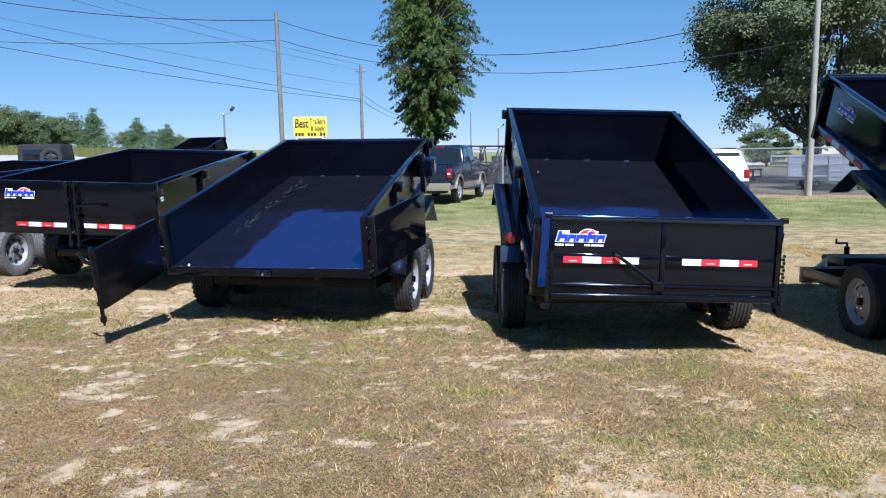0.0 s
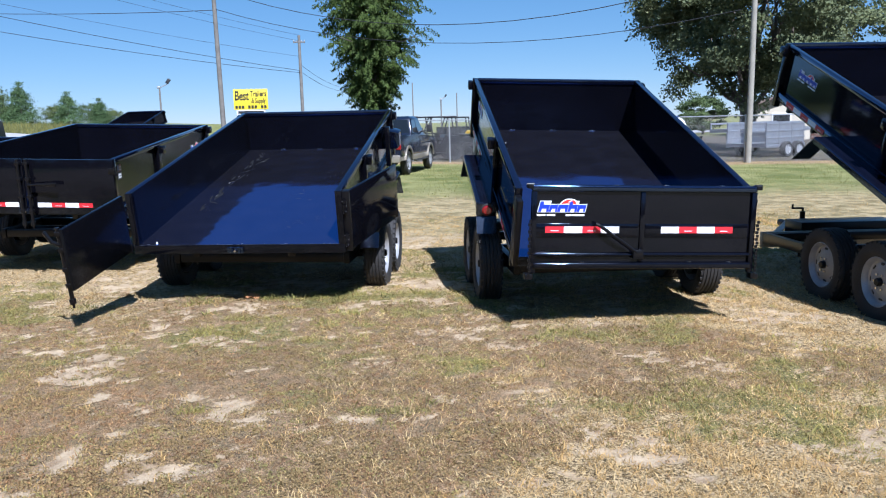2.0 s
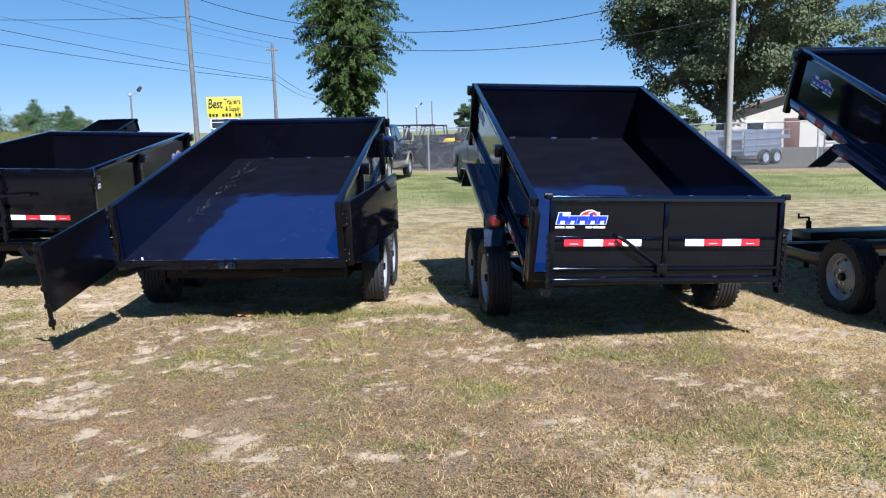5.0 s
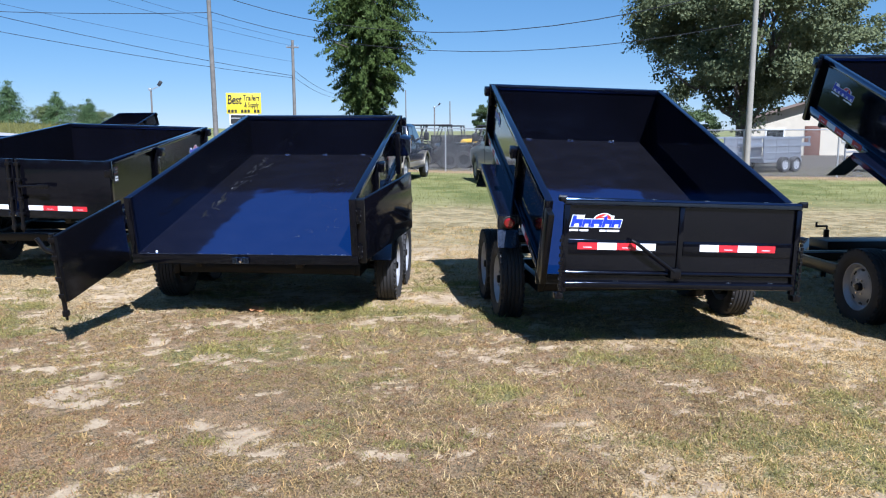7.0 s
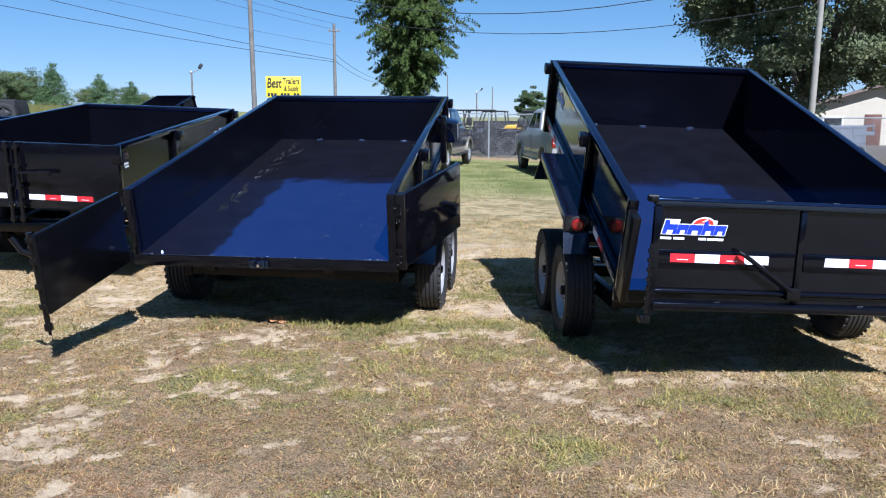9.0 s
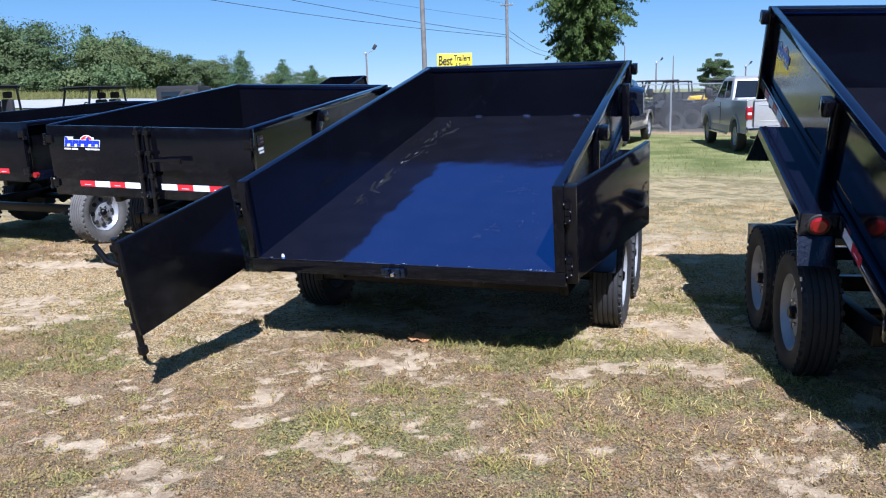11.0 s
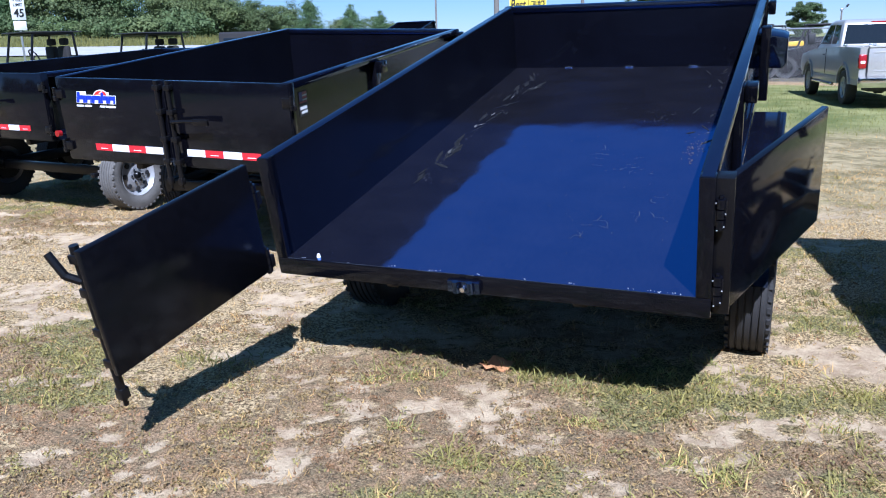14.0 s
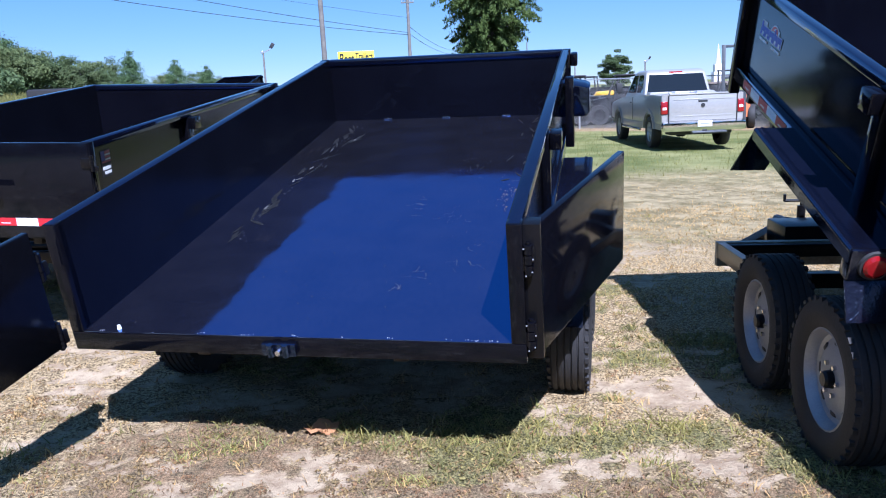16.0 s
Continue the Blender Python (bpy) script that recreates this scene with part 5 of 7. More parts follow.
def utv(m):
    P = thing("utility_vehicle", m, "black side-by-side utility vehicle with roll cage and roof", "utility vehicle", "parked utility vehicles")
    bm = B()
    prism(bm, [(0.0, 0.45), (0.0, 0.85), (1.0, 0.90), (1.05, 0.55), (1.9, 0.52), (2.0, 0.95), (2.7, 0.85), (2.8, 0.5), (2.7, 0.35), (0.1, 0.35)], -0.62, 0.62, bev=0.04)
    part("body", bm, PLASTIC, P)
    bm = B()
    bx(bm, -0.60, 0.60, 0.0, 0.95, 0.90, 1.12, None, 0.02)
    part("cargo_bed", bm, PLASTIC, P)
    for s in (-1, 1):
        bm = B()
        tube(bm, [(s * 0.66, 0.95, 0.8), (s * 0.60, 1.02, 1.90), (s * 0.60, 1.95, 1.90), (s * 0.66, 2.15, 0.9)], 0.028, 8)
        part("roll_cage_side", bm, STEEL_BLK, P)
        bm = B()
        bx(bm, s * 0.32 - 0.24, s * 0.32 + 0.24, 1.15, 1.60, 0.80, 0.92, None, 0.03)
        bx(bm, s * 0.32 - 0.22, s * 0.32 + 0.22, 1.06, 1.20, 0.90, 1.62, None, 0.05)
        bx(bm, s * 0.32 - 0.16, s * 0.32 + 0.16, 1.06, 1.17, 1.64, 1.80, None, 0.04)
        part("seat", bm, CANVAS, P)
        for cy in (0.5, 2.35):
            car_wheel(P, pose(s * 0.62, cy, 0.32), s, 0.32)
    for q in ((0.6, 1.02, 1.9, 0.028), (0.6, 1.95, 1.9, 0.028), (0.62, 1.0, 1.3, 0.024)):
        bm = B()
        tube(bm, [(-q[0], q[1], q[2]), (q[0], q[1], q[2])], q[3], 8)
        part("roll_cage_bar", bm, STEEL_BLK, P)
    bm = B()
    bx(bm, -0.64, 0.64, 0.80, 2.12, 1.925, 1.95, None, 0.010)
    part("roof", bm, PLASTIC, P)
    bm = B()
    bmesh.ops.create_circle(bm, segments=18, radius=0.17, matrix=pose(-0.32, 1.85, 1.40, 60, 0, 0))
    pts = [v.co.copy() for v in bm.verts]
    bm.clear()
    tube(bm, pts + [pts[0]], 0.016, 6)
    part("steering_wheel", bm, PLASTIC, P)
    bm = B()
    bx(bm, -0.58, 0.58, 1.92, 2.12, 0.92, 1.26, None, 0.05)
    tube(bm, [(-0.32, 1.98, 1.2), (-0.32, 1.85, 1.40)], 0.02, 6)
    part("dashboard", bm, PLASTIC, P)
    return P


U = utv(at(-14.30, 21.97, 155) @ Matrix.Scale(0.99, 4))
copy_thing(U, at(-12.33, 23.46, 153) @ Matrix.Scale(0.99, 4))


# ---- poles, wires, signs ----
def wood_pole(x, y, h, r, material, label, lean=(0, 0), arm=0.0, arm_turn=0.0):
    z = gf(x, y)
    P = thing("utility_pole", pose(x, y, z, 0, 0, arm_turn), label, "utility pole")
    bm = B()
    cyl(bm, (0, 0, -0.3), (lean[0], lean[1], h), r * 1.15, 14, r * 0.85)
    part("pole", bm, material, P)
    if arm > 0:
        bm = B()
        bx(bm, -arm, arm, -0.16, -0.06, h - 0.75, h - 0.62, None, 0.01)
        ca = part("crossarm", bm, WOOD_POLE, P)
        for k in (-1, -0.45, 0.45, 1):
            bm = B()
            cyl(bm, (k * arm * 0.92, -0.11, h - 0.62), (k * arm * 0.92, -0.11, h - 0.46), 0.04, 8, 0.025)
            part("insulator", bm, GALV, ca)
    return P


wood_pole(-8.78, 45.1, 9.25, 0.125, WOOD_POLE, "weathered brown wooden utility pole beside the road", (-0.10, 0))
wood_pole(-8.2, 84.6, 10.6, 0.16, WOOD_POLE, "distant wooden utility pole with a crossarm", arm=0.6)
wood_pole(14.05, 31.0, 12.5, 0.105, GREY_POLE, "pale grey wooden pole standing at the fence", (0.15, 0))
wood_pole(2.9, 80.0, 5.6, 0.055, WOOD_POLE, "thin distant wooden pole")
wood_pole(7.2, 80.0, 4.6, 0.055, WOOD_POLE, "thin distant wooden pole")


def wire(a, b, sag, r=0.018, n=14):
    cu = bpy.data.curves.new("overhead_cable", "CURVE")
    cu.dimensions = "3D"
    cu.bevel_depth = r
    cu.bevel_resolution = 1
    s = cu.splines.new("POLY")
    s.points.add(n)
    for k in range(n + 1):
        f = k / n
        p = Vector(a).lerp(Vector(b), f) - Vector((0, 0, 4 * sag * f * (1 - f)))
        s.points[k].co = (*p, 1)
    cu.materials.append(WIRE)
    return tagged(new("overhead_cable", cu), "black sagging overhead cable between the poles", "cable", "overhead cables")


P1 = Vector((-8.86, 45.1, 8.85))
P2 = Vector((-8.15, 84.6, 0))
wire(P1, (13.65, 31.1, 6.95), 1.9, 0.018)
wire(P1 - Vector((0, 0, 1.02)), (13.65, 31.1, 5.55), 1.5, 0.015)
wire(P1, (-33.4, 49.4, 12.4), 0.75, 0.024)
wire(P1 - Vector((0, 0, 1.08)), (-33.7, 48.9, 9.0), 0.35, 0.018)
# the line along the road, strung to the far pole
for z, q, sag, r in ((6.9, (-31.0, 58.3, 10.35), 0.3, 0.022), (7.1, (-30.9, 58.3, 11.6), 0.3, 0.022), (8.5, (-30.8, 58.4, 12.2), 0.25, 0.012), (10.03, (-24.8, 61.2, 13.1), 0.2, 0.012), (10.6, (-22.2, 62.1, 13.2), 0.2, 0.012)):
    a, b = Vector((P2.x, P2.y, z)), Vector(q)
    wire(a, b + (b - a) * 0.8, sag * 3.2, r)
for z0, z1 in ((7.0, 6.3), (7.7, 6.8)):
    wire((P2.x, P2.y, z0), (-5.0, 119.9, z1), 0.5, 0.02)


def lamp_pole(x, y, h, reach, label, big=1.0):
    z = gf(x, y)
    P = thing("lamp_post", pose(x, y, z), label, "lamp post", "yard lamps")
    bm = B()
    cyl(bm, (0, 0, -0.2), (0, 0, h), 0.075, 10, 0.055)
    part("pole", bm, WOOD_POLE, P)
    bm = B()
    tube(bm, [(0, 0, h - 0.1), (reach * 0.5, 0, h + 0.05), (reach, 0, h + 0.15)], 0.035, 6)
    part("arm", bm, GALV, P)
    bm = B()
    bx(bm, -0.25 * big, 0.25 * big, -0.09, 0.09, -0.14 * big, 0.14 * big, pose(reach + 0.15 * big, 0, h + 0.10 + 0.35 * big, 0, -55, 0), 0.04 * big)
    part("floodlight", bm, PLASTIC, P)
    bm = B()
    bx(bm, -0.2 * big, 0.05, -0.1, 0.1, h - 0.12, h + 0.06, None, 0.03)
    part("lamp_head", bm, GALV, P)
    return P


lamp_pole(-15.4, 58.0, 4.3, 0.5, "grey yard lamp pole with a tilted floodlight", 0.75)
lamp_pole(4.9, 70.0, 3.75, 0.35, "thin yard lamp pole with a floodlight", 0.45)
lamp_pole(12.0, 72.0, 3.4, 0.3, "thin yard lamp pole with a floodlight", 0.45)


def text(name, s, size, m, parent, material, width=None):
    cu = bpy.data.curves.new(name, "FONT")
    cu.body, cu.size, cu.extrude, cu.align_x, cu.offset = s, size, 0.004, "CENTER", size * 0.026
    cu.shear = 0.12
    tmp = new(name, cu)
    bpy.context.view_layer.update()
    me = bpy.data.meshes.new_from_object(tmp.evaluated_get(bpy.context.evaluated_depsgraph_get()))
    bpy.data.objects.remove(tmp)
    if width:
        xs = [v.co.x for v in me.vertices]
        me.transform(Matrix.Diagonal((width / (max(xs) - min(xs)), 1, 1, 1)))
    me.transform(m)
    me.materials.clear()
    me.materials.append(material)
    ob = new(name, me)
    ob.parent = parent
    return ob


def yard_sign():
    z, big = gf(-6.95, 43.4), 1.15
    x, y = -8.0, 49.9
    P = thing("yard_sign", pose(x, y, 3.84 - big * (3.62 - z), 0, 0, 9) @ Matrix.Scale(big, 4), "yellow roadside sign with black lettering on steel posts", "sign")
    for s in (-0.7, 0.7):
        bm = B()
        cyl(bm, (s, 0.06, -0.8), (s, 0.06, 3.6 - z), 0.04, 8)
        part("post", bm, GALV, P)
    bm = B()
    bx(bm, -0.87, 0.87, -0.03, 0.03, 2.57 - z, 3.62 - z, None, 0.01)
    face = part("sign_panel", bm, YELLOW, P)
    text("lettering", "Best", 0.66, pose(-0.47, -0.034, 3.06 - z, 90, 0, 0), face, INK, 0.72)
    text("lettering", "Trailers", 0.42, pose(0.37, -0.034, 3.24 - z, 90, 0, 0), face, INK, 0.84)
    text("lettering", "& Supply", 0.36, pose(0.38, -0.034, 2.90 - z, 90, 0, 0), face, INK, 0.74)
    for k in range(10):
        if k in (3, 7):
            continue
        bm = B()
        x0 = -0.80 + k * 0.162
        bx(bm, x0, x0 + 0.12, -0.036, -0.03, 2.62 - z, 2.78 - z)
        part("number_bar", bm, INK, face)
    bm = B()
    bx(bm, -0.75, 0.70, -0.03, 0.03, 2.0 - z, 2.53 - z, None, 0.01)
    low = part("sign_panel", bm, WHITE_SIGN, P, "white lower sign panel")
    for k, (z0, z1, ma) in enumerate(((2.36, 2.50, INK), (2.05, 2.33, INK))):
        bm = B()
        bx(bm, -0.68, 0.64, -0.034, -0.03, z0 - z, z1 - z)
        part("sign_bar", bm, ma, low)
    return P


yard_sign()


def speed_sign():
    x, y = -29.1, 36.1
    z = gf(x, y)
    P = thing("speed_limit_sign", pose(x, y, z, 0, 0, 64), "white speed limit sign on a steel post", "road sign")
    bm = B()
    bx(bm, -0.04, 0.04, 0.0, 0.05, 0, 4.6 - z, None, 0.005)
    part("post", bm, GALV, P)
    t = 4.6 - z
    bm = B()
    bx(bm, -0.31, 0.31, -0.03, 0.0, t - 1.5, t - 0.45, None, 0.01)
    f = part("sign_panel", bm, WHITE_SIGN, P)
    text("lettering", "SPEED", 0.19, pose(0, -0.033, t - 0.68, 90, 0, 0), f, INK, 0.46)
    text("lettering", "LIMIT", 0.19, pose(0, -0.033, t - 0.90, 90, 0, 0), f, INK, 0.42)
    text("lettering", "45", 0.50, pose(0, -0.033, t - 1.36, 90, 0, 0), f, INK, 0.46)
    bm = B()
    bx(bm, -0.31, 0.31, -0.03, 0.0, t - 0.42, t - 0.16, None, 0.01)
    part("sign_plate", bm, YELLOW, P, "yellow supplementary plate")
    bm = B()
    bx(bm, -0.28, 0.28, -0.03, 0.0, t - 1.95, t - 1.55, None, 0.01)
    part("sign_plate", bm, WHITE_SIGN, P)
    return P


speed_sign()


# ---- road ----
def make_road():
    bm = B()
    a, d = Vector((-36.0, 40.0)), Vector((0.84, 0.54)).normalized()
    n = Vector((-d.y, d.x))
    rows = []
    for k in range(-30, 60):
        row = []
        for o in np.linspace(0, 9.5, 6):
            p = a + d * (k * 3.0) + n * o
            row.append(bm.verts.new((p.x, p.y, gf(p.x, p.y) + 0.06)))
        rows.append(row)
    for r, q in zip(rows[:-1], rows[1:]):
        for i in range(5):
            bm.faces.new((r[i], q[i], q[i + 1], r[i + 1]))
    me = finish(bm, "road")
    me.materials.append(ASPHALT)
    return tagged(new("road", me), "sun-bleached asphalt road beside the lot", "road", kind="structure")


make_road()


# ---- trees ----
def leaves(pts, nrm, size, rs, aspect=0.6, droop=0.0):
    """Small bent leaf quads at the points, turned at random about the given normals."""
    n = len(pts)
    d = rs.normal(size=(n, 3)) * 0.8 + nrm
    d /= np.linalg.norm(d, axis=1)[:, None] + 1e-9
    u = np.cross(d, rs.normal(size=(n, 3)))
    u[:, 2] -= droop
    u /= np.linalg.norm(u, axis=1)[:, None] + 1e-9
    v = np.cross(d, u)
    s = size * rs.uniform(0.6, 1.4, n)[:, None]
    a = pts - u * s
    b = pts + v * s * aspect
    c = pts + u * s
    e = pts - v * s * aspect
    co = np.stack([a, b, c, e], 1).reshape(-1, 3)
    return co


def quads(name, co, material):
    me = bpy.data.meshes.new(name)
    nv = len(co)
    me.vertices.add(nv)
    me.vertices.foreach_set("co", np.asarray(co, np.float32).ravel())
    me.loops.add(nv)
    me.loops.foreach_set("vertex_index", np.arange(nv))
    me.polygons.add(nv // 4)
    me.polygons.foreach_set("loop_start", np.arange(0, nv, 4))
    me.update()
    me.materials.append(material)
    return me


def limb(bm, a, b, r0, r1, bend, rs, n=5):
    a, b = Vector(a), Vector(b)
    pts = [a.lerp(b, k / n) + Vector(rs.normal(size=3) * bend * (0 < k < n)) for k in range(n + 1)]
    for k in range(n):
        cyl(bm, pts[k], pts[k + 1], r0 + (r1 - r0) * k / n, 8, r0 + (r1 - r0) * (k + 1) / n)
    return pts


def broadleaf(name, label, m, h, rad, trunk_h, seed, nclump, per, leaf, material, squash=0.85, group="", clump=(0.10, 0.21)):
    rs = np.random.RandomState(seed)
    P = thing(name, m, label, "tree", group)
    bm = B()
    r = h * 0.028
    limb(bm, (0, 0, -0.2), (0, 0, trunk_h + 0.5), r * 1.3, r, 0.05, rs)
    tips = []
    cz = (h + trunk_h) / 2
    for k in range(14):
        a, e = rs.uniform(0, 2 * math.pi), rs.uniform(0.1, 1.3)
        t = (rad * 0.75 * math.cos(a) * math.cos(e), rad * 0.75 * math.sin(a) * math.cos(e), trunk_h + (h - trunk_h) * (0.12 + 0.75 * math.sin(e)))
        limb(bm, (0, 0, trunk_h * rs.uniform(0.75, 1.1)), t, r * 0.36, r * 0.08, rad * 0.05, rs)
    part("trunk", bm, BARK, P)
    hh = (h - trunk_h) / 2
    c = rs.normal(size=(nclump, 3))
    c /= np.linalg.norm(c, axis=1)[:, None]
    rr = rs.uniform(0.45, 1.0, nclump)[:, None] ** 0.6
    lump = 1 + 0.16 * np.sin(3 * np.arctan2(c[:, 1], c[:, 0]) + seed)[:, None] + 0.12 * np.sin(5 * c[:, 2] * 2 + seed)[:, None]
    c = c * rr * lump * np.array([rad, rad, hh * 1.02]) + [0, 0, cz]
    cr = rad * rs.uniform(*clump, nclump)
    pts = c[:, None, :] + np.clip(rs.normal(size=(nclump, per, 3)), -1.6, 1.6) * cr[:, None, None] * np.array([0.75, 0.75, 0.42 * squash])
    pts = pts.reshape(-1, 3)
    out = pts - np.array([0, 0, cz - hh * 0.2])
    out /= np.linalg.norm(out, axis=1)[:, None] + 1e-6
    out[:, 2] += 0.5
    ob = new("crown", quads("crown", leaves(pts, out, leaf, rs), material))
    ob.parent = P
    return P


def cedar(m, h, rad, seed):
    """A tall ragged cedar with a bare lower trunk and drooping sprays."""
    rs = np.random.RandomState(seed)
    P = thing("cedar_tree", m, "tall ragged green cedar tree with a bare lower trunk", "tree")
    bm = B()
    limb(bm, (0, 0, -0.2), (0.1, 0, h), 0.36, 0.05, 0.03, rs, 8)
    cos = []
    zs, hs = [2.6, 3.4, 4.5, 6.0, 7.4, 9.0, 11.0, 12.5, 13.6], [0.95, 1.35, 1.95, 2.8, 2.65, 2.3, 1.9, 1.1, 0.1]
    for k in range(470):
        z = 2.6 + (h - 2.7) * rs.uniform(0, 1) ** 0.9
        a = rs.uniform(0, 2 * math.pi)
        side = 1.0 + 0.14 * max(0, -math.cos(a)) * math.exp(-((z - 6.0) / 1.2) ** 2)
        R = float(np.interp(z, zs, hs)) * rad / 2.72 * side * (rs.uniform(0.5, 1.05) + 0.18 * (k % 6 == 0))
        tip = np.array([R * math.cos(a), R * math.sin(a), z + 0.12 * R])
        root = np.array([0.0, 0.0, z - 0.45])
        if k % 3 == 0:
            limb(bm, root, tip * 0.8 + root * 0.2, 0.05, 0.012, 0.08, rs, 3)
        # several sprays toward the branch's end, each a small hanging fan
        for c in range(4):
            s = rs.uniform(0.3, 1.04)
            q0 = root + (tip - root) * s + rs.normal(size=3) * np.array([0.20, 0.20, 0.16])
            n = 84
            t = rs.uniform(0, 1, n)
            out = np.array([math.cos(a), math.sin(a), -0.55])
            q = q0 + out * (t[:, None] - 0.45) * 0.85 + rs.normal(size=(n, 3)) * (0.03 + 0.10 * (1 - t[:, None]))
            cos.append(leaves(q, np.array([math.cos(a), math.sin(a), 0.8]) * np.ones((n, 1)), 0.078, rs, 0.38, 0.9))
    part("trunk", bm, BARK, P)
    ob = new("crown", quads("crown", np.concatenate(cos), LEAF_CEDAR))
    ob.parent = P
    for k in range(9):
        bm = B()
        z = rs.uniform(8.6, 9.6)
        a = rs.uniform(-2.4, -0.9)
        R = rad * 0.85
        limb(bm, (0, 0, z - 0.4), (R * math.cos(a), R * math.sin(a), z + rs.uniform(0.1, 0.9)), 0.04, 0.012, 0.06, rs, 3)
        part("dead_branch", bm, GREY_POLE, P, "bare grey dead branch")
    return P


cedar(at(-0.55, 45.2, 0), 13.5, 2.75, 3)
broadleaf("oak_tree", "large spreading oak with a dense grey-green crown", at(19.3, 42.6, 0), 12.9, 5.65, 2.3, 7, 330, 390, 0.086, LEAF_OAK, squash=1.2, clump=(0.065, 0.13))
broadleaf("oak_tree", "broad oak far behind the building", at(38.0, 66.0, 0), 12.0, 6.2, 2.6, 8, 120, 170, 0.14, LEAF_OAK, clump=(0.08, 0.16))
broadleaf("oak_tree", "distant small broadleaf tree beyond the fence", at(12.6, 92.0, 0), 4.9, 1.6, 0.8, 9, 110, 260, 0.070, LEAF_WOOD)
broadleaf("oak_tree", "distant small broadleaf tree beyond the fence", at(31.2, 78.0, 0), 3.9, 2.3, 0.5, 10, 90, 170, 0.08, LEAF_WOOD)


def conifer(label, m, h, rad, seed, material, group=""):
    """A dense cone of whorled drooping branches."""
    rs = np.random.RandomState(seed)
    P = thing("roadside_tree", m, label, "tree", group)
    bm = B()
    limb(bm, (0, 0, -0.2), (0, 0, h * 0.97), h * 0.022, 0.02, 0.02, rs, 6)
    part("trunk", bm, BARK, P)
    cos = []
    for k in range(210):
        f = rs.uniform(0, 1) ** 0.75
        a = rs.uniform(0, 2 * math.pi)
        z = 0.25 + (h - 0.4) * (1 - f) + 0.0
        R = rad * (0.06 + 0.94 * f) * rs.uniform(0.62, 1.12)
        n = int(22 + 44 * f)
        t = rs.uniform(0.25, 1, n)
        q = np.stack([R * t * math.cos(a), R * t * math.sin(a), z - 0.25 * R * t * t], 1) + rs.normal(size=(n, 3)) * rad * np.array([0.07, 0.07, 0.05])
        cos.append(leaves(q, np.array([math.cos(a), math.sin(a), 0.7]) * np.ones((n, 1)), 0.085, rs, 0.5, 0.4))
    ob = new("crown", quads("crown", np.concatenate(cos), material))
    ob.parent = P
    return P


W1 = broadleaf("roadside_tree", "broadleaf tree in the wood across the road", at(-50, 71, 0), 6.4, 3.4, 0.3, 21, 95, 115, 0.108, LEAF_WOOD, group="wood across the road", clump=(0.14, 0.30))
W2 = broadleaf("roadside_tree", "broadleaf tree in the wood across the road", at(-43, 76, 30), 5.4, 3.2, 0.2, 22, 95, 115, 0.108, LEAF_WOOD2, group="wood across the road", clump=(0.12, 0.28))
W3 = conifer("dark conical tree in the wood across the road", at(-32.0, 75.2, 0), 5.2, 3.0, 23, LEAF_PINE, group="wood across the road")
W2.scale, W3.scale = (0.9, 0.9, 0.84), (0.74, 0.74, 0.72)
rs = np.random.RandomState(12)
EDGE = [(-41.6, 77, 1, 6.9), (-39.8, 78, 0, 6.6), (-37.7, 77.5, 1, 5.9), (-36.0, 78.5, 0, 5.0), (-30.4, 78.5, 1, 4.3), (-28.3, 76, 2, 5.2), (-27.3, 79, 0, 4.5), (-25.8, 80, 1, 3.8), (-43.4, 76, 2, 7.6), (-34.6, 80, 1, 4.4),
        (-24.2, 81, 0, 3.3), (-26.0, 77.5, 2, 4.6)]
for x, y, k, top in EDGE:
    s = (top - gf(x, y)) / ((6.4, 5.4, 5.1)[k] * (1.0 if k == 2 else 1.12))
    t = copy_thing((W1, W2, W3)[k], at(x, y, rs.uniform(0, 360)))
    t.scale = (s * 1.15, s * 1.15, s)
SPOTS = [(-38, 82, 1, 4.9), (-46.5, 74, 2, 9.4), (-54, 69, 1, 8.8), (-58, 66, 2, 9.5), (-62, 62, 1, 9.2), (-66, 57, 0, 9.6), (-70, 52, 1, 9.0),
         (-48, 80, 1, 8.6), (-54, 76, 2, 9.6), (-60, 71, 1, 9.8), (-66, 66, 0, 9.8), (-42, 83, 2, 7.6), (-50.5, 69.5, 1, 7.2), (-44.5, 73, 1, 6.6), (-74, 46, 0, 9.0), (-78, 40, 1, 9.2)]
for x, y, k, h in SPOTS:
    src = (W1, W2, W3)[k]
    s = (h - 1.3) / (6.4, 5.4, 5.6)[k] * rs.uniform(0.66, 0.95)
    t = copy_thing(src, at(x, y, rs.uniform(0, 360)))
    t.scale = (s * rs.uniform(0.9, 1.15), s * rs.uniform(0.9, 1.15), s)

# low scrub that closes the wood's edge down to the ground
S1 = broadleaf("shrub", "low green shrub at the edge of the wood across the road", at(-47, 66, 0), 1.6, 1.9, 0.02, 31, 40, 60, 0.105, LEAF_WOOD, group="scrub across the road", clump=(0.16, 0.34))
S2 = broadleaf("shrub", "low yellowing shrub at the edge of the wood across the road", at(-43, 68, 0), 1.4, 1.8, 0.02, 32, 40, 60, 0.105, LEAF_WOOD2, group="scrub across the road", clump=(0.16, 0.34))
for k in range(20):
    f = 0.62 * k / 19
    x, y = -66 + 42 * f + rs.uniform(-0.6, 0.6), 56 + 20 * f + rs.uniform(-1.2, 1.2)
    t = copy_thing((S1, S2)[k % 3 == 2], at(x, y, rs.uniform(0, 360)))
    q = rs.uniform(0.7, 1.25)
    t.scale = (q, q, q * rs.uniform(0.7, 1.1))


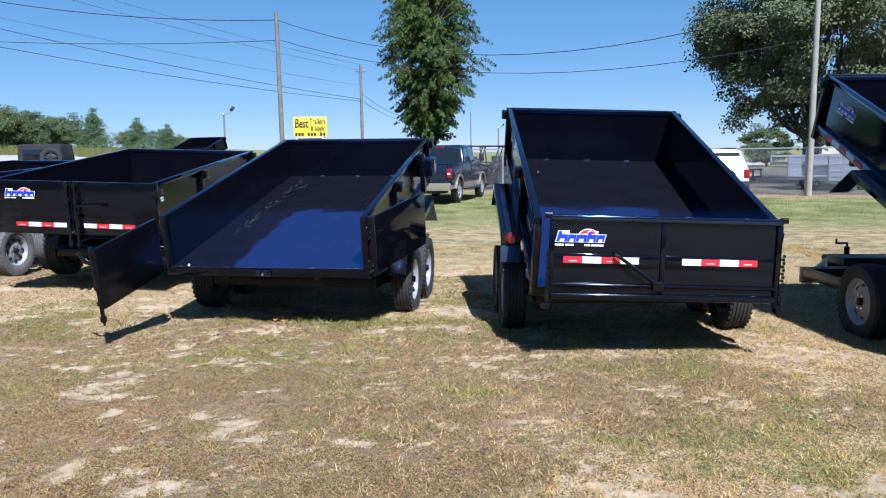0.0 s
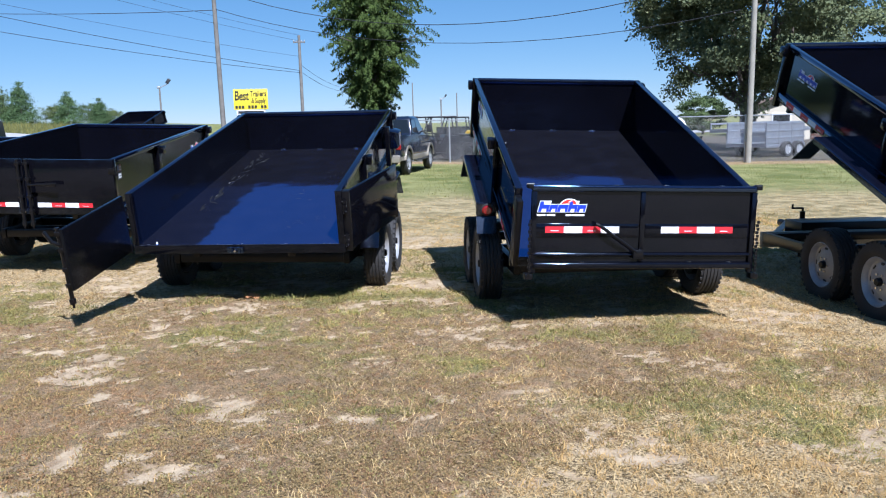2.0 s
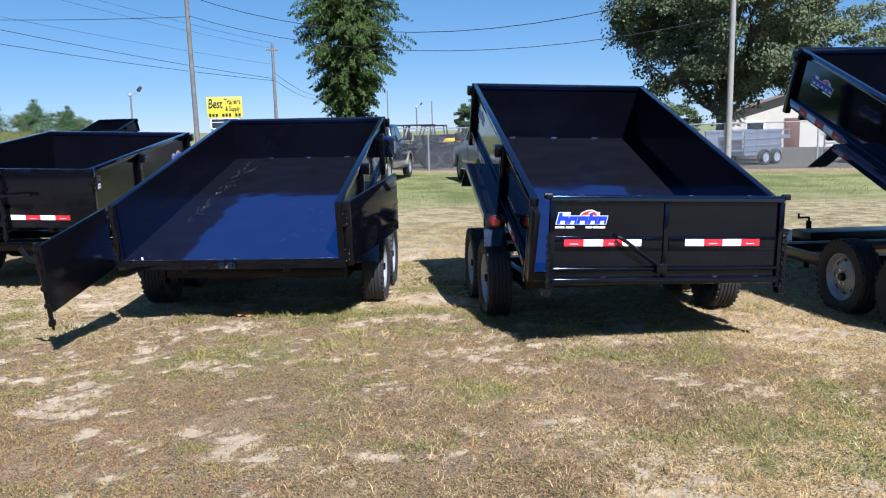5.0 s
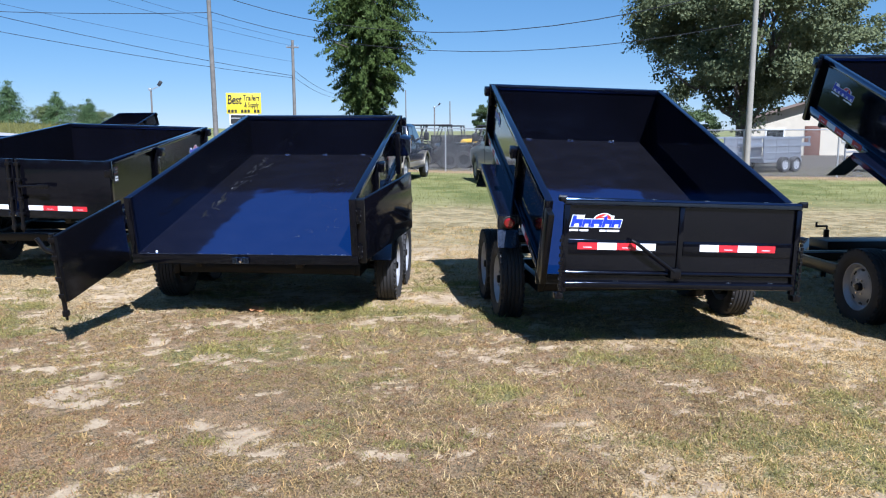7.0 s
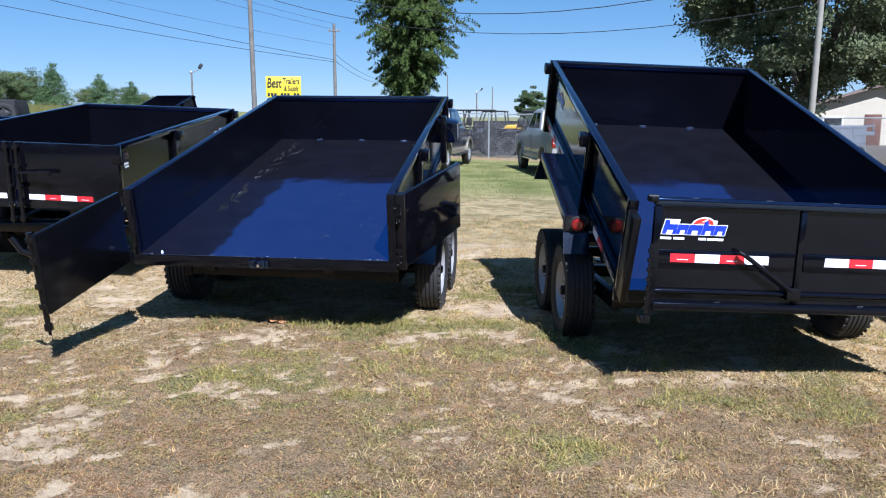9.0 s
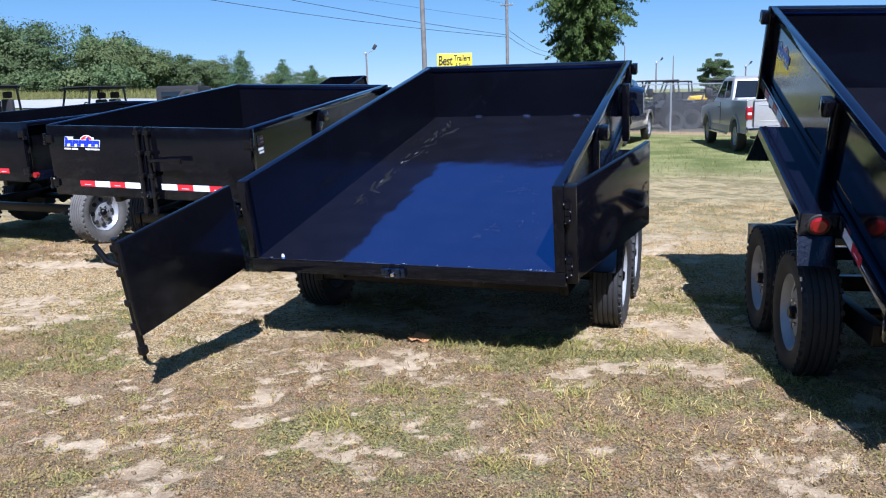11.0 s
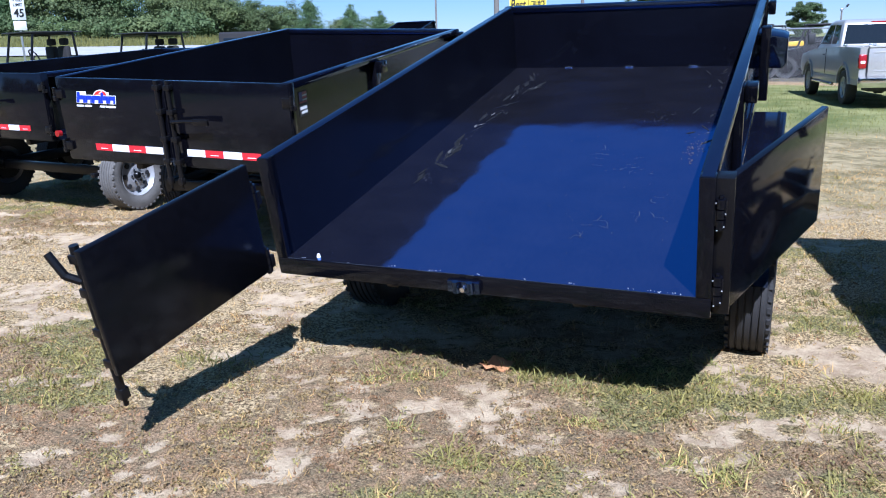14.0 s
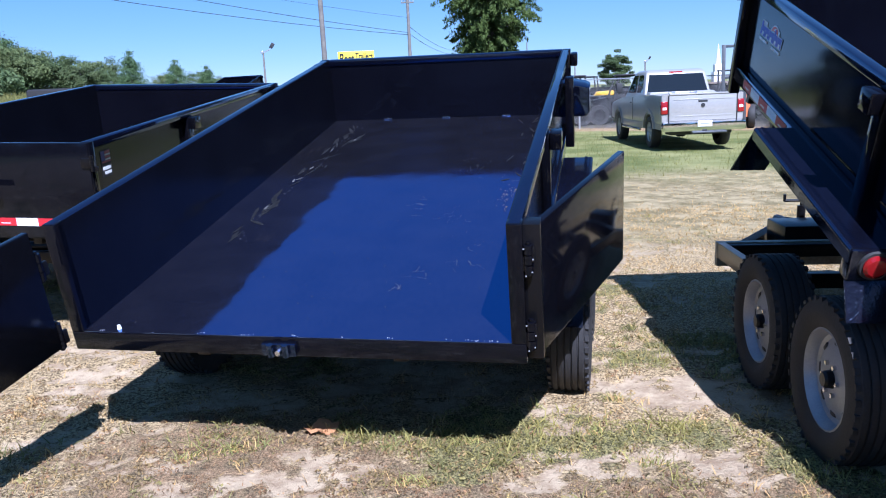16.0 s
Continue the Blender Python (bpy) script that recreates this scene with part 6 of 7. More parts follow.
# ---- fence ----
def fence():
    a, b, c = Vector((-3.0, 37.6)), Vector((14.0, 31.2)), Vector((34.0, 25.5))
    F = thing("chain_link_fence", pose(14.0, 31.2, gf(14, 31.2)), "galvanised chain link fence along the lot", "fence")
    o = Vector((14.0, 31.2, gf(14, 31.2)))
    posts = []
    for p, q in ((a, b), (b, c)):
        n = int((q - p).length / 3.0)
        posts += [p.lerp(q, k / n) for k in range(n)]
    posts.append(c)
    H = 1.83
    tops = []
    for p in posts:
        z = gf(p.x, p.y)
        bm = B()
        cyl(bm, Vector((p.x, p.y, z - 0.1)) - o, Vector((p.x, p.y, z + H + 0.05)) - o, 0.032, 8)
        part("fence_post", bm, GALV, F)
        tops.append(Vector((p.x, p.y, z + H)) - o)
    for p, q in zip(tops[:-1], tops[1:]):
        bm = B()
        cyl(bm, p, q, 0.022, 6)
        part("top_rail", bm, GALV, F)
    # diamond mesh, joined
    vs, fs = [], []
    step, r = 0.10, 0.0026
    for p, q in zip(tops[:-1], tops[1:]):
        L = (q - p).length
        n = int(L / step)
        for k in range(-int(H / step), n):
            for sgn in (1, -1):
                x0, x1 = k * step, k * step + H
                u0, u1 = max(0, x0), min(L, x1)
                if u1 - u0 < 0.02:
                    continue
                z0, z1 = (u0 - x0), (u1 - x0)
                if sgn < 0:
                    z0, z1 = H - z0, H - z1
                A = p.lerp(q, u0 / L) + Vector((0, 0, z0 - H))
                Bq = p.lerp(q, u1 / L) + Vector((0, 0, z1 - H))
                d = Vector((0, 0, r))
                e = (q - p).normalized().cross(Vector((0, 0, 1))) * r
                i = len(vs)
                vs += [A + d, A - d + e, A - d - e, Bq + d, Bq - d + e, Bq - d - e]
                fs += [(i, i + 1, i + 4, i + 3), (i + 1, i + 2, i + 5, i + 4), (i + 2, i, i + 3, i + 5)]
    me = bpy.data.meshes.new("wire_mesh")
    me.from_pydata([tuple(v) for v in vs], [], fs)
    me.materials.append(CHAIN)
    w = new("wire_mesh", me)
    w.parent = F
    tagged(w, kind="stuff")


fence()


# ---- things beyond the fence ----
def deck_trailer(name, m, label, frame_mat, deck_mat, L=5.0, W=2.0, rails=2, panel=None, group="trailers beyond the fence"):
    P = thing(name, m, label, "trailer", group)
    bm = B()
    for s in (-1, 1):
        bx(bm, s * W / 2 - 0.05, s * W / 2 + 0.05, 0, L, 0.42, 0.56, None, 0.01)
    for k in range(6):
        bx(bm, -W / 2, W / 2, k * L / 5.2, k * L / 5.2 + 0.08, 0.44, 0.54)
    part("frame", bm, frame_mat, P)
    for k in range(8):
        bm = B()
        bx(bm, -W / 2 + 0.05 + k * (W - 0.1) / 8, -W / 2 + 0.03 + (k + 1) * (W - 0.1) / 8, 0, L, 0.56, 0.60)
        part("deck_plank", bm, deck_mat, P)
    for s in (-1, 1):
        for r in range(rails):
            bm = B()
            bx(bm, s * W / 2 - 0.03, s * W / 2 + 0.03, 0, L, 0.80 + r * 0.30, 0.88 + r * 0.30, None, 0.008)
            part("side_rail", bm, frame_mat, P)
        if panel:
            bm = B()
            bx(bm, s * W / 2 - 0.012, s * W / 2 + 0.012, 0.02, L - 0.02, 0.6, 0.8 + rails * 0.3 - 0.25)
            part("side_panel", bm, panel, P)
        for k in range(4):
            bm = B()
            bx(bm, s * W / 2 - 0.03, s * W / 2 + 0.03, k * (L - 0.1) / 3, k * (L - 0.1) / 3 + 0.06, 0.56, 0.8 + rails * 0.3 - 0.2)
            part("upright", bm, frame_mat, P)
        for y in (L * 0.45, L * 0.45 + 0.8):
            car_wheel(P, pose(s * (W / 2 + 0.16), y, 0.34), s, 0.34)
    return P


deck_trailer("aluminium_trailer", at(15.6, 34.6, -62), "silver panel-sided aluminium trailer parked behind the fence", ALU, ALU, 2.7, 2.0, 3, ALU)
deck_trailer("aluminium_trailer", pose(15.6, 36.4, gf(15, 36) + 0.62, 0, 0, -60), "silver aluminium trailer stacked on blocks", ALU, ALU, 5.2, 2.0, 1)
deck_trailer("aluminium_trailer", at(20.6, 33.6, -66), "silver aluminium open trailer parked behind the fence", ALU, LUMBER, 5.6, 2.0, 2)
deck_trailer("flatbed_trailer", at(10.2, 37.0, -70), "black flatbed trailer with a wooden deck", STEEL_BLK, LUMBER, 4.6, 2.0, 1)
for x, y, a, r in ((2.2, 43.6, -72, 2), (8.6, 38.0, -76, 1), (8.4, 40.6, -70, 2), (-1.6, 42.2, -70, 2), (3.4, 46.5, -60, 3), (7.6, 46.0, -66, 3), (9.7, 34.8, -75, 1)):
    deck_trailer("utility_trailer", at(x, y, a), "black steel-sided utility trailer behind the fence", STEEL_BLK, STEEL_BLK, 3.6, 1.9, r, PLASTIC if r == 3 else None)
for x, y, w, h, z, ma, lab in ((12.6, 36.4, 0.55, 0.62, 0.9, BLUE_TARP, "crate covered with a blue tarpaulin"), (11.3, 36.7, 0.5, 0.3, 0.62, MACHINE_ORANGE, "orange machine part on a deck")):
    bm = B()
    bx(bm, -w, w, -w * 0.7, w * 0.7, 0, h * 1.6, None, 0.05)
    bx(bm, -w * 0.9, w * 0.9, -w * 0.72, w * 0.72, h * 1.4, h * 1.66, None, 0.03)
    solid("crate", bm, ma, lab, "crate", at(x, y, -62) @ pose(0, 0, z - 0.05))


def machine(m, label, body, mast=0.0, hood=None):
    P = thing("forklift" if mast else "tractor", m, label, "forklift" if mast else "tractor")
    bm = B()
    prism(bm, [(0.0, 0.35), (0.0, 1.1), (0.7, 1.2), (0.9, 0.7), (1.5, 0.7), (1.6, 1.15), (2.2, 1.05), (2.3, 0.4)], -0.55, 0.55, bev=0.05)
    part("body", bm, body, P)
    if hood:
        bm = B()
        prism(bm, [(1.55, 1.20), (1.60, 1.40), (2.30, 1.36), (2.42, 1.20)], -0.5, 0.5, bev=0.04)
        part("hood", bm, hood, P, "yellow painted hood")
    bm = B()
    for s in (-1, 1):
        tube(bm, [(s * 0.5, 0.1, 1.1), (s * 0.5, 0.2, 2.0), (s * 0.5, 1.3, 2.0), (s * 0.5, 1.6, 1.1)], 0.035, 6)
        part("guard_bar", bm, PLASTIC, P)
        bm = B()
    bx(bm, -0.55, 0.55, 0.15, 1.35, 1.98, 2.03, None, 0.02)
    part("roof", bm, PLASTIC, P)
    bm = B()
    bx(bm, -0.25, 0.25, 0.55, 1.0, 0.9, 1.05, None, 0.04)
    bx(bm, -0.25, 0.25, 0.5, 0.62, 1.0, 1.5, None, 0.04)
    part("seat", bm, CANVAS, P)
    for s in (-1, 1):
        car_wheel(P, pose(s * 0.6, 0.35, 0.38), s, 0.38, STEEL_BLK)
        car_wheel(P, pose(s * 0.6, 1.95, 0.42), s, 0.42, GALV if hood else STEEL_BLK)
    if mast:
        for s in (-1, 1):
            bm = B()
            bx(bm, s * 0.35 - 0.06, s * 0.35 + 0.06, 2.35, 2.48, 0.1, mast, None, 0.01)
            part("mast_rail", bm, MAST, P)
        for z in (0.3, mast * 0.6, mast - 0.1):
            bm = B()
            bx(bm, -0.42, 0.42, 2.37, 2.46, z, z + 0.09, None, 0.01)
            part("mast_bar", bm, MAST, P)
    return P


machine(at(8.25, 35.2, 165), "orange forklift with a tall dull grey mast", MACHINE_ORANGE, 2.85)
machine(at(6.3, 40.6, 85), "dark tractor with a yellow hood behind the fence", STEEL_BLK, hood=MACHINE_YELLOW)
machine(at(2.2, 40.0, 100), "dark tractor with open frame behind the fence", STEEL_BLK)
machine(at(0.6, 40.2, 70), "black tractor with roll guard behind the fence", PLASTIC)
for x, y, a in ((3.3, 38.2, 95), (5.8, 38.6, 82), (-0.9, 39.6, 100), (1.6, 38.4, 88), (4.4, 42.6, 75), (7.3, 38.4, 96)):
    machine(at(x, y, a), "black compact tractor parked behind the fence", STEEL_BLK if x > 2 else PLASTIC)


def building():
    x, y = 30.8, 55.0
    P = thing("building", at(x, y, -22), "beige sided building with a brown gable roof", "building")
    w, d, h, p = 4.6, 8.0, 2.5, 3.9
    bm = B()
    for a, b in (((-w, 0), (w, 0.2)), ((-w, d - 0.2), (w, d))):
        prism(bm, [(a[0], 0), (b[0], 0), (b[0], h), (0, p), (a[0], h)], a[1], b[1], pose(0, 0, 0, 0, 0, 90) @ Matrix.Diagonal((1, -1, 1, 1)))
    part("gable_wall", bm, STUCCO, P)
    for s in (-1, 1):
        bm = B()
        bx(bm, s * w - 0.1, s * w + 0.1, 0.2, d - 0.2, 0, h)
        part("side_wall", bm, STUCCO, P)
        bm = B()
        L = math.hypot(w + 0.5, (p - h) * (w + 0.5) / w)
        a = math.degrees(math.atan2(p - h, w))
        bx(bm, 0, s * L, -0.5, d + 0.5, 0.03, 0.17, pose(0, 0, p, 0, s * a, 0))
        part("roof_slope", bm, ROOFING, P)
    bm = B()
    bx(bm, -1.0, 0.0, -0.06, -0.004, 0.0, 2.05, None, 0.01)
    part("door", bm, mat("brown_door", (0.12, 0.05, 0.03), 0.6), P)
    for x0 in (-3.6, 1.4):
        bm = B()
        bx(bm, x0, x0 + 1.3, -0.05, -0.004, 0.9, 1.9, None, 0.01)
        wn_ = part("window", bm, WHITE_SIGN, P)
        bm = B()
        bx(bm, x0 + 0.1, x0 + 1.2, -0.06, -0.05, 1.0, 1.8)
        part("pane", bm, CARGLASS, wn_)


building()


def steeple():
    P = thing("church_steeple", pose(41.5, 158.5, 0.0), "white church steeple far beyond the lot", "steeple")
    bm = B()
    bx(bm, -0.95, 0.95, -0.95, 0.95, 0, 2.6, None, 0.05)
    bx(bm, -0.72, 0.72, -0.72, 0.72, 2.6, 4.0, None, 0.05)
    part("tower", bm, WHITE_SIGN, P)
    bm = B()
    cyl(bm, (0, 0, 4.0), (0, 0, 7.6), 0.55, 8, 0.04)
    part("spire", bm, WHITE_SIGN, P)
    bm = B()
    prism(bm, [(-6, 0), (6, 0), (6, 0.9), (-6, 0.9)], -5, 5)
    part("church_roof", bm, ROOFING, P)


steeple()

# a small tipped trailer box seen far off over the others
dump_trailer("small dark dump trailer tipped up far across the lot", (-11.85, 34.3, 1.14), -20, 20, 0, 1.7, 2.4, 0.45, fenders=False, side_tape=False, side_mark=False, axle_y=0.7)

# an unseen belt of leaves added behind the camera, only for the glossy gates to mirror
rs = np.random.RandomState(77)
n = 24000
x = rs.uniform(-85, 85, n)
top = 7.0 + 2.5 * np.sin(x * 0.23) * np.sin(x * 0.071 + 1) + 1.6 * np.sin(x * 0.61)
q = np.stack([x, -42 - 6 * rs.uniform(0, 1, n) + 0.004 * x * x, top * rs.uniform(0.02, 1.0, n) ** 0.8], 1)
me = quads("wood", leaves(q, np.array([[0, 0.8, 0.5]]) * np.ones((n, 1)), 0.55, rs, 0.7), LEAF_WOOD)
tagged(new("wood", me), "unseen belt of green leaves added behind the camera for the gates to mirror", "wood", kind="stuff")

# ---- dry leaf ----
bm = B()
g = [[bm.verts.new((0.09 * (i - 2) / 2 * (1 - 0.15 * abs(j - 2)), 0.06 * (j - 2) / 2 * (1 - 0.1 * abs(i - 2) ** 2), 0.02 + 0.018 * math.sin(i * 1.7 + j))) for j in range(5)] for i in range(5)]
for i in range(4):
    for j in range(4):
        bm.faces.new((g[i][j], g[i + 1][j], g[i + 1][j + 1], g[i][j + 1]))
solid("dry_leaf", bm, DRYLEAF, "curled dry brown leaf on the bare ground", "leaf", pose(-1.58, 7.66, gf(-1.58, 7.66) + 0.004, 8, 0, 25))


# ---- grass, the last and most numerous ----
def blades(name, x, y, length, width, lean, rs, material, label, bend=0.0, plain=False):
    """Grass blades as thin bent strips."""
    n = len(x)
    a = rs.uniform(0, 2 * math.pi, n)
    b = rs.uniform(0, 2 * math.pi, n)
    z = lay(x, y) - 0.004
    base = np.stack([x, y, z], 1)
    d1 = np.stack([np.cos(a) * np.sin(lean), np.sin(a) * np.sin(lean), np.cos(lean)], 1)
    l2 = np.minimum(lean + bend, 1.75)
    d2 = np.stack([np.cos(a) * np.sin(l2), np.sin(a) * np.sin(l2), np.cos(l2)], 1)
    w = np.stack([-np.sin(b), np.cos(b), np.zeros(n)], 1) * width[:, None] * 0.5
    mid = base + d1 * length[:, None] * 0.55
    tip = mid + d2 * length[:, None] * 0.5
    if plain:
        me = bpy.data.meshes.new(name)
        me.vertices.add(3 * n)
        me.vertices.foreach_set("co", np.stack([base - w, base + w, base + d1 * length[:, None]], 1).astype(np.float32).ravel())
        me.loops.add(3 * n)
        me.loops.foreach_set("vertex_index", np.arange(3 * n))
        me.polygons.add(n)
        me.polygons.foreach_set("loop_start", np.arange(0, 3 * n, 3))
        me.update()
        me.materials.append(material)
        return tagged(new(name, me), label, "grass", kind="stuff")
    co = np.stack([base - w, base + w, mid + w * 0.8, mid - w * 0.8, tip], 1).reshape(-1, 3)
    me = bpy.data.meshes.new(name)
    me.vertices.add(5 * n)
    me.vertices.foreach_set("co", co.astype(np.float32).ravel())
    o = np.arange(n)[:, None] * 5
    li = np.concatenate([o + np.array([[0, 1, 2, 3]]), o + np.array([[3, 2, 4]])], 1).ravel()
    me.loops.add(7 * n)
    me.loops.foreach_set("vertex_index", li)
    st = (np.arange(n)[:, None] * 7 + np.array([[0, 4]])).ravel()
    me.polygons.add(2 * n)
    me.polygons.foreach_set("loop_start", st)
    me.update()
    me.materials.append(material)
    return tagged(new(name, me), label, "grass", kind="stuff")


def scatter(n, rs, x0=-7.5, x1=6.0, y0=2.6, y1=15.0, power=1.45):
    """More of them toward the near end."""
    y = y0 + (y1 - y0) * rs.uniform(0, 1, n) ** power
    half = 0.68 * (y + 0.7)
    u = rs.uniform(-1, 1, n)
    # thinning out raggedly toward the sides and the near end
    thin = np.maximum(ramp(np.abs(u), 0.76, 1.0), 1 - ramp(y, y0, y0 + 0.6))
    u = np.where(thin > rs.uniform(0, 1, n), u * rs.uniform(0.2, 1.15, n), u)
    y = np.where(thin > rs.uniform(0.3, 1.6, n), y - rs.exponential(0.5, n), y)
    return np.clip(-0.4 + u * half, x0 - rs.exponential(0.5, n), x1 + rs.exponential(0.5, n)), y


rs = np.random.RandomState(40)
x, y = scatter(560000, rs)
bare, lush, brown = cover(x, y)
clot = ramp(fbm(x, y, 5.5, 18, 4, 0.7), 0.36, 0.60)
far_ = 1 + 0.10 * np.maximum(0, y - 5)
pick = rs.uniform(0, 1, len(x))
k = pick < (0.74 - 0.42 * (1 - ramp(y, 8.5, 10.5)) * (1 - ramp(x, 0.0, 1.2))) * (1 - 0.8 * brown) * (1 - 0.86 * bare) * (1 - 0.6 * lush) * (0.25 + 0.9 * clot)
n = k.sum()
blades("dry_grass", x[k], y[k], rs.uniform(0.015, 0.055, n), rs.uniform(0.003, 0.006, n) * far_[k], rs.uniform(0.45, 1.5, n), rs, GRASS_DRY, "short straw-coloured dead grass", 0.5, True)
k = (pick > 0.25) & (pick < 0.25 + 0.65 * brown * (1 - 0.94 * bare) * (0.35 + 0.8 * clot))
n = k.sum()
blades("brown_grass", x[k], y[k], rs.uniform(0.012, 0.04, n), rs.uniform(0.003, 0.006, n) * far_[k], rs.uniform(0.5, 1.5, n), rs, GRASS_BROWN, "short brown trampled dead grass", 0.4, True)
k = pick > 1 - 0.85 * lush * (0.4 + 0.7 * clot)
n = k.sum()
blades("green_grass", x[k], y[k], rs.uniform(0.012, 0.042, n), rs.uniform(0.003, 0.006, n) * far_[k], rs.uniform(0.35, 1.4, n), rs, GRASS_GREEN, "low patchy green grass", 0.5, True)


def tufts(n, rs, want, lo, hi, per, spread, material, name, label):
    x, y = scatter(n * 6, rs)
    bare, lush, brown = cover(x, y)
    k = rs.uniform(0, 1, len(x)) < want(bare, lush, brown)
    x, y = x[k][:n], y[k][:n]
    s = rs.uniform(0.5, 1.3, len(x))
    X = (x[:, None] + rs.normal(size=(len(x), per)) * spread * s[:, None]).ravel()
    Y = (y[:, None] + rs.normal(size=(len(x), per)) * spread * s[:, None]).ravel()
    S = np.repeat(s, per)
    m = len(X)
    blades(name, X, Y, rs.uniform(lo, hi, m) * S, rs.uniform(0.003, 0.006, m), np.abs(rs.normal(0.85, 0.33, m)), rs, material, label, 0.6)


tufts(560, rs, lambda b, l, w: 0.5 * l, 0.035, 0.09, 30, 0.035, GRASS_GREEN, "green_tufts", "green grass tufts in the worn lot")
tufts(1500, rs, lambda b, l, w: 0.35 * (1 - b) * (1 - 0.75 * w), 0.025, 0.07, 18, 0.028, GRASS_DRY, "dry_tufts", "straw-coloured dry grass tufts")
n = 1050
c = np.stack([rs.uniform(-0.9, 3.2, n), 2.8 + 4.2 * rs.uniform(0, 1, n) ** 1.2], 1)
c = c[cover(c[:, 0], c[:, 1])[0] < 0.5]
n = len(c) * 24
size = np.repeat(rs.uniform(0.5, 1.25, len(c)), 24)
q = np.repeat(c, 24, 0) + rs.normal(size=(n, 2)) * 0.026 * size[:, None]
blades("straw_tufts", q[:, 0], q[:, 1], rs.uniform(0.022, 0.066, n) * size, rs.uniform(0.0028, 0.0055, n), np.abs(rs.normal(1.05, 0.32, n)), rs, GRASS_STRAW, "pale straw tufts standing in the worn grass", 0.7)
for a, b, r in LUSH:
    n = 130
    c = rs.normal(size=(8, 2)) * 0.5 * r * np.array([1.3, 0.7]) + [a, b]
    q = c[rs.randint(0, 8, n)] + rs.normal(size=(n, 2)) * 0.03
    blades("green_tuft", q[:, 0], q[:, 1], rs.uniform(0.035, 0.105, n), rs.uniform(0.004, 0.007, n), np.abs(rs.normal(0.95, 0.35, n)), rs, GRASS_GREEN, "long-bladed green grass tuft in the sand", 0.6)


def cushions(n, rs, want, per, r0, r1, high, leaf, material, name, label, y1=10.5):
    """Low mats of creeping weed: small mounds closely set with tiny leaves."""
    x, y = scatter(n, rs, y1=y1)
    bare, lush, brown = cover(x, y)
    k = rs.uniform(0, 1, n) < want(x, y, bare, lush, brown)
    x, y = x[k], y[k]
    n = len(x)
    r = rs.uniform(r0, r1, n) * (1 + 0.05 * np.maximum(0, y - 5))
    a, f = rs.uniform(0, 2 * math.pi, (n, per)), np.sqrt(rs.uniform(0, 1, (n, per)))
    dx, dy = np.cos(a) * f, np.sin(a) * f
    h = high * rs.uniform(0.4, 1.3, n)
    z = lay(x, y)[:, None] + h[:, None] * (1 - f ** 2) + rs.uniform(-0.001, 0.004, (n, per))
    q = np.stack([x[:, None] + dx * r[:, None], y[:, None] + dy * r[:, None], z], -1).reshape(-1, 3)
    up = np.stack([1.6 * dx, 1.6 * dy, np.ones_like(dx)], -1).reshape(-1, 3)
    big = np.repeat(leaf * (1 + 0.10 * np.maximum(0, y - 5)), per)[:, None]
    co = leaves(np.zeros_like(q), up, 1.0, rs, 0.62).reshape(-1, 4, 3) * big[:, None] + q[:, None]
    tagged(new(name, quads(name, co.reshape(-1, 3), material)), label, "weeds", kind="stuff")


def drift(x, y, seed, lo=0.44, hi=0.56):
    return ramp(fbm(x, y, 3.4, seed, 5, 0.68), lo, hi)


# crabgrass: long blades splayed from one root, some fresh, some half dried
CRABGRASS = [(-1.97, 7.42, 1.3), (-1.84, 7.46, 1.0), (-1.52, 7.70, 1.3), (-1.44, 7.66, 0.9), (-1.26, 7.46, 1.0), (-1.12, 7.13, 0.8), (-1.51, 6.68, 0.8), (-0.62, 6.77, 1.1), (-0.61, 7.93, 0.9), (-0.78, 6.88, 0.9),
             (-0.76, 6.37, 1.1), (-0.50, 6.33, 1.1), (-1.83, 6.91, 0.8), (-0.25, 6.75, 0.9), (-0.01, 8.51, 0.8), (-0.06, 8.87, 0.9), (-0.15, 7.31, 1.1), (-0.19, 8.04, 0.8), (-0.36, 7.60, 0.8), (-0.92, 7.52, 0.9),
             (0.54, 8.96, 1.1), (0.42, 8.35, 0.9), (-1.05, 7.62, 1.0), (-0.82, 7.74, 0.9), (-2.1, 7.36, 0.9)]
for a, b, s in CRABGRASS:
    for material, n, hi in ((GRASS_FRESH, 60, 0.105), (GRASS_DRY, 26, 0.085)):
        q = np.array([a, b]) + rs.normal(size=(n, 2)) * np.array([0.042, 0.026]) * s
        blades("crabgrass", q[:, 0], q[:, 1], rs.uniform(0.035, hi, n) * s, rs.uniform(0.003, 0.0055, n), np.abs(rs.normal(1.0, 0.36, n)), rs, material, "splayed yellow-green crabgrass tuft in the sand", 0.55)

cushions(50000, rs, lambda x, y, b, l, w: (0.12 + 0.88 * w) * (1 - 0.90 * b) * (1 - 0.6 * l) * drift(x, y, 17, 0.42, 0.54), 14, 0.014, 0.034, 0.015, 0.0050, WEED, "creeping_weeds", "low brown-green creeping weed mats over the earth")
cushions(30000, rs, lambda x, y, b, l, w: (0.10 + 0.90 * w) * (1 - 0.90 * b) * (1 - 0.8 * l) * drift(x, y, 23), 12, 0.012, 0.028, 0.011, 0.0047, WEED_DRY, "withered_weeds", "russet withered weed mats over the earth")
cushions(34000, rs, lambda x, y, b, l, w: np.maximum(l, 0.35 * w * drift(x, y, 29, 0.5, 0.6)) * (1 - 0.9 * b), 16, 0.014, 0.036, 0.018, 0.0050, WEED_GREEN, "green_weeds", "dull green mat weeds in the worn lot", 11.5)
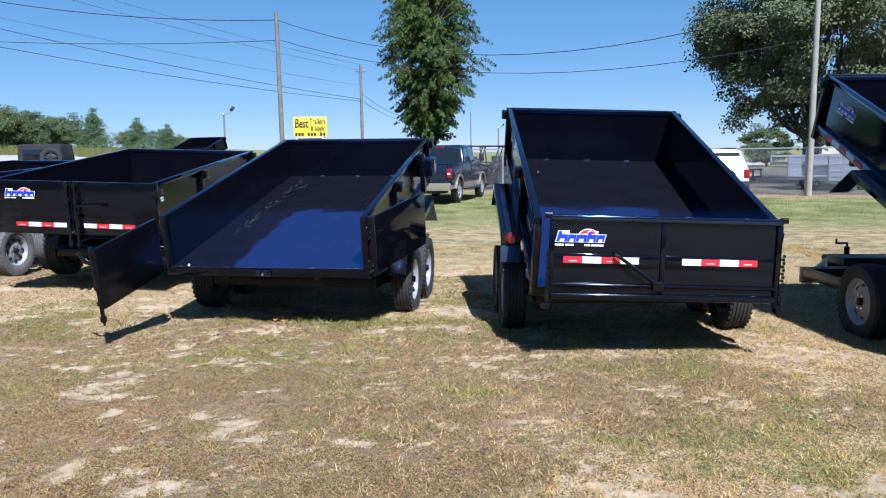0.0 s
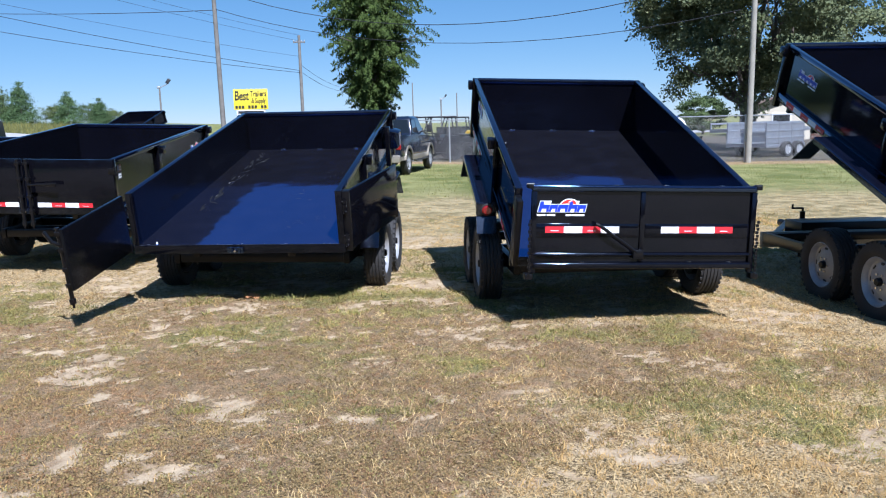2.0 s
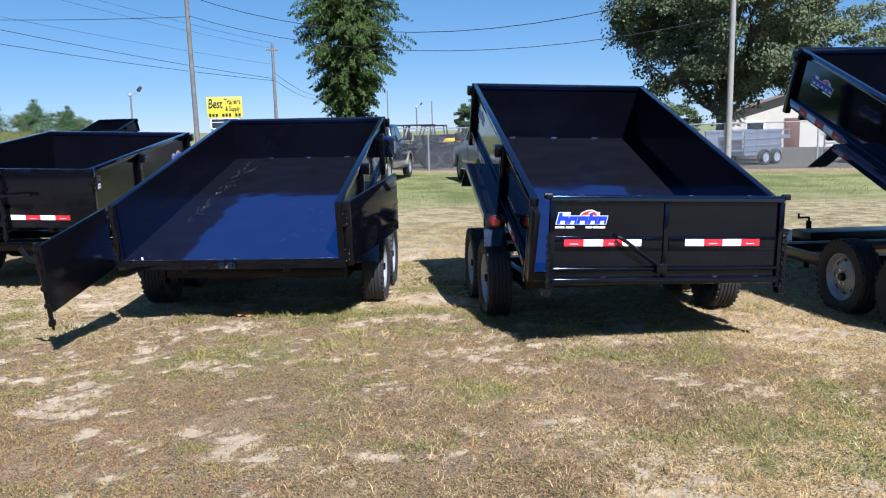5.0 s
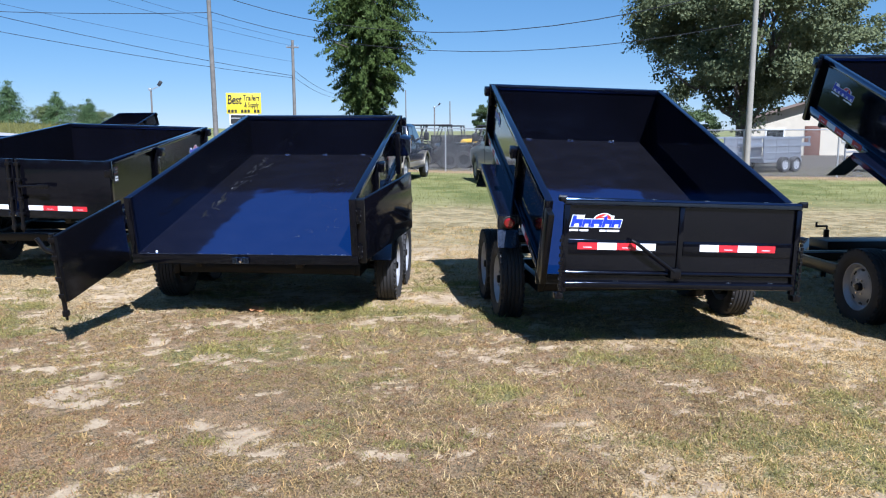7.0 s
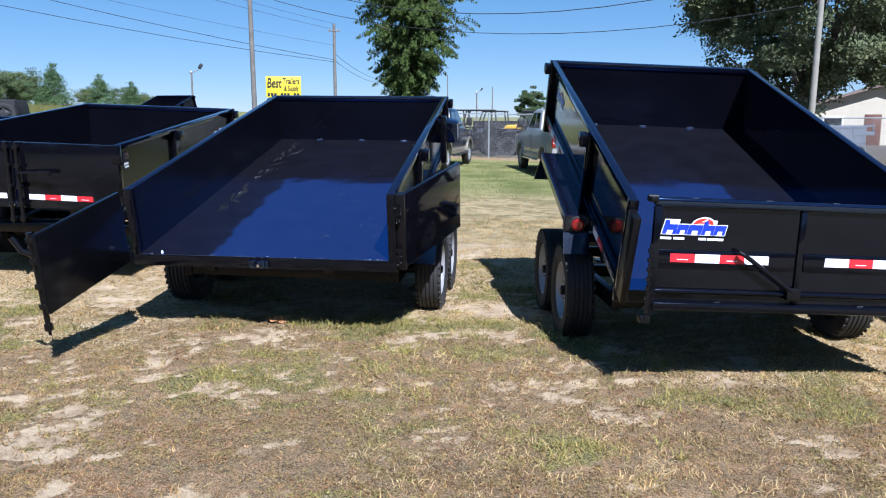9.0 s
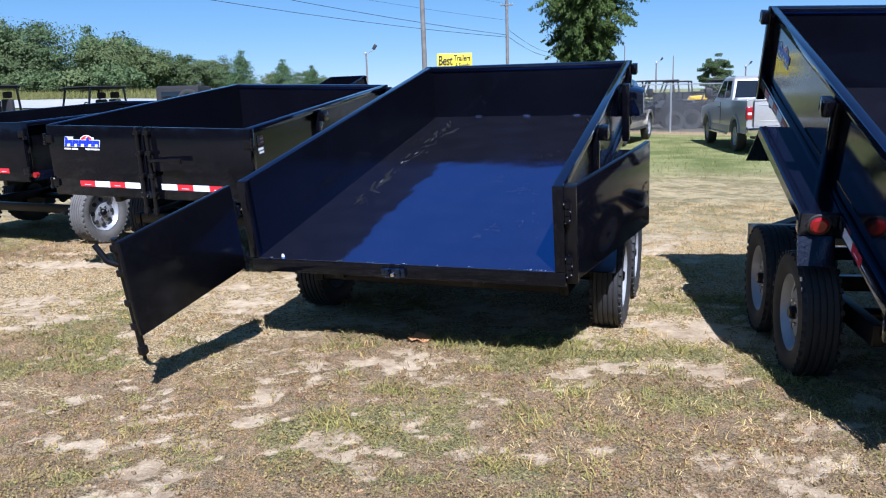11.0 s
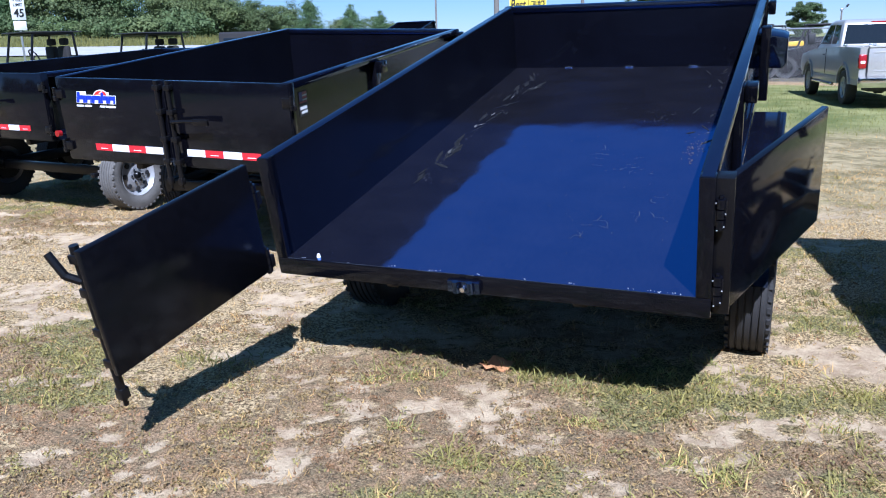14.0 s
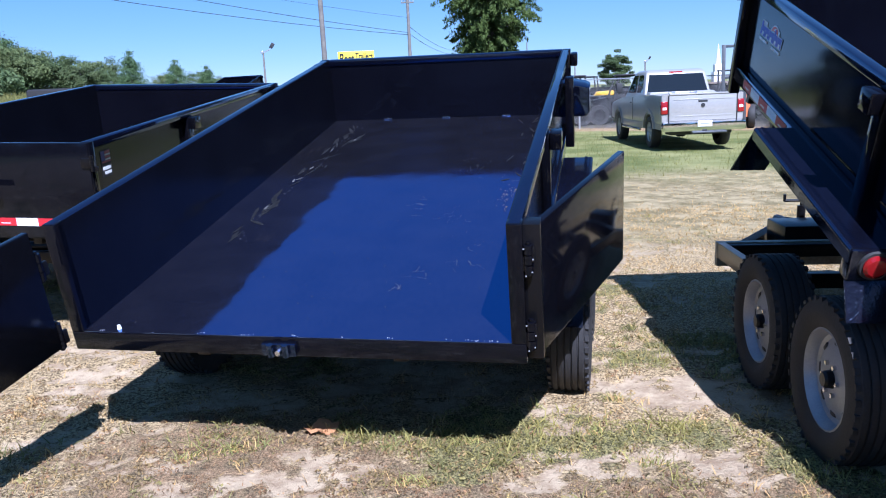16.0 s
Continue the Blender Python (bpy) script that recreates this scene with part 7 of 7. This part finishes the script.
# crumbs of earth on the bare spots
x, y = scatter(60000, rs, y1=9.5)
bare, lush, brown = cover(x, y)
k = rs.uniform(0, 1, len(x)) < 0.30 * np.maximum(bare, 0.6 * brown) * ramp(fbm(x, y, 6.0, 41, 3), 0.42, 0.62)
x, y = x[k], y[k]
q = np.stack([x, y, lay(x, y) + 0.002], 1)
tagged(new("earth_crumbs", quads("earth_crumbs", leaves(q, np.array([[0, -0.3, 0.6]]) * np.ones((len(x), 1)), 0.0055, rs, 0.8), CRUMB)), "crumbs of sandy earth on the bare spots", "earth", kind="stuff")
# one green tuft on the bare spot in front, and the unmown grass along the fence
n = 260
blades("green_tuft", -1.40 + rs.normal(size=n) * 0.045, 4.38 + rs.normal(size=n) * 0.035, rs.uniform(0.02, 0.05, n), rs.uniform(0.003, 0.005, n), np.abs(rs.normal(0.5, 0.3, n)), rs, GRASS_GREEN, "bright green weed tuft on bare sand", 0.6)
n = 62000
y = 14 + 24 * rs.uniform(0, 1, n) ** 1.1
x = rs.uniform(-0.62, 0.62, n) * (y + 2)
g = fbm(x, y, 0.5, 2, 5) + 0.28 * ramp(y, 17, 23) - 0.1
k = g > 0.5
m = k.sum()
blades("lawn_grass", x[k], y[k], rs.uniform(0.03, 0.09, m), rs.uniform(0.008, 0.016, m), np.abs(rs.normal(0.5, 0.3, m)), rs, LAWN, "rough green grass along the fence", 0.6, True)
m = (~k).sum()
blades("straw_grass", x[~k], y[~k], rs.uniform(0.02, 0.06, m), rs.uniform(0.006, 0.012, m), np.abs(rs.normal(0.8, 0.3, m)), rs, GRASS_DRY, "mown straw-coloured grass", 0.6, True)
# tall unmown grass on the bank behind the road
n = 26000
u, v = rs.uniform(-20, 48, n), 9.3 + 12.5 * rs.uniform(0, 1, n) ** 1.3
v = v + 0.8 * (fbm(u, v, 0.25, 51, 3) - 0.5)
x, y = -36 + 0.841 * u - 0.541 * v, 40 + 0.541 * u + 0.841 * v
blades("verge_grass", x, y, rs.uniform(0.15, 0.5, n) * (0.5 + fbm(x, y, 0.3, 52, 3)), rs.uniform(0.02, 0.05, n), np.abs(rs.normal(0.3, 0.2, n)), rs, VERGE, "tall yellow-green unmown grass on the road bank", 0.4, True)
